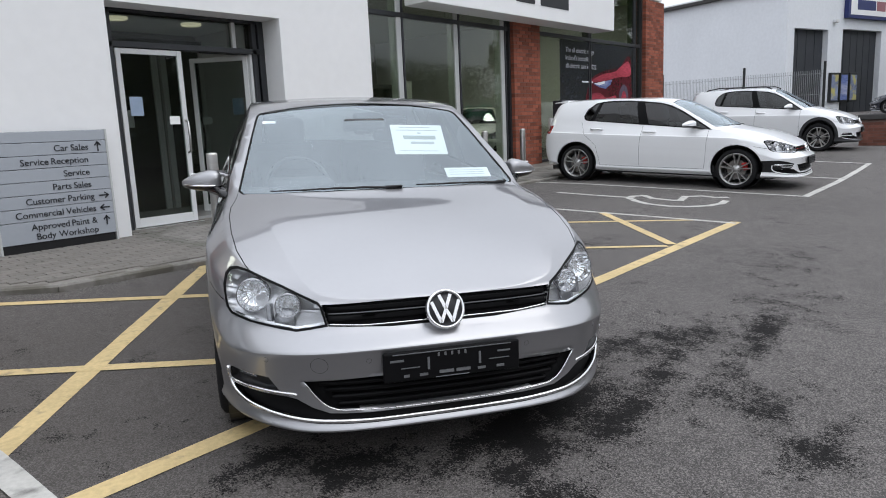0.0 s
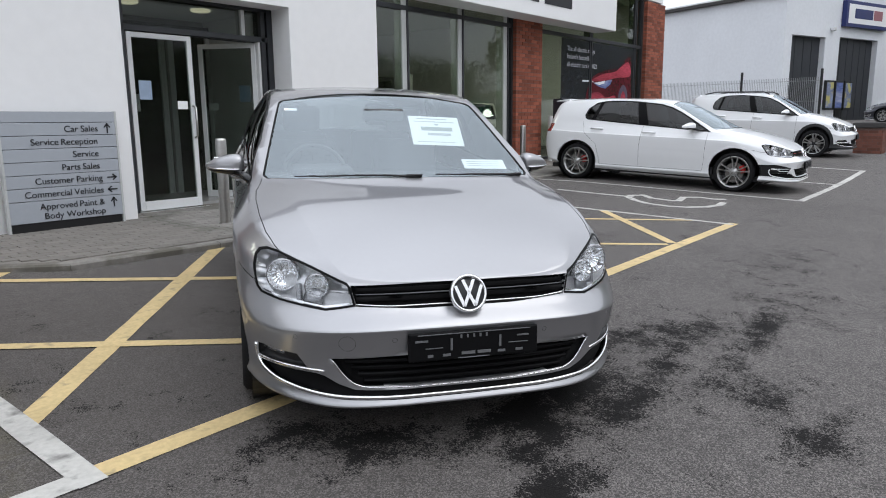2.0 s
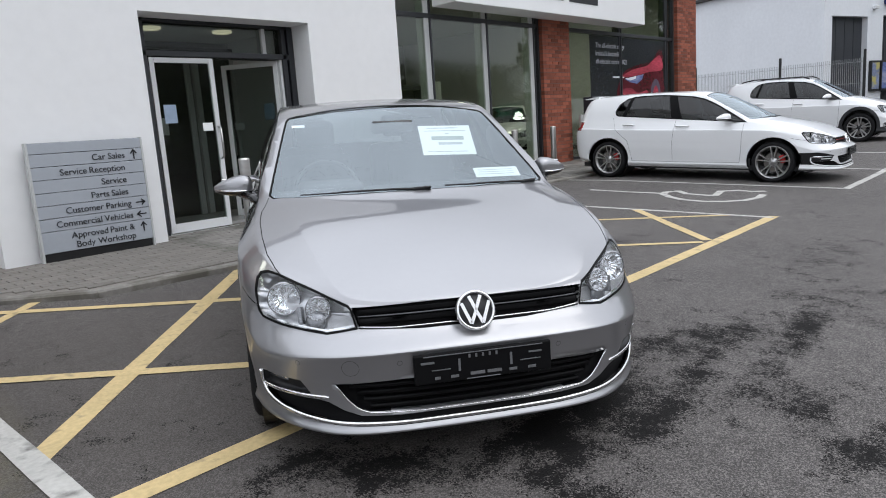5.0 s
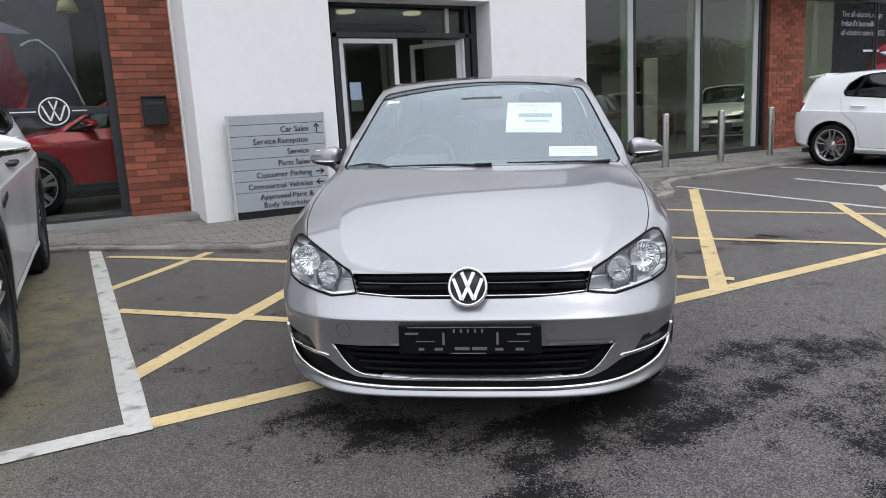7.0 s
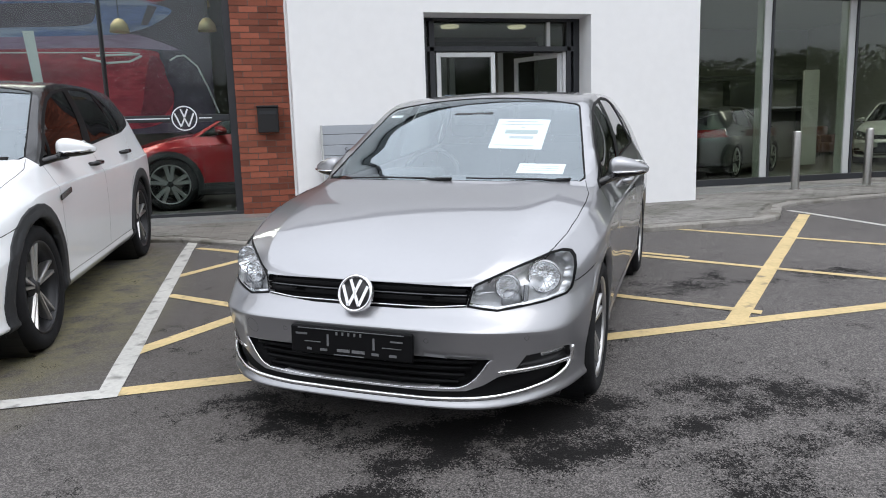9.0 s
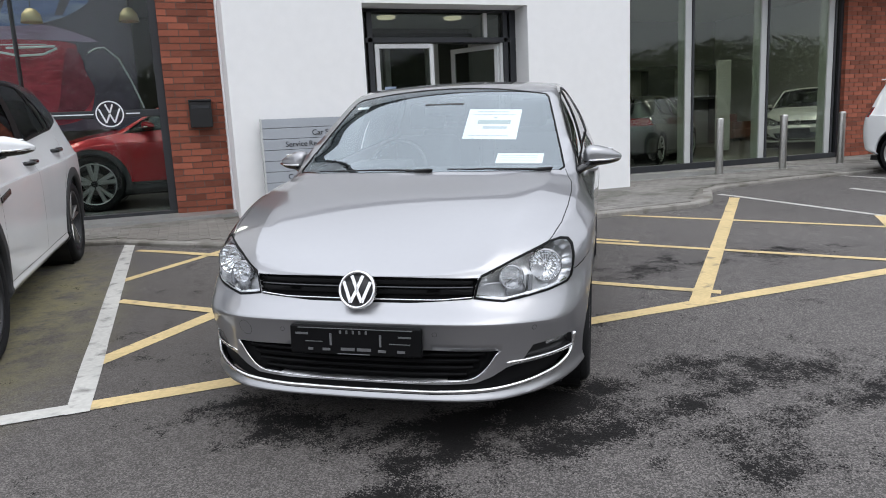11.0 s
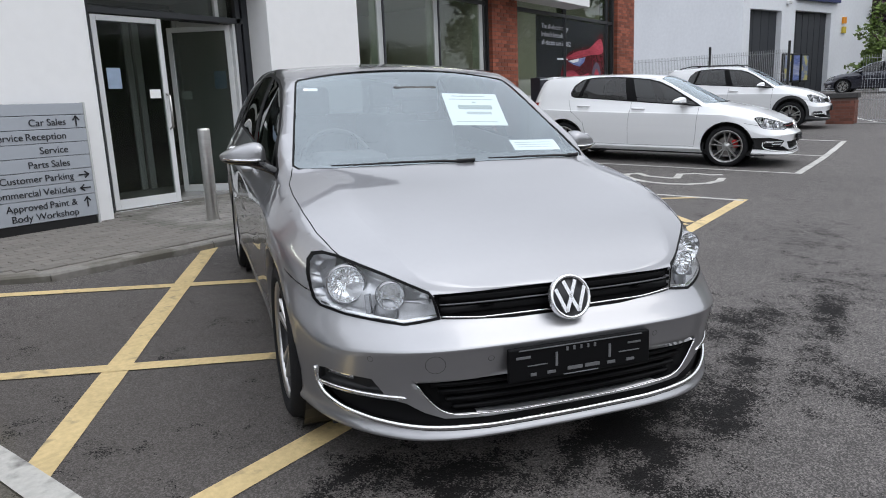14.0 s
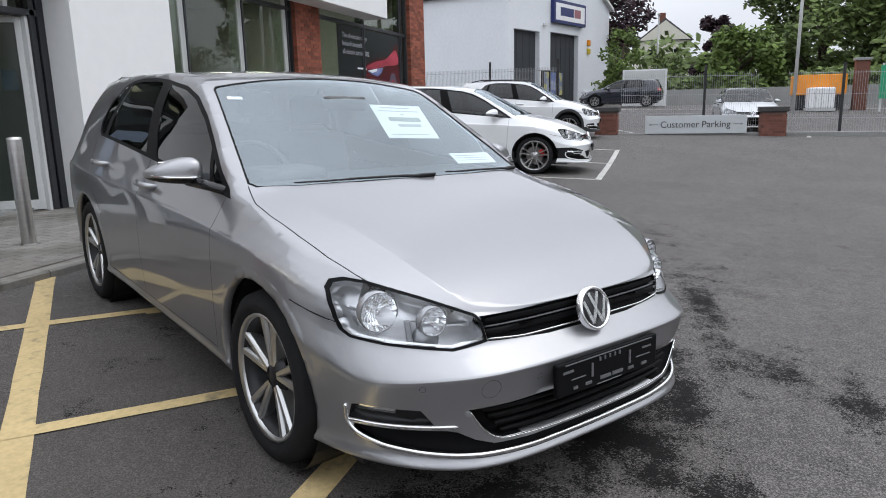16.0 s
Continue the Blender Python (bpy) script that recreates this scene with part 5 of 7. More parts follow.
HATCH = {
    "rails": [
        rail(0.8, 0.06, 0.68, 3.94, [(0.0, 0.182), (0.5, 0.187), (1.0, 0.195), (2.8, 0.2), (3.9, 0.28)]),
        rail(0.845, 0.021, 0.69, 4.0, [(0.016, 0.202), (0.1, 0.198), (0.35, 0.21), (0.6, 0.22), (1.0, 0.245), (2.8, 0.25), (4.0, 0.33)]),
        rail(0.842, 0.034, 0.69, 4.02, [(0.03, 0.222), (0.1, 0.225), (0.35, 0.246), (0.6, 0.26), (1.0, 0.275), (2.8, 0.285), (4.0, 0.37)]),
        rail(0.848, 0.05, 0.67, 4.04, [(0.05, 0.27), (0.35, 0.31), (0.6, 0.34), (1.0, 0.37), (2.8, 0.38), (4.0, 0.46)]),
        rail(0.856, 0.044, 0.665, 4.05, [(0.04, 0.385), (0.3, 0.375), (0.45, 0.405), (0.7, 0.46), (2.8, 0.5), (4.0, 0.57)]),
        rail(0.858, 0.023, 0.68, 4.05, [(0.02, 0.484), (0.1, 0.468), (0.3, 0.442), (0.45, 0.48), (0.7, 0.545), (2.8, 0.595), (4.0, 0.65)]),
        rail(0.859, 0.019, 0.685, 4.05, [(0.018, 0.498), (0.1, 0.486), (0.3, 0.462), (0.45, 0.502), (0.7, 0.57), (2.8, 0.62), (4.0, 0.67)]),
        rail(0.8595, 0.027, 0.685, 4.05, [(0.03, 0.509), (0.1, 0.499), (0.3, 0.48), (0.45, 0.522), (0.7, 0.592), (2.8, 0.642), (4.0, 0.692)]),
        rail(0.86, 0.104, 0.68, 4.04, [(0.1, 0.561), (0.125, 0.561), (0.165, 0.552), (0.4, 0.578), (0.7, 0.655), (1.0, 0.7), (2.8, 0.73), (4.0, 0.77)]),
        rail(0.857, 0.117, 0.71, 4.02, [(0.1, 0.6), (0.2, 0.612), (0.45, 0.65), (0.7, 0.715), (0.95, 0.768), (2.8, 0.795), (4.0, 0.83)]),
        rail(0.846, 0.122, 0.75, 4.0, [(0.12, 0.632), (0.2, 0.645), (0.5, 0.7), (0.7, 0.748), (0.95, 0.784), (2.8, 0.811), (4.0, 0.848)]),
        rail(0.777, 0.126, 0.71, 3.97, [(0.126, 0.65), (0.165, 0.652), (0.41, 0.738), (0.55, 0.777), (0.75, 0.828), (1.1, 0.89), (1.4, 0.922), (2.4, 0.95), (3.3, 0.985), (3.97, 1.0)], ar=0.4),
    ],
    "waist": [(0.0, 1.0), (0.85, 1.0), (1.5, 0.983), (2.5, 0.983), (3.3, 1.0), (4.1, 0.985)],
    "x5": [(0.126, 0.92), (0.17, 0.94), (0.28, 0.86), (0.45, 0.78), (0.8, 0.76), (1.08, 0.8), (1.2, 0.9), (1.32, 0.962), (1.544, 0.897), (1.69, 0.857), (1.855, 0.818), (2.024, 0.797), (2.4, 0.78), (3.2, 0.757), (3.7, 0.755), (3.85, 0.79), (3.98, 0.9)],
    "z5": [(0.126, 0.652), (0.17, 0.668), (0.28, 0.727), (0.42, 0.784), (0.7, 0.863), (1.0, 0.92), (1.2, 0.945), (1.32, 1.0), (1.544, 1.13), (1.69, 1.213), (1.855, 1.297), (2.024, 1.345), (2.4, 1.375), (2.9, 1.372), (3.35, 1.352), (3.6, 1.332), (3.74, 1.31), (3.84, 1.2), (3.93, 1.06), (3.98, 1.0)],
    "zc": [(0.126, 0.654), (0.2, 0.692), (0.285, 0.736), (0.46, 0.809), (0.7, 0.879), (0.92, 0.918), (1.03, 0.944), (1.16, 1.01), (1.45, 1.16), (1.72, 1.298), (1.85, 1.35), (2.0, 1.378), (2.4, 1.405), (2.9, 1.405), (3.35, 1.39), (3.65, 1.372), (3.8, 1.35), (3.86, 1.25), (3.93, 1.08), (3.98, 1.0)],
    "grid": (46, 64, 18), "sub": 3, "dash": (1.12, 0.91), "cab_w": 0.73, "yr": 4.0, "inner_mirror": (1.68, 1.24), "crown": 2.0, "bulge": 0.028,
}


def sides(poly):
    return [(sx, [(sx * a, b) for a, b in poly]) for sx in (1, -1)]


def glazing(root, bm, dlo, cells, screen, rear=None, dark=SIDE_GLASS, side_min=0.3, front=WINDSCREEN):
    """Cut windscreen and side windows: black surround, then clear glass."""
    trims = bmesh.new()

    def gather(src):
        tmp = bpy.data.meshes.new("tmp")
        src.to_mesh(tmp)
        trims.from_mesh(tmp)
        bpy.data.meshes.remove(tmp)
        src.free()

    up = lambda c, n: n.z > 0.1 and c.z > 0.85
    cut(bm, screen, ABOVE, up)
    pane = cut(bm, shrink(screen, 0.009), ABOVE, up)
    part("windscreen", lift(bm, pane, -0.004), front, root, "clear windscreen mirroring a pale sky" if front is WINDSCREEN else "dark windscreen", smooth=True).visible_shadow = False
    # the cut left the surround as faces whose centre lies between the two outlines
    ring = ring_faces(bm, screen, ABOVE, up)
    gather(lift(bm, ring, -0.002, 0.0))
    for sx in (1, -1):
        on = lambda c, n, s=sx: c.x * s > side_min and c.z > 0.8
        cut(bm, dlo, SIDE, on)
        for cell in cells:
            cut(bm, cell, SIDE, on)
            panes = ring_faces(bm, cell, SIDE, on)
            part("side_window", lift(bm, panes, -0.003), dark, root, smooth=True).visible_shadow = False
        gather(lift(bm, ring_faces(bm, dlo, SIDE, on), 0.001))
    if rear:
        back = lambda c, n: n.z > 0.05 and c.y > 2.5
        cut(bm, rear, ABOVE, back)
        part("rear_window", lift(bm, ring_faces(bm, rear, ABOVE, back), -0.003), dark, root, smooth=True).visible_shadow = False
    part("window_surround", trims, GRILLE_BLACK, root, "black window surround", smooth=True)


def ring_faces(bm, poly, view, keep):
    """All faces of the skin whose centre lies in a convex polygon of that view."""
    i, j, _ = view
    pts = [Vector(p) for p in poly]
    if sum(a.x * b.y - b.x * a.y for a, b in zip(pts, pts[1:] + pts[:1])) < 0:
        pts.reverse()
    out = []
    bm.normal_update()
    for f in bm.faces:
        c = f.calc_center_median()
        if not keep(c, f.normal):
            continue
        if all((b.x - a.x) * (c[j] - a.y) - (b.y - a.y) * (c[i] - a.x) >= -1e-7 for a, b in zip(pts, pts[1:] + pts[:1])):
            out.append(f)
    return out


def arches(root, bm, wheels, r):
    for cy in wheels:
        for sx in (1, -1):
            on = lambda c, n, s=sx: c.x * s > 0.35 and c.z < 0.85
            poly = ring_poly(cy, 0.315 * r / 0.36 + 0.012, r)
            cut(bm, ring_poly(cy, 0.315 * r / 0.36 + 0.012, r + 0.034, 36), SIDE, on)
            for v in bm.verts:
                if v.co.x * sx > 0.5 and v.co.z < 0.85 and math.hypot(v.co.y - cy, v.co.z - 0.315 * r / 0.36 - 0.012) < r + 0.0325:
                    v.co.x += sx * 0.002
            cut(bm, poly, SIDE, on)
            bmesh.ops.delete(bm, geom=ring_faces(bm, poly, SIDE, on), context="FACES")
            well = lathe(bmesh.new(), [(r * 0.96, -0.42), (r * 1.0, -0.02)], 36, "x", m=pose(sx * 0.825, cy, 0.32, 0, 0, 0 if sx > 0 else 180))
            box(well, min(sx * 0.44, sx * 0.46), max(sx * 0.44, sx * 0.46), cy - r, cy + r, 0.2, 0.32 + r)
            part("wheel_arch_liner", well, BLACK, root)
    zc_ = 0.315 * r / 0.36 + 0.012
    inner_lip(bm, lambda p: any(abs(math.hypot(p.y - cy, p.z - zc_) - r) < 0.015 for cy in wheels) and abs(p.x) > 0.5, 0.03, lambda p: Vector((-math.copysign(1, p.x), 0, 0)))


# each gap is a sunken strip, coloured near-black for its shade
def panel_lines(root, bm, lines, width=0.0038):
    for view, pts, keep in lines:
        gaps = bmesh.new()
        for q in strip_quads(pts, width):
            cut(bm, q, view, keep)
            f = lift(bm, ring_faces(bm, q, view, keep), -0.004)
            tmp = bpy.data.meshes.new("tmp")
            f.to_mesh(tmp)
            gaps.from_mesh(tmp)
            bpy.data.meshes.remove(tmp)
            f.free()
        part("panel_gap", gaps, GAP_SHADE, root)


def headlamp(root, bm, poly, keep, sx, spots, rows=True):
    """A lamp: dark housing set back, round reflectors, clear cover over it."""
    cut(bm, poly, FRONT, keep)
    faces = ring_faces(bm, poly, FRONT, keep)
    tree_pts = [(f.calc_center_median().copy(), f.normal.copy()) for f in faces]
    base = new("headlight")
    base.parent = root
    part("housing", lift(bm, faces, -0.062, -0.059, keep=True), LAMP_HOUSE, base, smooth=True)
    inner = shrink(poly, 0.0085)
    cut(bm, inner, FRONT, keep)
    low_edge = [p for p in inner if p[1] < 0.6]
    low_edge.sort()
    trim_line = bmesh.new()
    for q in strip_quads([(x, z + 0.006) for x, z in low_edge], 0.006):
        cut(bm, q, FRONT, keep)
        got = lift(bm, ring_faces(bm, q, FRONT, keep), -0.006, keep=True)
        tmp = bpy.data.meshes.new("tmp")
        got.to_mesh(tmp)
        trim_line.from_mesh(tmp)
        bpy.data.meshes.remove(tmp)
        got.free()
    part("bright_strip", trim_line, LAMP_INNER, base, smooth=True)
    cover = ring_faces(bm, inner, FRONT, keep)
    part("lamp_cover", lift(bm, cover, -0.001), LAMP_GLASS, base, "clear glossy lamp cover", smooth=True).visible_shadow = False
    edge = ring_faces(bm, poly, FRONT, keep)
    part("lamp_edge", lift(bm, edge, -0.002), GRILLE_BLACK, base, smooth=True)
    for x, z, r in spots:
        c, n = min(tree_pts, key=lambda t: (t[0].x - sx * x) ** 2 + (t[0].z - z) ** 2)
        look_ = Vector((n.x * 0.25, -1, 0.05)).normalized()
        m = Matrix.Translation(c - n * 0.03) @ look_.to_track_quat("Z", "Y").to_matrix().to_4x4()
        # a bowl of narrow facets
        bowl = bmesh.new()
        rows_ = []
        for rr, dd in ((0.16, -0.034), (0.45, -0.03), (0.75, -0.017), (0.98, 0.006)):
            rows_.append([bowl.verts.new(m @ Vector((r * rr * math.cos(2 * math.pi * k / 40), r * rr * math.sin(2 * math.pi * k / 40), dd + (0.0022 if k % 2 and rr > 0.3 else 0.0)))) for k in range(40)])
        for q0, q1 in zip(rows_, rows_[1:]):
            for k in range(40):
                bowl.faces.new((q0[k], q1[k], q1[(k + 1) % 40], q0[(k + 1) % 40]))
        part("reflector", bowl, LAMP_INNER, base)
        part("reflector_rim", lathe(bmesh.new(), [(r * 0.97, 0.004), (r * 0.99, 0.011), (r * 1.05, 0.009), (r * 1.07, -0.02)], 40, "z", m=m), LAMP_RIM, base, smooth=True)
        part("bulb", lathe(bmesh.new(), [(0.0, 0.002), (r * 0.12, -0.003), (r * 0.15, -0.034)], 16, "z", m=m), BADGE_METAL, base, smooth=True)
    if rows:
        c, n = min(tree_pts, key=lambda t: (t[0].x - sx * rows[0]) ** 2 + (t[0].z - rows[1]) ** 2)
        seat_ = Matrix.Translation(c - n * 0.036) @ pose(0, 0, 0, -12, 0, sx * 28)
        part("lamp_fin", boxed(-0.009, 0.009, -0.014, 0.012, -0.036, 0.03, 0.003, m=seat_ @ pose(sx * 0.022, 0, 0, 0, sx * 8)), LAMP_RIM, base)
        dome = bmesh.new()
        bmesh.ops.create_icosphere(dome, subdivisions=3, radius=1, matrix=seat_ @ pose(-sx * 0.032, 0.012, -0.03) @ Matrix.Diagonal((0.042, 0.02, 0.046, 1)))
        part("turn_lamp_dome", dome, LAMP_RIM, base, smooth=True)
    return base


def hatchback(m, paint, name, label, sport=False, size=(1, 1, 1), suv=False, roof=None, fine=True, wheel_r=0.31, rims=None, style=None, screen_glass=WINDSCREEN):
    root = holder(name, m @ Matrix.Diagonal((*size, 1)), label, "car")
    spec = dict(HATCH)
    if not fine:
        spec.update(grid=(20, 34, 10), sub=3, top=(4, 5))
    bm = shell(spec)
    whole = BVHTree.FromBMesh(bm)

    def bead(line, wide, high, proud=0.0, step=0.012):
        """A slim bright moulding that lies on the skin along a line drawn from the front, tapered at its ends."""
        pts = []
        for (x0, z0), (x1, z1) in zip(line, line[1:]):
            count = max(1, round(math.hypot(x1 - x0, z1 - z0) / step))
            pts += [(x0 + (x1 - x0) * k / count, z0 + (z1 - z0) * k / count) for k in range(count)]
        pts.append(line[-1])
        for _ in range(3):
            pts = [pts[0]] + [tuple((a_[c] + 2 * b_[c] + c_[c]) / 4 for c in (0, 1)) for a_, b_, c_ in zip(pts, pts[1:], pts[2:])] + [pts[-1]]
        hits = [whole.ray_cast(Vector((x, -1, z)), Vector((0, 1, 0))) for x, z in pts]
        hits = [h for h in hits if h[0] is not None]
        out, rings = bmesh.new(), []
        for i, (co, no, _, _) in enumerate(hits):
            d = (hits[min(i + 1, len(hits) - 1)][0] - hits[max(i - 1, 0)][0]).normalized()
            side = no.cross(d).normalized()
            thin = 0.35 if i in (0, len(hits) - 1) else 1.0
            rings.append([out.verts.new(co + no * (proud + high * math.cos(a)) + side * (wide * thin * math.sin(a))) for a in [k * math.pi / 5 for k in range(10)]])
        for r0, r1 in zip(rings, rings[1:]):
            for k in range(10):
                out.faces.new((r0[k], r0[(k + 1) % 10], r1[(k + 1) % 10], r1[k]))
        out.faces.new(rings[0][::-1])
        out.faces.new(rings[-1])
        bmesh.ops.recalc_face_normals(out, faces=out.faces)
        return out

    fr = lambda c, n: c.y < 0.9 and n.y < -0.02
    arches(root, bm, (0.845, 3.33), 0.352)
    # glass
    screen = [(-0.708, 1.215), (-0.688, 1.172), (-0.55, 1.095), (-0.3, 1.046), (0.0, 1.03), (0.3, 1.046), (0.55, 1.095), (0.688, 1.172), (0.708, 1.215), (0.582, 1.845), (0.562, 1.872), (0.3, 1.896), (0.0, 1.903), (-0.3, 1.896), (-0.562, 1.872), (-0.582, 1.845)]
    dlo = [(1.215, 0.893), (2.19, 0.957), (2.62, 0.986), (3.19, 1.0245), (3.235, 1.05), (3.25, 1.1), (3.21, 1.215), (3.09, 1.312), (2.98, 1.338), (2.83, 1.352), (2.537, 1.354), (2.34, 1.343), (2.03, 1.312), (1.86, 1.268), (1.69, 1.187), (1.544, 1.1), (1.41, 1.02), (1.32, 0.962)]
    cells = [[(1.275, 0.914), (1.415, 0.921), (1.48, 1.04), (1.415, 1.0), (1.33, 0.946)],
             [(1.45, 0.925), (2.165, 0.972), (2.285, 1.322), (2.03, 1.294), (1.87, 1.251), (1.7, 1.17), (1.56, 1.086), (1.52, 1.06)],
             [(2.325, 0.984), (3.06, 1.032), (2.97, 1.322), (2.82, 1.335), (2.54, 1.337), (2.41, 1.331)],
             [(3.12, 1.036), (3.18, 1.04), (3.22, 1.065), (3.23, 1.1), (3.195, 1.205), (3.08, 1.295), (3.03, 1.312)]]
    rear = [(-0.48, 3.78), (0.48, 3.78), (0.5, 3.94), (-0.5, 3.94)]
    glazing(root, bm, dlo, cells, screen, rear, front=screen_glass)
    # lamps
    lamp = [(0.428, 0.569), (0.443, 0.636), (0.454, 0.652), (0.57, 0.698), (0.688, 0.739), (0.728, 0.743), (0.758, 0.734), (0.776, 0.712), (0.785, 0.675), (0.784, 0.63), (0.777, 0.598), (0.762, 0.58), (0.695, 0.566), (0.538, 0.551)]
    for sx, poly in sides(lamp):
        headlamp(root, bm, poly, lambda c, n, s=sx: c.y < 1.0 and c.x * s > 0.3 and c.z > 0.5, sx, [(0.695, 0.672, 0.06), (0.582, 0.641, 0.044)], rows=(0.635, 0.6))
    # upper grille with two slats and a bright strip below
    grille = [(-0.427, 0.569), (-0.2, 0.557), (0.2, 0.557), (0.427, 0.569), (0.445, 0.644), (0.2, 0.649), (0.0, 0.65), (-0.2, 0.649), (-0.445, 0.644)]
    cut(bm, grille, FRONT, fr)
    gf = ring_faces(bm, grille, FRONT, fr)
    top_grille = new("upper_grille")
    top_grille.parent = root
    part("grille_back", lift(bm, gf, -0.03, -0.027, keep=True), GRILLE_BLACK, top_grille, smooth=True)
    for z0, z1, mt, nm, pu in ((0.583, 0.603, GRILLE_BLACK, "slat", -0.008), (0.62, 0.638, GRILLE_BLACK, "slat", -0.01), (0.6095, 0.6135, LAMP_DARK if not sport else BRAKE_RED, "fine_strip", -0.006)):
        band = [(-0.426, z0), (0.426, z0), (0.426, z1), (-0.426, z1)]
        cut(bm, band, FRONT, fr)
        part(nm, lift(bm, [f for f in ring_faces(bm, band, FRONT, fr)], pu, 0.012, keep=True), mt, top_grille, smooth=True)
    part("chrome_strip", bead([(-0.426, 0.575), (-0.3, 0.5665), (0.3, 0.5665), (0.426, 0.575)], 0.0034, 0.004, 0.002), CHROME, top_grille, smooth=True)
    bmesh.ops.delete(bm, geom=ring_faces(bm, grille, FRONT, fr), context="FACES")
    # lower intake
    intake = [(-0.528, 0.385), (-0.492, 0.33), (-0.455, 0.292), (-0.41, 0.275), (-0.2, 0.267), (0.2, 0.267), (0.41, 0.275), (0.455, 0.292), (0.492, 0.33), (0.528, 0.385), (0.3, 0.394), (-0.3, 0.394)]
    low = new("lower_intake")
    low.parent = root
    cut(bm, intake, FRONT, fr)
    part("intake_back", lift(bm, ring_faces(bm, intake, FRONT, fr), -0.04, -0.037, keep=True), GRILLE_BLACK, low, smooth=True)
    for z0 in (0.284, 0.31, 0.336, 0.362):
        wide = 0.425 + (z0 - 0.3) * 0.9
        band = [(-wide, z0), (wide, z0), (wide, z0 + 0.011), (-wide, z0 + 0.011)]
        cut(bm, band, FRONT, fr)
        part("slat", lift(bm, ring_faces(bm, band, FRONT, fr), -0.014, 0.02, keep=True), GRILLE_BLACK, low, smooth=True)
    part("radar_panel", boxed(-0.06, 0.06, 0.095, 0.105, 0.3, 0.37, 0.006), GRILLE_BLACK, low)
    bmesh.ops.delete(bm, geom=ring_faces(bm, intake, FRONT, fr), context="FACES")
    inner_lip(bm, lambda p: p.y < 0.35 and 0.26 < p.z < 0.42 and abs(p.x) < 0.54, 0.03, lambda p: Vector((0, 1, 0)))
    # bright blade along the foot of the bumper, turning up at the corners, with a dark slot over it
    foot = [(-0.786, 0.38), (-0.782, 0.33), (-0.765, 0.287), (-0.72, 0.263), (-0.64, 0.248), (-0.567, 0.241), (-0.49, 0.236), (-0.3, 0.231), (0.3, 0.231), (0.49, 0.236), (0.567, 0.241), (0.64, 0.248), (0.72, 0.263), (0.765, 0.287), (0.782, 0.33), (0.786, 0.38)]
    slot_top = [(-0.768, 0.318), (-0.7, 0.319), (-0.58, 0.319), (-0.55, 0.312), (-0.5, 0.283), (-0.44, 0.262), (-0.3, 0.256), (0.3, 0.256), (0.44, 0.262), (0.5, 0.283), (0.55, 0.312), (0.58, 0.319), (0.7, 0.319), (0.768, 0.318)]
    low_front = lambda c, n: c.y < 0.75 and c.z < 0.5 and n.y < 0.05
    chrome_ = CHROME if not sport else paint

    def at(line, x):
        for (x0, z0), (x1, z1) in zip(line, line[1:]):
            if x0 <= x <= x1:
                return z0 + (z1 - z0) * (x - x0) / (x1 - x0)
        return line[0][1]

    def gather(quads, keep, push, skirt, hold=False):
        pieces = bmesh.new()
        for q in quads:
            cut(bm, q, FRONT, keep)
            got = lift(bm, ring_faces(bm, q, FRONT, keep), push, skirt, keep=hold)
            tmp = bpy.data.meshes.new("tmp")
            got.to_mesh(tmp)
            pieces.from_mesh(tmp)
            bpy.data.meshes.remove(tmp)
            got.free()
        bmesh.ops.remove_doubles(pieces, verts=pieces.verts, dist=0.0004)
        return pieces

    xs_ = [-0.768, -0.745, -0.72, -0.66, -0.62, -0.58, -0.55, -0.5, -0.44, -0.3, 0.3, 0.44, 0.5, 0.55, 0.58, 0.62, 0.66, 0.72, 0.745, 0.768]
    slots = [[(a, at(foot, a) + 0.003), (b, at(foot, b) + 0.003), (b, at(slot_top, b)), (a, at(slot_top, a))] for a, b in zip(xs_, xs_[1:])]
    part("bumper_slot", gather(slots, low_front, -0.02, 0.0), GRILLE_BLACK, root, smooth=True)
    part("bumper_blade", bead(foot, 0.0085, 0.009), chrome_, root, smooth=True)
    # dark strip painted in for the shade under the blade
    part("blade_gap", gather(strip_quads([(x, z - 0.0075) for x, z in foot[2:-2]], 0.004), low_front, -0.006, 0.0), GAP_SHADE, root, smooth=True)
    lip_line = [(-0.522, 0.378), (-0.489, 0.327), (-0.452, 0.288), (-0.408, 0.271), (-0.2, 0.263), (0.2, 0.263), (0.408, 0.271), (0.452, 0.288), (0.489, 0.327), (0.522, 0.378)]
    part("intake_rim", bead(lip_line, 0.003, 0.0035), chrome_, root, "thin bright line round the lower intake", smooth=True)
    # fog lamp recess over a bright blade
    for sx, _ in sides([(0, 0)]):
        on = lambda c, n, s=sx: c.y < 0.9 and c.x * s > 0.45 and c.z < 0.56
        fog = [(sx * a, b) for a, b in ((0.61, 0.337), (0.645, 0.386), (0.766, 0.389), (0.778, 0.384), (0.778, 0.335))]
        if sport:
            fog = [(sx * a, b) for a, b in ((0.58, 0.4), (0.6, 0.34), (0.66, 0.262), (0.82, 0.275), (0.852, 0.4), (0.84, 0.442), (0.76, 0.45))]
        base = new("fog_lamp_recess")
        base.parent = root
        cut(bm, fog, FRONT, on)
        part("recess", lift(bm, ring_faces(bm, fog, FRONT, on), -0.025, -0.022, keep=True), BLACK, base, smooth=True)
        lamp_q = [(sx * 0.7, 0.362), (sx * 0.775, 0.362), (sx * 0.775, 0.388), (sx * 0.7, 0.388)]
        cut(bm, lamp_q, FRONT, on)
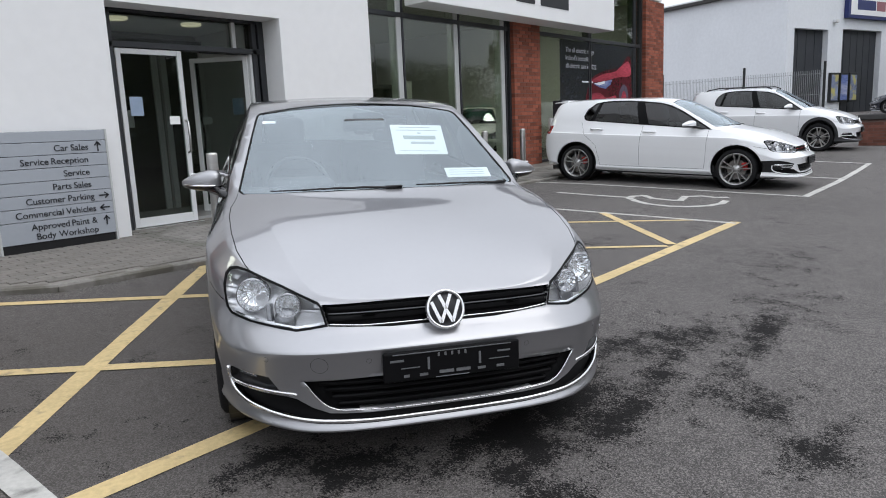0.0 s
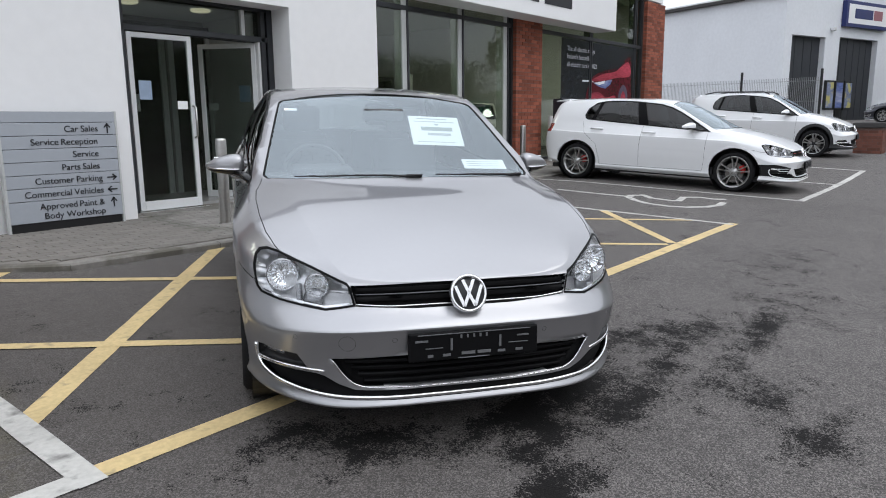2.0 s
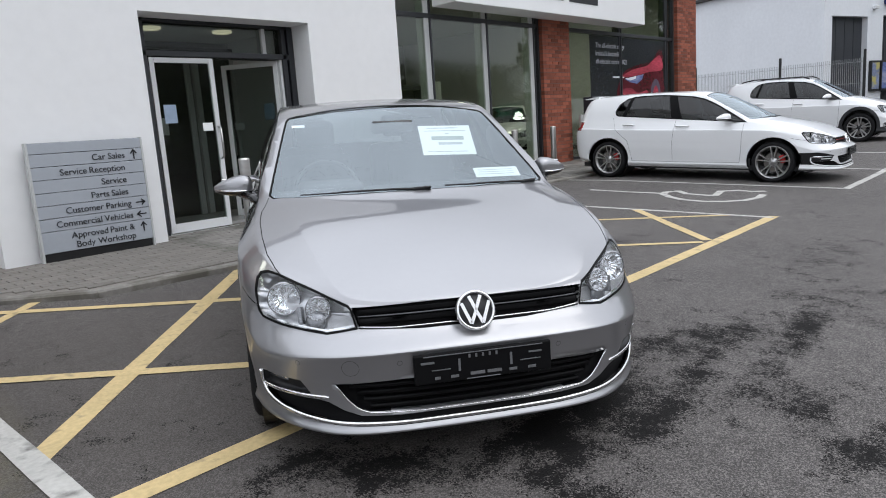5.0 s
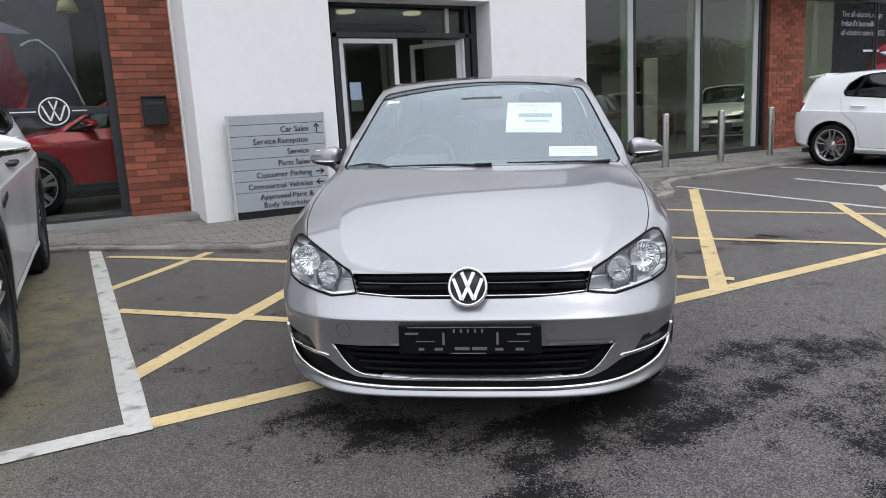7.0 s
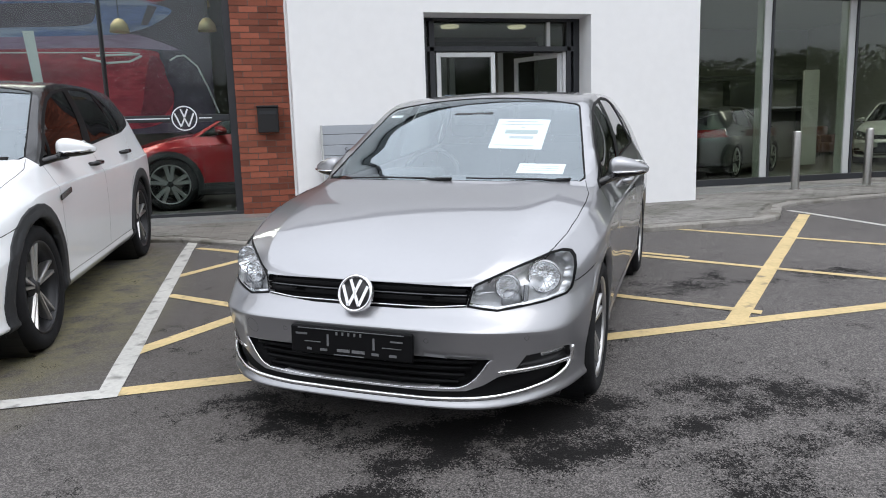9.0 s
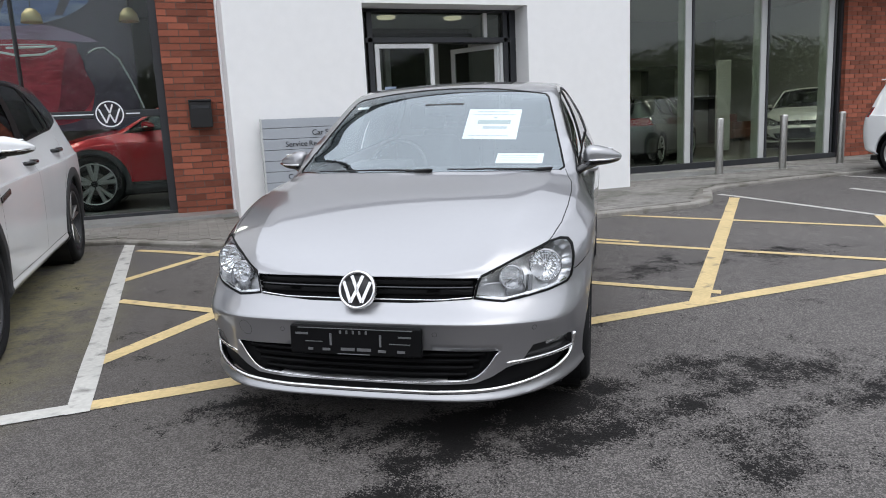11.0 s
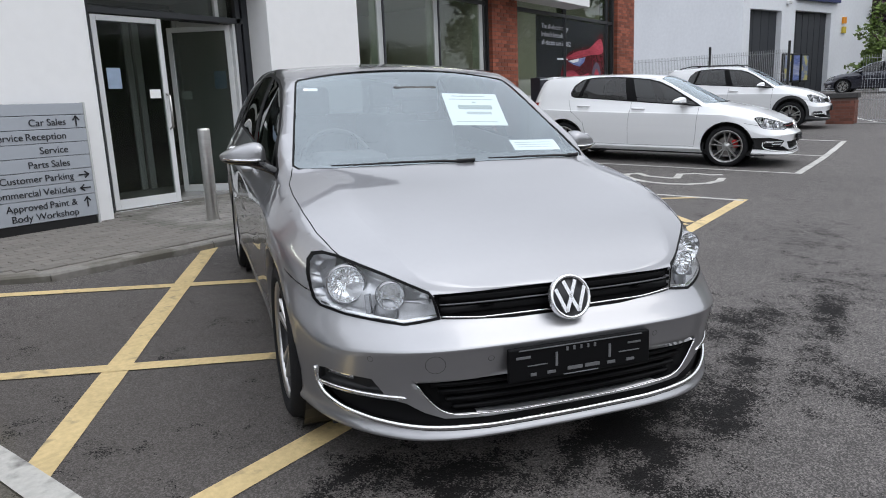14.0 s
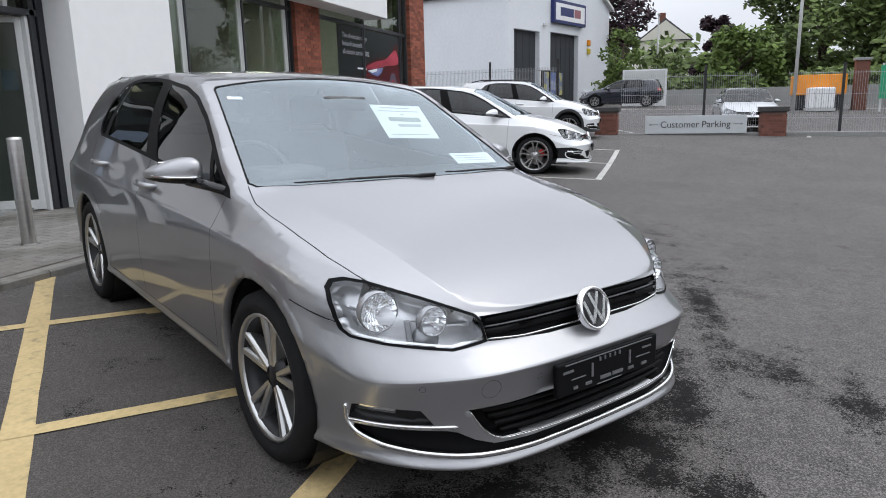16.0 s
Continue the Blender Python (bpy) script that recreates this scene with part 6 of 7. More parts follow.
        part("fog_lamp", lift(bm, ring_faces(bm, lamp_q, FRONT, on), -0.016, 0.008, keep=True), LAMP_INNER, base, smooth=True)
        if sport:
            for z0 in (0.31, 0.345, 0.38):
                q = [(sx * 0.6, z0), (sx * 0.71, z0), (sx * 0.71, z0 + 0.009), (sx * 0.6, z0 + 0.009)]
                cut(bm, q, FRONT, on)
                part("fin", lift(bm, ring_faces(bm, q, FRONT, on), -0.004, 0.012, keep=True), paint, base, smooth=True)
        bmesh.ops.delete(bm, geom=ring_faces(bm, fog, FRONT, on), context="FACES")
        if not sport:
            line = [(sx * 0.78, 0.327), (sx * 0.7, 0.328), (sx * 0.6, 0.329), (sx * 0.55, 0.331)]
            part("blade", bead(line, 0.0065, 0.005), chrome_, base, smooth=True)
    spoiler = bmesh.new()
    prism(spoiler, [(3.66, 1.372), (3.9, 1.335), (3.905, 1.322), (3.66, 1.33)], -0.5, 0.5, m=Matrix(((0, 0, 1, 0), (1, 0, 0, 0), (0, 1, 0, 0), (0, 0, 0, 1))))
    bmesh.ops.recalc_face_normals(spoiler, faces=spoiler.faces)
    part("roof_spoiler", spoiler, paint if not roof else TRIM, root)
    # tail lamps
    for sx in (1, -1):
        on = lambda c, n, s=sx: c.x * s > 0.3 and c.y > 3.6
        tail = [(3.82, 0.8), (4.12, 0.79), (4.12, 0.93), (3.78, 0.94)]
        cut(bm, tail, SIDE, on)
        part("tail_lamp", lift(bm, ring_faces(bm, tail, SIDE, on), 0.003, 0.01), TAIL_RED, root, smooth=True)
    # gaps between panels, drawn as dark strips for the shade in them
    lines = []
    for sx in (1, -1):
        sidek = lambda c, n, s=sx: c.x * s > 0.45
        lines += [(ABOVE, [(sx * 0.682, 0.4), (sx * 0.7, 0.45), (sx * 0.728, 0.566), (sx * 0.745, 0.727), (sx * 0.752, 0.92), (sx * 0.745, 1.06), (sx * 0.722, 1.15), (sx * 0.71, 1.2)], lambda c, n, s=sx: n.z > 0.1 and c.x * s > 0.3 and c.z > 0.68),
                  (SIDE, [(1.26, 0.9), (1.26, 0.8), (1.27, 0.7), (1.275, 0.45), (1.29, 0.3)], sidek), (SIDE, [(2.25, 0.955), (2.28, 0.6), (2.27, 0.3)], sidek),
                  (SIDE, [(3.27, 1.0), (3.2, 0.8), (3.0, 0.62), (2.94, 0.4), (2.92, 0.3)], sidek), (SIDE, [(1.29, 0.29), (2.1, 0.285), (2.92, 0.29)], sidek),
                  (SIDE, [(0.62, 0.655), (0.5, 0.63), (0.4, 0.612)], lambda c, n, s=sx: c.x * s > 0.6)]
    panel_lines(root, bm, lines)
    if suv:
        for cy in (0.845, 3.33):
            for sx in (1, -1):
                on = lambda c, n, s=sx: c.x * s > 0.35 and c.z < 0.85
                big = ring_poly(cy, 0.32, 0.415)
                cut(bm, big, SIDE, on)
                part("arch_cladding", lift(bm, ring_faces(bm, big, SIDE, on), 0.008, 0.02), CLADDING, root, smooth=True)
        for sx in (1, -1) if not roof else ():
            on = lambda c, n, s=sx: c.x * s > 0.35
            sill = [(1.0, 0.15), (3.3, 0.15), (3.3, 0.33), (1.0, 0.33)]
            cut(bm, sill, SIDE, on)
            part("sill_cladding", lift(bm, ring_faces(bm, sill, SIDE, on), 0.006, 0.02), CLADDING, root, smooth=True)
    if suv and not roof:
        chin = [(-0.92, 0.12), (0.92, 0.12), (0.92, 0.3), (-0.92, 0.3)]
        ahead = lambda c, n: c.y < 0.8
        cut(bm, chin, FRONT, ahead)
        part("bumper_cladding", lift(bm, ring_faces(bm, chin, FRONT, ahead), 0.003, 0.01), CLADDING, root, smooth=True)
    if roof:
        upper = [(1.21, 0.893), (2.19, 0.957), (3.25, 1.03), (3.55, 1.08), (3.93, 1.3), (3.93, 1.5), (1.21, 1.5)]
        top_ = lambda c, n: c.z > 0.85 and c.y > 1.2
        cut(bm, upper, SIDE, top_)
        part("roof_skin", lift(bm, ring_faces(bm, upper, SIDE, top_), 0.0), roof, root, "gloss black roof and pillars", smooth=True)
        for sx in (1, -1):
            part("fender_trim", boxed(-0.1, 0.1, -0.004, 0.004, -0.016, 0.016, 0.004, m=pose(sx * 0.859, 1.33, 0.735, 0, -8, 90)), TRIM, root)
    if suv and not roof:
        for sx in (1, -1):
            part("roof_rail", tube(bmesh.new(), [(sx * 0.57, 1.95, 1.37), (sx * 0.575, 2.1, 1.425), (sx * 0.575, 3.2, 1.43), (sx * 0.565, 3.5, 1.38)], 0.014, 8), TRIM, root, smooth=True)
    skin = BVHTree.FromBMesh(bm)
    part("body", bm, paint, root, smooth=True)
    under = boxed(-0.74, 0.74, 0.35, 3.8, 0.17, 0.24)
    part("underbody", under, BLACK, root)
    cabin(root, spec)
    # badge, plate holder, sensors, handles, mirrors, wipers
    roundel(root, pose(-0.003, 0.082, 0.609, -20), 0.073)
    plate = new("plate_holder")
    plate.parent = root
    plate.matrix_basis = pose(0.002, 0.012, 0.433, -4) @ Matrix.Diagonal((0.97, 1, 0.89, 1))
    part("holder_frame", boxed(-0.265, 0.265, -0.008, 0.012, -0.062, 0.06, 0.006), GRILLE_BLACK, plate)
    rib = material("worn_grey_plastic", (0.13, 0.132, 0.137), 0.4, var=0.2, scale=40)
    for x0, x1, z0, z1 in ((-0.24, -0.19, 0.022, 0.03), (-0.2, -0.13, -0.008, -0.005), (0.175, 0.225, 0.02, 0.026), (0.14, 0.22, -0.008, -0.005), (-0.1, -0.092, -0.02, 0.03), (0.1, 0.108, -0.02, 0.03), (-0.23, 0.23, 0.05, 0.053),
                           (-0.055, 0.0, -0.042, -0.03), (0.01, 0.065, -0.042, -0.03), (0.095, 0.125, -0.044, -0.034), (-0.13, -0.1, -0.044, -0.034), (-0.19, -0.17, -0.044, -0.034), (0.17, 0.2, -0.044, -0.034)):
        part("holder_rib", boxed(x0, x1, -0.0115, -0.008, z0, z1), rib, plate)
    for k in range(5):
        part("holder_rib", boxed(-0.06 + k * 0.026, -0.053 + k * 0.026, -0.0115, -0.008, 0.03, 0.044), rib, plate)
    part("holder_lettering", boxed(-0.07, 0.06, -0.0105, -0.009, -0.0575, -0.0545), PRINT, plate)
    for x in (-0.3, 0.3, -0.65, 0.65):
        co, no, _, _ = skin.ray_cast(Vector((x, -1, 0.459)), Vector((0, 1, 0)))
        if co:
            face = Matrix.Translation(co) @ no.to_track_quat("Z", "Y").to_matrix().to_4x4()
            part("parking_sensor", lathe(bmesh.new(), [(0.0, 0.0012), (0.0085, 0.001), (0.0088, -0.001)], 18, "z", m=face), paint, root)
            # dark ring painted in for the shade round the sensor
            part("sensor_gap", lathe(bmesh.new(), [(0.0088, 0.0006), (0.0098, 0.0006)], 18, "z", m=face), GAP_SHADE, root)
    co, no, _, _ = skin.ray_cast(Vector((-0.472, -1, 0.45)), Vector((0, 1, 0)))
    face = Matrix.Translation(co) @ no.to_track_quat("Z", "Y").to_matrix().to_4x4()
    # dark ring painted in for the shade round the cover
    part("tow_eye_cover_gap", lathe(bmesh.new(), [(0.0305, 0.001), (0.0316, 0.001)], 28, "z", m=face), GAP_SHADE, root)
    for sx in (1, -1):
        mirror(root, sx * 0.742, 1.5, 0.925, sx, paint, 1.0)
        for y, zh in ((2.14, 0.852), (3.0, 0.884)):
            h = bmesh.new()
            tube(h, [(sx * 0.8, y - 0.1, zh - 0.003), (sx * 0.846, y - 0.075, zh), (sx * 0.848, y + 0.07, zh + 0.002), (sx * 0.8, y + 0.1, zh + 0.002)], [0.012, 0.016, 0.016, 0.012], 8)
            part("door_handle", h, paint if not roof else TRIM, root, smooth=True)
    sill_y = curve([(0.0, 1.03), (0.3, 1.046), (0.55, 1.095), (0.69, 1.172)])
    for x0, x1 in ((-0.56, 0.06), (0.14, 0.64)):
        wp = bmesh.new()
        line = []
        for k in range(9):
            x = x1 + (x0 - x1) * k / 8
            y = sill_y(abs(x)) + 0.006 + 0.014 * k / 8 + (0.005 if 1 < k < 6 else 0.0)
            co = whole.ray_cast(Vector((x, y, 3.0)), Vector((0, 0, -1)))[0]
            line.append((x, y, co.z + 0.005))
        tube(wp, line, [0.007, 0.006, 0.006, 0.005, 0.005, 0.0045, 0.004, 0.0035, 0.003], 8)
        tube(wp, [(x1 - 0.02, sill_y(abs(x1)) - 0.012, line[0][2] - 0.02), (x1 + 0.005, sill_y(abs(x1)) + 0.004, line[0][2] + 0.002), line[1]], 0.009, 8)
        part("wiper", wp, BLACK, root, smooth=True)
    style = style or ((5, 0.175, 0.011, 0.018) if not sport else (5, 0.2, 0.008, 0.013))
    rims = rims or ((RIM_DARK, RIM_SILVER) if not sport else (RIM_SILVER, RIM_SILVER))
    for y in (0.845, 3.33):
        for sx in (1, -1):
            hub = wheel(root, sx * 0.738, y, wheel_r, sx, wheel_r * 0.735 if not sport else 0.245, style, rims, caliper=BRAKE_RED if sport else None)
            hub.matrix_basis = pose(sx * 0.738, y, wheel_r / size[2], 0, 0, 0 if sx > 0 else 180) @ Matrix.Diagonal((1, 1 / size[1], 1 / size[2], 1))
    return root


MAIN_CAR = hatchback(ground_pose(2.236, 1.55, -33.0), SILVER, "hatchback", "silver metallic hatchback with a price card behind its windscreen")
hatchback(ground_pose(12.46, 2.74, 3.5), WHITE_CAR, "hatchback", "white sporty hatchback with bright multi-spoke wheels and red calipers", sport=True, size=(1.04, 1.09, 1.02))
hatchback(ground_pose(-0.25, 2.38, -1.2), WHITE_CAR, "electric_car", "white electric crossover with a black roof and dark two-tone wheels", size=(1.075, 1.105, 1.14), suv=True, roof=TRIM, wheel_r=0.36, rims=(RIM_DARK, RIM_SILVER, RIM_DARK), style=(5, 0.14, 0.009, 0.013))
hatchback(ground_pose(19.95, 3.35, 5.0), WHITE_CAR, "crossover", "silver-white compact crossover with dark lower cladding", size=(1.03, 1.015, 1.11), suv=True, fine=False, wheel_r=0.33)
# ---- beyond the forecourt: white trade unit, fence, road, trees ----
UNIT_WALL = material("pale_block_wall", (0.72, 0.74, 0.77), 0.8, var=0.05, scale=0.8, bump=0.2, bump_scale=20)
SHUTTER = material("dark_shutter", (0.035, 0.038, 0.045), 0.5, var=0.15, scale=2)
NAVY = material("navy_sign", (0.015, 0.025, 0.12), 0.4, var=0.05)
FENCE = material("galvanised_mesh", (0.34, 0.35, 0.36), 0.5, metal=0.5, var=0.1)
FENCE_DARK = material("dark_fence_post", (0.02, 0.021, 0.022), 0.5)
ORANGE = material("orange_hoarding", (0.75, 0.28, 0.02), 0.5, var=0.1, scale=2)
GREEN = material("green_hoarding", (0.02, 0.3, 0.15), 0.5, var=0.1, scale=2)
CONCRETE = material("grey_concrete", (0.25, 0.25, 0.24), 0.85, var=0.2, scale=1.5, bump=0.3)
CAP = material("dark_coping", (0.045, 0.043, 0.042), 0.7, var=0.2, scale=4)


def trade_unit():
    """A white gabled unit; its corner stands nearest, the sides run back from it."""
    u = holder("trade_unit", pose(44.2, 11.6, -0.5, 0, 0, -18) @ Matrix.Diagonal((2.05, 2.05, 2.05, 1)), "white gabled trade unit with dark doors and a navy sign", "building")
    # front runs along x, side along y
    front = bmesh.new()
    L, D, H, P = 7.6, 16.0, 4.35, 6.2
    doors = ((0.35, 2.0, 3.2), (2.75, 4.9, 3.25))
    # front wall in pieces round two openings
    for a, b, z0, z1 in [(0, doors[0][0], -0.4, H), (doors[0][1], doors[1][0], -0.4, H), (doors[1][1], L, -0.4, H)] + [(a, b, h, H) for a, b, h in doors]:
        part("front_wall", boxed(a, b, 0, 0.3, z0, z1), UNIT_WALL, u)
    prism(front, [(0, H), (L, H), (L / 2, P)], 0, 0.3, m=Matrix(((1, 0, 0, 0), (0, 0, -1, 0.3), (0, 1, 0, 0), (0, 0, 0, 1))))
    part("gable", front, UNIT_WALL, u)
    part("side_wall", boxed(0.0, 0.3, 0.3, D, -0.4, H), UNIT_WALL, u)
    part("side_wall", boxed(L - 0.3, L, 0.3, D, -0.4, H), UNIT_WALL, u)
    part("back_wall", boxed(0, L, D, D + 0.3, -0.4, H), UNIT_WALL, u)
    roof = bmesh.new()
    for x0, x1 in ((-0.12, L / 2), (L / 2, L + 0.12)):
        zs = [H + 0.02 + (P - H) * (1 - abs(x - L / 2) / (L / 2)) for x in (x0, x1)]
        vs = [roof.verts.new((x, y, z + t)) for t in (0.0, 0.1) for y in (-0.15, D + 0.3) for x, z in zip((x0, x1), zs)]
        for f in ((0, 2, 3, 1), (4, 5, 7, 6), (0, 1, 5, 4), (2, 6, 7, 3), (0, 4, 6, 2), (1, 3, 7, 5)):
            roof.faces.new([vs[i] for i in f])
    part("roof", roof, WHITE_FRAME, u)
    part("gutter", boxed(-0.14, -0.01, -0.1, D, H - 0.08, H + 0.02, 0.01), CAP, u)
    for a, b, h in doors:
        dr = new("roller_door")
        dr.parent = u
        n = 6 if b - a > 1.8 else 4
        for k in range(n):
            part("door_panel", boxed(a + (b - a) * k / n + 0.01, a + (b - a) * (k + 1) / n - 0.01, 0.16, 0.2, -0.4, h), SHUTTER, dr)
        part("door_back", boxed(a, b, 0.2, 0.24, -0.4, h), FENCE_DARK, dr)
    sign = new("unit_sign")
    sign.parent = u
    part("sign_box", boxed(2.75, 5.2, -0.14, -0.005, 3.55, 4.3, 0.01), NAVY, sign)
    part("sign_face", boxed(2.87, 5.08, -0.146, -0.14, 3.65, 4.2), SIGN_WHITE, sign)
    part("lettering_bar", boxed(3.2, 4.2, -0.15, -0.146, 3.8, 4.08), NAVY, sign)
    part("lettering_bar", boxed(4.25, 4.75, -0.15, -0.146, 3.8, 4.08), material("grey_red_bar", (0.3, 0.12, 0.14), 0.5), sign)
    for k in range(3):
        bx = new("poster_case")
        bx.parent = u
        part("case_frame", boxed(2.1 + k * 0.5, 2.52 + k * 0.5, -0.09, -0.005, 1.12, 1.98, 0.01), FENCE_DARK, bx)
        part("case_print", boxed(2.14 + k * 0.5, 2.48 + k * 0.5, -0.097, -0.091, 1.18, 1.92), (FILM_BLUE if k % 2 else material("print_mix", (0.2, 0.24, 0.36), 0.5, var=0.6, scale=4, second=(0.5, 0.45, 0.15), second_scale=5)), bx)
    part("wall_lamp", boxed(2.2, 2.35, -0.12, -0.005, 3.4, 3.5, 0.02), WHITE_FRAME, u)
    part("alarm_box", boxed(5.6, 5.8, -0.07, -0.005, 2.95, 3.15, 0.01), ORANGE, u)
    part("alarm_box", boxed(5.6, 5.8, -0.07, -0.005, 2.65, 2.85, 0.01), material("yellow_plate", (0.6, 0.45, 0.05), 0.5), u)
    part("meter_box", boxed(5.3, 5.75, -0.12, -0.005, 0.5, 1.3, 0.01), UNIT_WALL, u)


trade_unit()


def mesh_fence(name, a, b, h, label, posts=(), step=0.06, rows=(0.05, 0.35, 0.65, 0.95), wire=0.003):
    """A welded mesh fence: fine uprights, a few doubled wires, stout posts."""
    a, b = Vector(a), Vector(b)
    f = holder(name, Matrix(), label, "fence")
    d = (b - a)
    L = d.length
    d.normalize()
    n = Vector((-d.y, d.x, 0))
    wires = bmesh.new()
    k = 0.0
    while k <= L:
        p = a + d * k
        z = ground_z(p.x, p.y)
        for q in (wire,):
            vs = [wires.verts.new((p.x + d.x * sx * q + n.x * sy * q, p.y + d.y * sx * q + n.y * sy * q, z + zz)) for zz in (0.04, h) for sx, sy in ((-1, -1), (1, -1), (1, 1), (-1, 1))]
            for i in range(4):
                wires.faces.new((vs[i], vs[(i + 1) % 4], vs[4 + (i + 1) % 4], vs[4 + i]))
        k += step
    part("wire_mesh", wires, FENCE, f)["kind"] = "stuff"
    for r in rows:
        w = bmesh.new()
        pts = [a + d * (L * t / 12) for t in range(13)]
        tube(w, [(p.x, p.y, ground_z(p.x, p.y) + r * h) for p in pts], 0.006, 6)
        part("cross_wire", w, FENCE, f)
    for t in posts:
        p = a + d * (L * t)
        z = ground_z(p.x, p.y)
        part("post", boxed(p.x - 0.035, p.x + 0.035, p.y - 0.035, p.y + 0.035, z - 0.05, z + h * 1.12, 0.005), FENCE_DARK, f)
    return f


mesh_fence("mesh_fence", (26.4, 11.2, 0), (25.2, 5.4, 0), 2.15, "grey welded mesh fence before the white unit", (0.0, 0.55, 1.0), wire=0.005)
mesh_fence("mesh_fence", (21.75, 2.95, 0), (21.75, -0.8, 0), 1.75, "grey welded mesh fence over the parking sign", (0.62,))
mesh_fence("mesh_fence", (21.75, -1.55, 0), (21.5, -15.0, 0), 1.75, "grey welded mesh fence along the road", (0.1, 0.32, 0.55, 0.8), rows=(0.03, 0.28, 0.32, 0.65, 0.97))


def pier(x, y):
    z = ground_z(x, y)
    p = holder("brick_pier", pose(x, y, z), "low brick pier with a dark coping", "pier", "brick piers of the gateway")
    bm = bmesh.new()
    part("pier_core", boxed(-0.31, 0.31, -0.31, 0.31, -0.1, 0.66), MORTAR, p)
    bk = bmesh.new()
    for c in range(8):
        z0 = 0.005 + c * 0.075
        off = 0.112 if c % 2 else 0.0
        for s in (-1, 1):
            a = -0.325 - off
            while a < 0.32:
                lo, hi = max(a, -0.325), min(a + 0.215, 0.325)
                if hi - lo > 0.03:
                    box(bk, lo, hi, s * 0.31 - 0.014, s * 0.31 + 0.014, z0, z0 + 0.065)
                    box(bk, s * 0.31 - 0.014, s * 0.31 + 0.014, lo, hi, z0, z0 + 0.065)
                a += 0.225
    part("bricks", bk, PIER_BRICK, p)["kind"] = "stuff"
    part("coping", boxed(-0.37, 0.37, -0.37, 0.37, 0.66, 0.8, 0.02), CAP, p)
    return p


PIER_BRICK = material("dull_brick", (0.17, 0.07, 0.05), 0.85, var=0.2, scale=7, bump=0.4, island=0.3)
first = pier(21.6, 3.34)
copy_thing(first, pose(21.6, -1.19, ground_z(21.6, -1.19)) @ Matrix())
low = thing("low_kerb_wall", boxed(21.45, 21.74, -15, -1.55, ground_z(21.6, -5) - 0.2, ground_z(21.6, -5) + 0.16, 0.01), CONCRETE, "pale low concrete edging under the fence", "kerb", kind="structure")
thing("low_kerb_wall_gate", boxed(21.5, 21.7, -0.85, 3.0, ground_z(21.6, 1) - 0.2, ground_z(21.6, 1) + 0.05, 0.01), CONCRETE, "pale low concrete edging under the parking sign", "kerb", kind="structure")

ps = holder("parking_sign", pose(21.46, 0.85, ground_z(21.56, 0.85) + 0.05, 0, 0, -90), "long pale grey parking sign with dark lettering and arrows", "sign")
part("sign_panel", boxed(-1.375, 1.375, -0.02, 0.02, 0.0, 0.51, 0.006), material("pale_sign_panel", (0.52, 0.54, 0.55), 0.5, var=0.04), ps)
letters("lettering", "Customer Parking", 0.26, INK, ps, Matrix.Translation((0, -0.0235, 0.26)), "CENTER")
arrow(ps, -1.14, 0.26, -0.0225, -90, 0.2)
arrow(ps, 1.14, 0.26, -0.0225, 90, 0.2)

# ---- other vehicles out there ----
hatchback(ground_pose(22.6, -0.78, -87.0), material("pale_silver_paint", (0.5, 0.51, 0.53), 0.3, metal=0.6, coat=0.8), "city_car", "small pale car with a dark roof parked behind the sign", size=(0.97, 0.9, 0.97), roof=TRIM, fine=False, screen_glass=SIDE_GLASS)
hatchback(ground_pose(39.0, 6.4, 178.0), DARK_CAR, "estate_car", "dark blue estate car parked across the road", size=(1.0, 1.07, 1.0), fine=False)
hatchback(SET_BACK @ pose(-0.39, 9.85, FLOOR_Z, 0, 0, -90), RED_CAR, "showroom_car", "red crossover standing inside the showroom", size=(1.03, 1.07, 1.1), suv=True, fine=False, wheel_r=0.36, rims=(RIM_DARK, RIM_SILVER), style=(5, 0.2, 0.022, 0.03))
hatchback(SET_BACK @ pose(14.4, 11.05, FLOOR_Z, 0, 0, -55), WHITE_CAR, "showroom_car", "white small car standing inside the showroom", size=(0.95, 0.9, 1.02), fine=False)
hatchback(SET_BACK @ pose(11.88, 12.42, FLOOR_Z, 0, 0, 128), material("grey_car_paint", (0.06, 0.063, 0.07), 0.3, metal=0.5, coat=0.8), "showroom_car", "dark grey car standing inside the showroom", size=(1, 1, 0.93), fine=False)
thing("info_panel", boxed(-0.16, 0.16, -0.05, 0.05, 0.0, 2.12, 0.01), SIGN_WHITE, "tall white upright display panel in the showroom", "display", m=SET_BACK @ pose(13.63, 12.5, FLOOR_Z, 0, 0, -20))
wu = holder("wall_unit", SET_BACK @ pose(14.0, 15.3, FLOOR_Z, 0, 0, -6), "dark open wall unit with shelves behind the cars", "shelf unit")
for x0, x1, z0, z1 in ((-1.6, 1.7, 0.0, 0.1), (-1.6, 1.7, 2.12, 2.24), (-1.6, 1.7, 1.32, 1.38), (-1.6, -1.5, 0.1, 2.12), (1.6, 1.7, 0.1, 2.12), (-0.5, 0.3, 0.1, 2.12)):
    part("board", boxed(x0, x1, -0.2, 0.2, z0, z1, 0.005), DARK_FRAME, wu)
part("back_panel", boxed(-1.5, 1.6, 0.16, 0.19, 0.1, 2.12), material("grey_board", (0.2, 0.2, 0.2), 0.6, var=0.1), wu)
TAN = material("brown_upholstery", (0.16, 0.07, 0.045), 0.7, var=0.2, scale=6, bump=0.2)
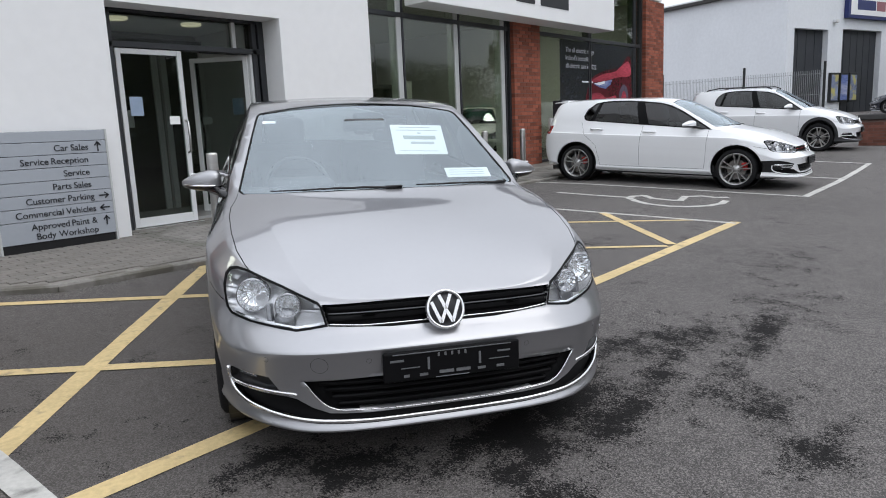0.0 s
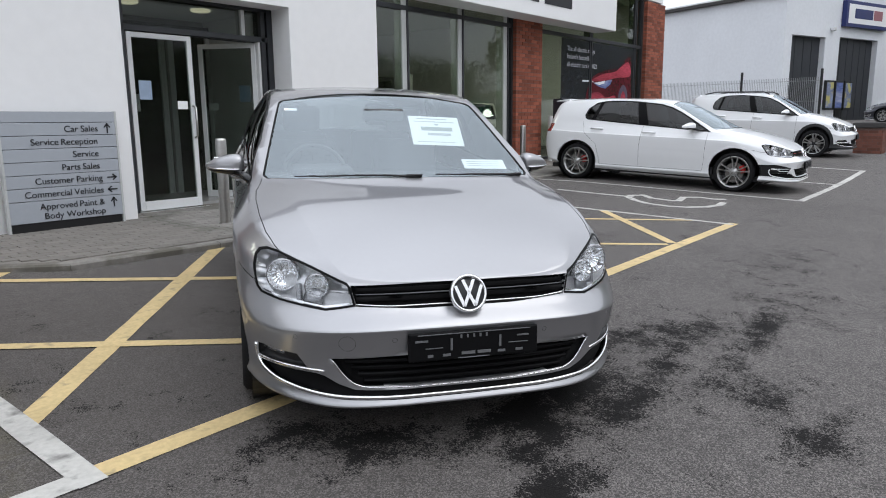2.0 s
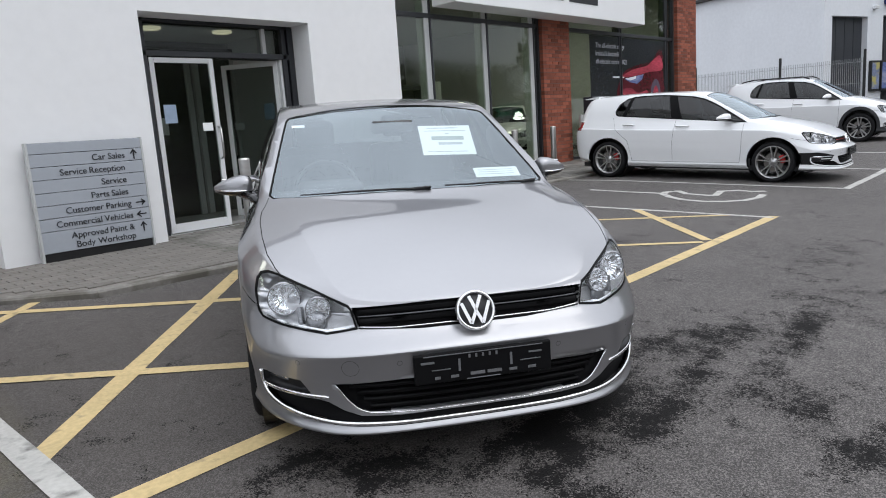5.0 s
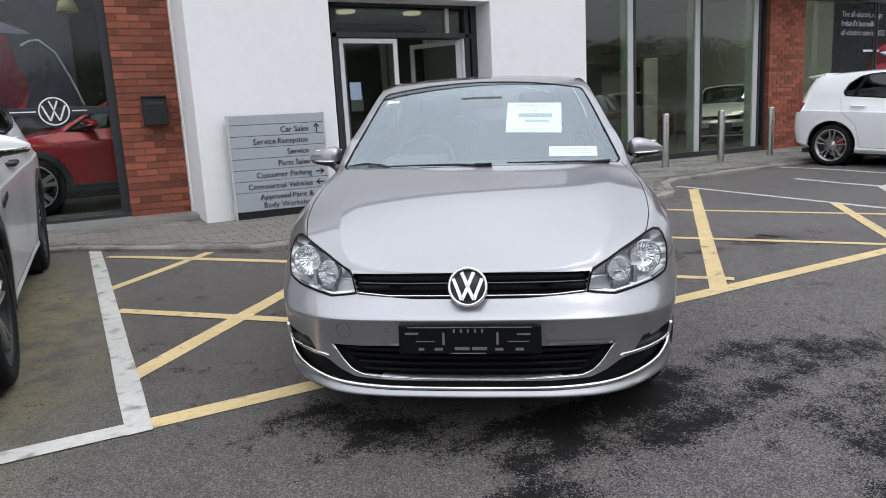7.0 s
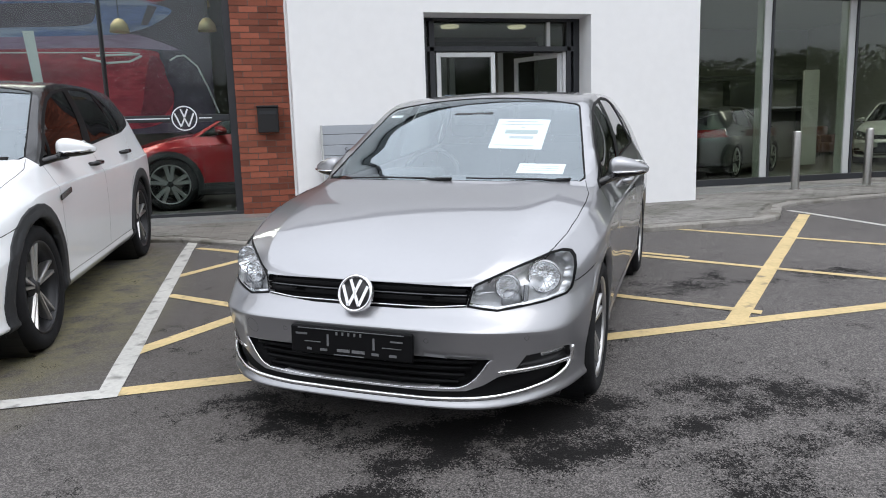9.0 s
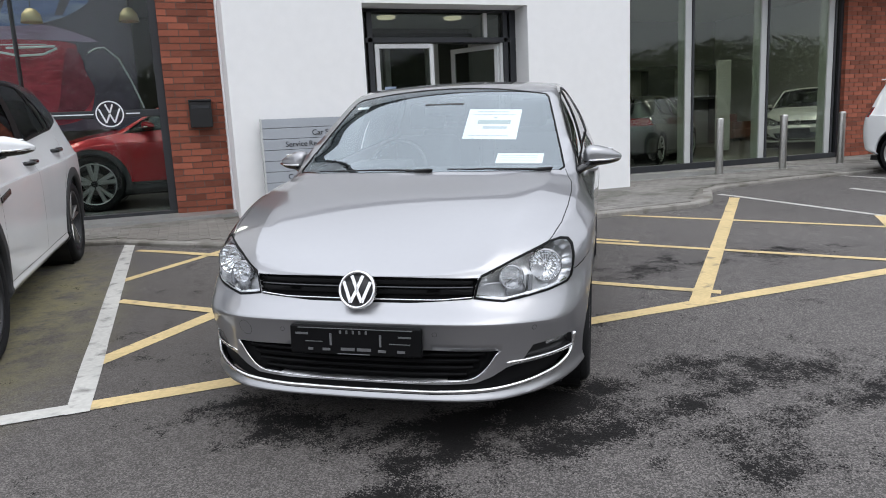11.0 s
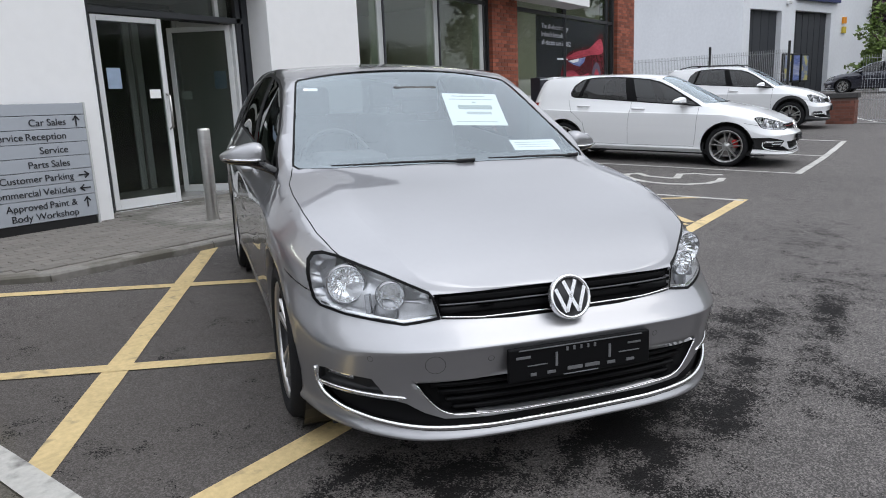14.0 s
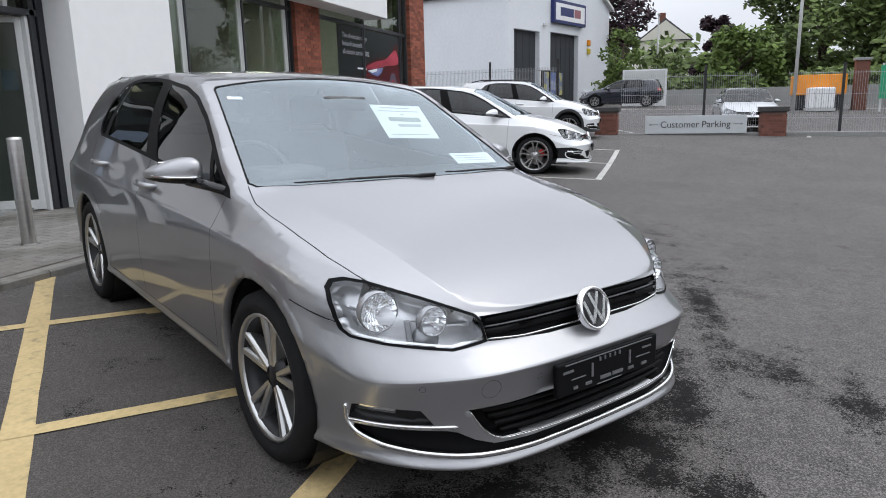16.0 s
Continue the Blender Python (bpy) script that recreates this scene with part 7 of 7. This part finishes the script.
for tx, ty in ((16.25, 15.2), (17.0, 15.6)):
    tc = holder("tub_chair", SET_BACK @ pose(tx, ty, FLOOR_Z, 0, 0, 20), "red-brown upholstered tub chair in the showroom", "chair", "chairs of the showroom")
    part("seat", boxed(-0.3, 0.3, -0.3, 0.28, 0.2, 0.46, 0.05), TAN, tc)
    part("backrest", boxed(-0.32, 0.32, 0.2, 0.34, 0.2, 0.9, 0.05), TAN, tc)
    for k in (-1, 1):
        part("armrest", boxed(k * 0.35 - 0.06, k * 0.35 + 0.06, -0.28, 0.2, 0.2, 0.66, 0.04), TAN, tc)
        for yy in (-0.22, 0.22):
            part("leg", tube(bmesh.new(), [(k * 0.26, yy, 0.21), (k * 0.28, yy * 1.1, 0.0)], 0.016, 8), BLACK, tc)

# ---- greenery ----
WOOD_GREEN = material("pale_green_leaves", (0.13, 0.155, 0.075), 0.7, var=0.3, scale=0.4, island=0.3)
LEAF_GREEN = material("green_leaves", (0.115, 0.16, 0.045), 0.7, var=0.35, scale=1.5, island=0.45)
LEAF_LIGHT = material("light_leaves", (0.1, 0.15, 0.03), 0.7, var=0.3, scale=1.5, island=0.4)
LEAF_PURPLE = material("purple_leaves", (0.035, 0.016, 0.022), 0.7, var=0.35, scale=1.5, island=0.45)
BARK = material("bark", (0.08, 0.06, 0.045), 0.9, var=0.3, scale=6, bump=0.6)


def tree(name, x, y, h, spread, leaf, label, low=0.25, leaves=2600, size=0.22, seed=1):
    rng = random.Random(seed)
    z = ground_z(x, y)
    t = holder(name, pose(x, y, z), label, "tree")
    wood = bmesh.new()
    tube(wood, [(0, 0, -0.2), (0.05, 0, h * 0.25), (-0.06, 0.04, h * 0.5), (0.03, -0.03, h * 0.8)], [h * 0.028, h * 0.022, h * 0.015, h * 0.004], 9)
    clumps = []
    for k in range(26):
        a, f = rng.uniform(0, 6.28), rng.uniform(low, 0.97)
        reach = spread * (0.35 + 0.65 * math.sin(math.pi * min(1, (f - low) / (1 - low) * 0.85 + 0.12))) * rng.uniform(0.55, 1.0)
        c = Vector((math.cos(a) * reach, math.sin(a) * reach, h * f))
        clumps.append((c, rng.uniform(0.22, 0.42) * spread))
        if k < 12:
            tube(wood, [(0, 0, h * max(0.12, f - 0.22)), tuple(c * 0.5 + Vector((0, 0, h * f * 0.42))), tuple(c)], [h * 0.009, h * 0.006, h * 0.002], 6)
    part("trunk", wood, BARK, t, smooth=True)
    crown = bmesh.new()
    for k in range(leaves):
        c, r = clumps[k % len(clumps)]
        d = Vector((rng.gauss(0, 1), rng.gauss(0, 1), rng.gauss(0, 0.8))).normalized() * r * rng.uniform(0.45, 1.05)
        p = c + d
        s = size * rng.uniform(0.6, 1.3)
        u = Vector((rng.gauss(0, 1), rng.gauss(0, 1), rng.gauss(0, 0.5))).normalized()
        v = u.orthogonal().normalized()
        w = u.cross(v)
        vs = [crown.verts.new(p + q) for q in (u * s, v * s * 0.5 + w * s * 0.12, -u * s * 0.8, -v * s * 0.5 + w * s * 0.12)]
        crown.faces.new(vs)
    part("crown", crown, leaf, t)["kind"] = "stuff"
    return t


tree("copper_beech", 62.0, 8.6, 16.0, 4.8, LEAF_PURPLE, "large dark purple-leaved tree behind the white unit", 0.3, 11000, 0.28, 3)
tree("young_tree", 50.0, 5.0, 5.0, 1.35, LEAF_LIGHT, "bright green young tree beside the white unit", 0.2, 2600, 0.15, 4)
tree("purple_tree", 64.0, -1.5, 6.9, 1.6, LEAF_PURPLE, "dark purple tree by the road", 0.25, 2500, 0.26, 5)
tree("green_tree", 50.0, -2.4, 4.6, 2.4, LEAF_LIGHT, "broad light green tree along the road", 0.12, 4500, 0.25, 6)
tree("green_tree", 60.0, -8.8, 14.0, 5.2, LEAF_GREEN, "tall dense green tree along the road", 0.12, 11000, 0.34, 7)
tree("green_tree", 56.0, -15.5, 13.0, 6.0, LEAF_GREEN, "tall dense green tree along the road", 0.1, 9000, 0.36, 8)
tree("green_tree", 66.0, 2.2, 4.0, 2.0, LEAF_GREEN, "low green tree before the pale house", 0.1, 1800, 0.25, 9)


def hedge(name, x0, y0, x1, y1, h, wide, label, n=5000, leaf=LEAF_GREEN, seed=11, size=0.2):
    rng = random.Random(seed)
    bm = bmesh.new()
    for k in range(n):
        t = rng.random()
        x, y = x0 + (x1 - x0) * t, y0 + (y1 - y0) * t
        top = h * (0.82 + 0.42 * noise.noise((x * 0.2, y * 0.2, seed)) + 0.12 * noise.noise((x * 1.1, y * 1.1, seed)))
        z = ground_z(x, y) + top * rng.random() ** 0.6
        p = Vector((x + rng.gauss(0, wide * 0.35), y + rng.gauss(0, wide * 0.35), z))
        s = size * rng.uniform(0.6, 1.3)
        u = Vector((rng.gauss(0, 1), rng.gauss(0, 1), rng.gauss(0, 0.6))).normalized()
        v = u.orthogonal().normalized()
        bm.faces.new([bm.verts.new(p + q) for q in (u * s, v * s * 0.55, -u * s * 0.8, -v * s * 0.55)])
    return thing(name, bm, leaf, label, "hedge", kind="stuff")


hedge("hedge", 52, 6.5, 48, -22, 2.3, 1.4, "clipped green hedge along the far side of the road", 7000)
hedge("far_woods", -45, -34, 75, -40, 8.5, 6.0, "row of trees across the yard behind the viewer", 60000, WOOD_GREEN, 21, 0.24)
hedge("far_woods_mid", 70, 40, 95, -50, 6.5, 6.0, "distant line of trees beyond the road", 6000, LEAF_GREEN, 31, 0.6)
thing("road_wall", boxed(47.6, 47.9, -24, 4.5, 0.7, 2.0), CONCRETE, "grey concrete boundary wall along the road", "wall", kind="structure")

# ---- pale house, poles, hoardings ----
hs = holder("house", pose(100, 3.4, 1.6, 0, 0, 8), "pale two-storey house with a dark pitched roof", "house")
part("wall", boxed(0, 9, -3.4, 3.2, 0, 7.6), material("cream_render", (0.62, 0.6, 0.52), 0.8, var=0.05), hs)
rf = bmesh.new()
prism(rf, [(-3.8, 7.5), (3.6, 7.5), (-0.1, 10.4)], -0.3, 9.3, m=Matrix(((0, 0, 1, 0), (1, 0, 0, 0), (0, 1, 0, 0), (0, 0, 0, 1))))
CREAM = bpy.data.materials["cream_render"]
part("gable", prism(bmesh.new(), [(-3.4, 7.6), (3.2, 7.6), (-0.1, 10.1)], -0.36, 0.0, m=Matrix(((0, 0, 1, 0), (1, 0, 0, 0), (0, 1, 0, 0), (0, 0, 0, 1)))), CREAM, hs)
part("roof", rf, material("slate", (0.06, 0.06, 0.065), 0.7, var=0.2, scale=1), hs)
for yy in (-1.8, 1.6):
    for zz in (2.4, 5.2):
        w_ = new("window")
        w_.parent = hs
        part("frame", boxed(-0.05, 0.02, yy - 0.55, yy + 0.55, zz, zz + 1.3), WHITE_FRAME, w_)
        part("pane", boxed(-0.06, -0.052, yy - 0.47, yy + 0.47, zz + 0.08, zz + 1.22), TRIM, w_)
part("chimney", boxed(3.0, 3.8, -0.5, 0.3, 9.2, 11.4), PIER_BRICK, hs)


def pole(name, x, y, h, r, lean, label, head=False):
    p = holder(name, pose(x, y, ground_z(x, y), lean, 0, 0), label, "pole")
    part("shaft", tube(bmesh.new(), [(0, 0, -0.2), (0, 0, h)], [r, r * 0.7], 12), MULLION, p, smooth=True)
    if head:
        part("lamp_head", boxed(-0.5, 0.1, -0.12, 0.12, h - 0.05, h + 0.06, 0.02), MULLION, p)
    return p


pole("utility_pole", 33.0, -3.3, 9.0, 0.075, 0.4, "leaning pale wooden utility pole by the road")
pole("utility_pole", 40.0, -8.4, 9.5, 0.12, -1.0, "pale utility pole by the road")
pole("street_lamp", 70.0, 3.3, 8.0, 0.1, 0, "thin street lamp beyond the road", True)

ob = holder("orange_skip", pose(36.0, -4.65, ground_z(36, -4.65)), "bright orange site container behind the fence", "container")
part("shell", boxed(-0.9, 0.9, -1.02, 1.0, 0.62, 1.5, 0.03), ORANGE, ob)
for k in range(4):
    part("rib", boxed(-0.96, -0.9, -0.96 + k * 0.6, -0.86 + k * 0.6, 0.62, 1.5), ORANGE, ob)
part("skid", boxed(-0.8, 0.8, -0.9, 0.9, 0.0, 0.62), FENCE_DARK, ob)
cab = holder("white_tank", pose(34.6, -4.55, ground_z(34.6, -4.55)), "white caged water tank on the ground", "tank")
part("tank", boxed(-0.5, 0.5, -0.5, 0.5, 0.12, 1.0, 0.06), SIGN_WHITE, cab)
part("pallet", boxed(-0.55, 0.55, -0.55, 0.55, 0.0, 0.12), MULLION, cab)
for k in range(5):
    part("cage_bar", boxed(-0.53, -0.515, -0.5 + k * 0.25, -0.485 + k * 0.25, 0.12, 1.05), FENCE, cab)
gh = holder("green_hoarding", pose(34.0, -7.2, ground_z(34, -7.2)), "green and white site board on posts", "sign")
part("panel", boxed(-0.03, 0.03, -1.4, 0.55, 0.55, 1.9), GREEN, gh)
part("lettering_bar", boxed(-0.04, -0.031, -0.9, 0.3, 1.5, 1.65), SIGN_WHITE, gh)
part("lettering_bar", boxed(-0.04, -0.031, -0.9, 0.1, 1.0, 1.2), SIGN_WHITE, gh)
for yy in (-1.3, 0.45):
    part("post", boxed(0.03, 0.1, yy - 0.04, yy + 0.04, 0.0, 2.0), MULLION, gh)
bp = holder("gate_pier", pose(35.2, -6.2, ground_z(35.2, -6.2)), "tall brick gate pier with a pale cap", "pier")
part("shaft", boxed(-0.25, 0.25, -0.25, 0.25, -0.1, 2.1), PIER_BRICK, bp)
part("cap", boxed(-0.32, 0.32, -0.32, 0.32, 2.1, 2.22, 0.02), CONCRETE, bp)
hb = holder("site_board", pose(41.5, 3.15, ground_z(41.5, 3.15)), "grey board in a pale frame behind the parked car", "sign")
part("panel", boxed(-0.03, 0.03, -1.1, 1.1, 0.7, 1.95), MULLION, hb)
part("frame", boxed(0.03, 0.08, -1.2, 1.2, 0.0, 2.02), WHITE_FRAME, hb)
marking("road_lines", [((25.0, 3.4), (22.4, 2.6), 0.1), ((24.0, -2.6), (20.8, -2.0), 0.1), ((30.0, -6.5), (24.0, -4.6), 0.1), ((36.0, 8.0), (36.0, -14.0), 0.12)], WHITE_PAINT, "white bay lines of the customer car park")
# ---- price cards and small things of the main car ----
card = holder("price_card", MAIN_CAR.matrix_world @ pose(0.289, 1.575, 1.155, -52, 0, 0) @ pose(0, 0, 0, 0, 3, 0), "white printed price card behind the windscreen", "card")
part("sheet", boxed(-0.15, 0.15, -0.001, 0.001, -0.125, 0.125), PAPER, card)
CARD_PRINT = material("faint_print", (0.42, 0.44, 0.45), 0.7)
for x0, x1, z0, z1, mt in ((-0.1, 0.08, 0.1, 0.106, CARD_PRINT), (-0.12, 0.12, 0.076, 0.08, CARD_PRINT), (0.0, 0.02, 0.048, 0.058, CARD_PRINT), (-0.085, 0.1, 0.0, 0.03, material("green_grey_bar", (0.27, 0.31, 0.28), 0.6)), (-0.05, 0.085, -0.04, -0.022, CARD_PRINT), (-0.12, 0.1, -0.1, -0.097, CARD_PRINT)):
    part("printed_bar", boxed(x0, x1, -0.0025, -0.001, z0, z1), mt, card)
card2 = holder("paper_slip", MAIN_CAR.matrix_world @ pose(0.475, 1.258, 0.99, -62, 0, 0) @ pose(0, 0, 0, 0, 2, 0), "white paper slip at the foot of the windscreen", "card")
part("sheet", boxed(-0.12, 0.12, -0.001, 0.001, -0.045, 0.045), PAPER, card2)
for z0 in (0.02, 0.0, -0.02):
    part("printed_bar", boxed(-0.1, 0.09, -0.0025, -0.001, z0, z0 + 0.002), CARD_PRINT, card2)
stk = holder("windscreen_sticker", MAIN_CAR.matrix_world @ pose(-0.52, 1.755, 1.262, -60, 0, 0), "small pale sticker in the windscreen corner", "sticker")
part("sheet", boxed(-0.035, 0.035, -0.001, 0.001, -0.012, 0.012), PAPER, stk)

# ---- bricks of the pillars ----
BRICK_L, BRICK_H, JOINT = 0.215, 0.066, 0.0105


def brick_mesh(length):
    bm = boxed(0, length, 0, 0.1, 0, BRICK_H)
    return finish("brick", bm, BRICK)


BRICKS = {}


def brick_pillar(name, x0, x1, y0, y1, z0, z1, label, seed=1):
    rng = random.Random(seed)
    p = holder(name, Matrix(), label, "pillar", kind="structure")
    part("core", boxed(x0 + 0.008, x1 - 0.008, y0 + 0.008, y1, z0, z1), MORTAR, p)
    z, row = z0 + 0.004, 0

    def lay(a, b, m):
        key = round(b - a, 3)
        if key not in BRICKS:
            BRICKS[key] = brick_mesh(key)
        share("brick", BRICKS[key], p, m)

    while z + BRICK_H < z1:
        a = x0 - (BRICK_L + JOINT) / 2 * (row % 2)
        while a < x1 - 0.02:
            lo, hi = max(a, x0), min(a + BRICK_L, x1)
            if hi - lo > 0.03:
                lay(lo, hi, pose(lo, y0 + rng.uniform(-0.002, 0.003), z + rng.uniform(-0.001, 0.001)))
            a += BRICK_L + JOINT
        z += BRICK_H + JOINT
        row += 1
    return p


set_back([brick_pillar("pillar_left", 1.5, 2.14, BRICK_Y, 8.35, 0.33, 4.3, "red-brown brick pillar between glazing and white wall", seed=1),
          brick_pillar("pillar_middle", 12.72, 13.72, 8.48, 8.9, 0.44, 3.9, "red-brown brick pillar between showroom windows", seed=2),
          brick_pillar("pillar_right", 18.95, 20.12, 8.44, 8.9, 0.44, 4.5, "red-brown brick pillar at the end of the building", seed=3)])


# ---- block paving: the blocks nearest to the yard singly, the rest as one ----
def paving():
    block = bmesh.new()
    w, d = 0.198, 0.098
    vs = [block.verts.new((x, y, z)) for z, i in ((-0.03, 0), (0.0, 0), (0.004, 0.006)) for x, y in ((i, i), (w - i, i), (w - i, d - i), (i, d - i))]
    for k in (0, 4):
        for q in range(4):
            block.faces.new((vs[k + q], vs[k + (q + 1) % 4], vs[k + 4 + (q + 1) % 4], vs[k + 4 + q]))
    block.faces.new(vs[8:])
    me = finish("paving_block", block, PAVING)
    rest = bmesh.new()
    rng = random.Random(5)
    count = 0
    row = 0
    y = 5.5
    while y < 8.85:
        x = -1.5 + (0.1 if row % 2 else 0.0)
        while x < 13.4:
            front = kerb_edge(min(x, x + 0.2)) + 0.12
            front = max(front, kerb_edge(x + 0.2) + 0.12)
            blocked = (2.2 < x + 0.2 and x < 7.58 and y + 0.1 > 7.44 and not (3.87 < x and x + 0.2 < 6.06 and y < 7.75)) or (x < 2.25 and y > 8.4)
            if y > front and not blocked:
                slope = Matrix.Rotation(0.015, 4, "X")
                m = Matrix.Translation((x, y, pave_z(x, y) + rng.uniform(-0.001, 0.0015))) @ slope
                if 0.9 < x < 3.7 and y < 7.4 and count < 300:
                    share("paving_block", me, pavement, m)
                    count += 1
                else:
                    tops = [rest.verts.new(m @ v.co) for v in me.vertices]
                    for f in me.polygons:
                        rest.faces.new([tops[i] for i in f.vertices])
            x += 0.203
        y += 0.103
        row += 1
    part("paving_rest", rest, PAVING_REST, pavement)["kind"] = "stuff"


PAVING_REST = material("concrete_paving_rest", (0.2, 0.19, 0.175), 0.85, var=0.18, scale=1.2, bump=0.5, bump_scale=70, island=0.12, second=(0.12, 0.115, 0.1), second_scale=1.6)
paving()
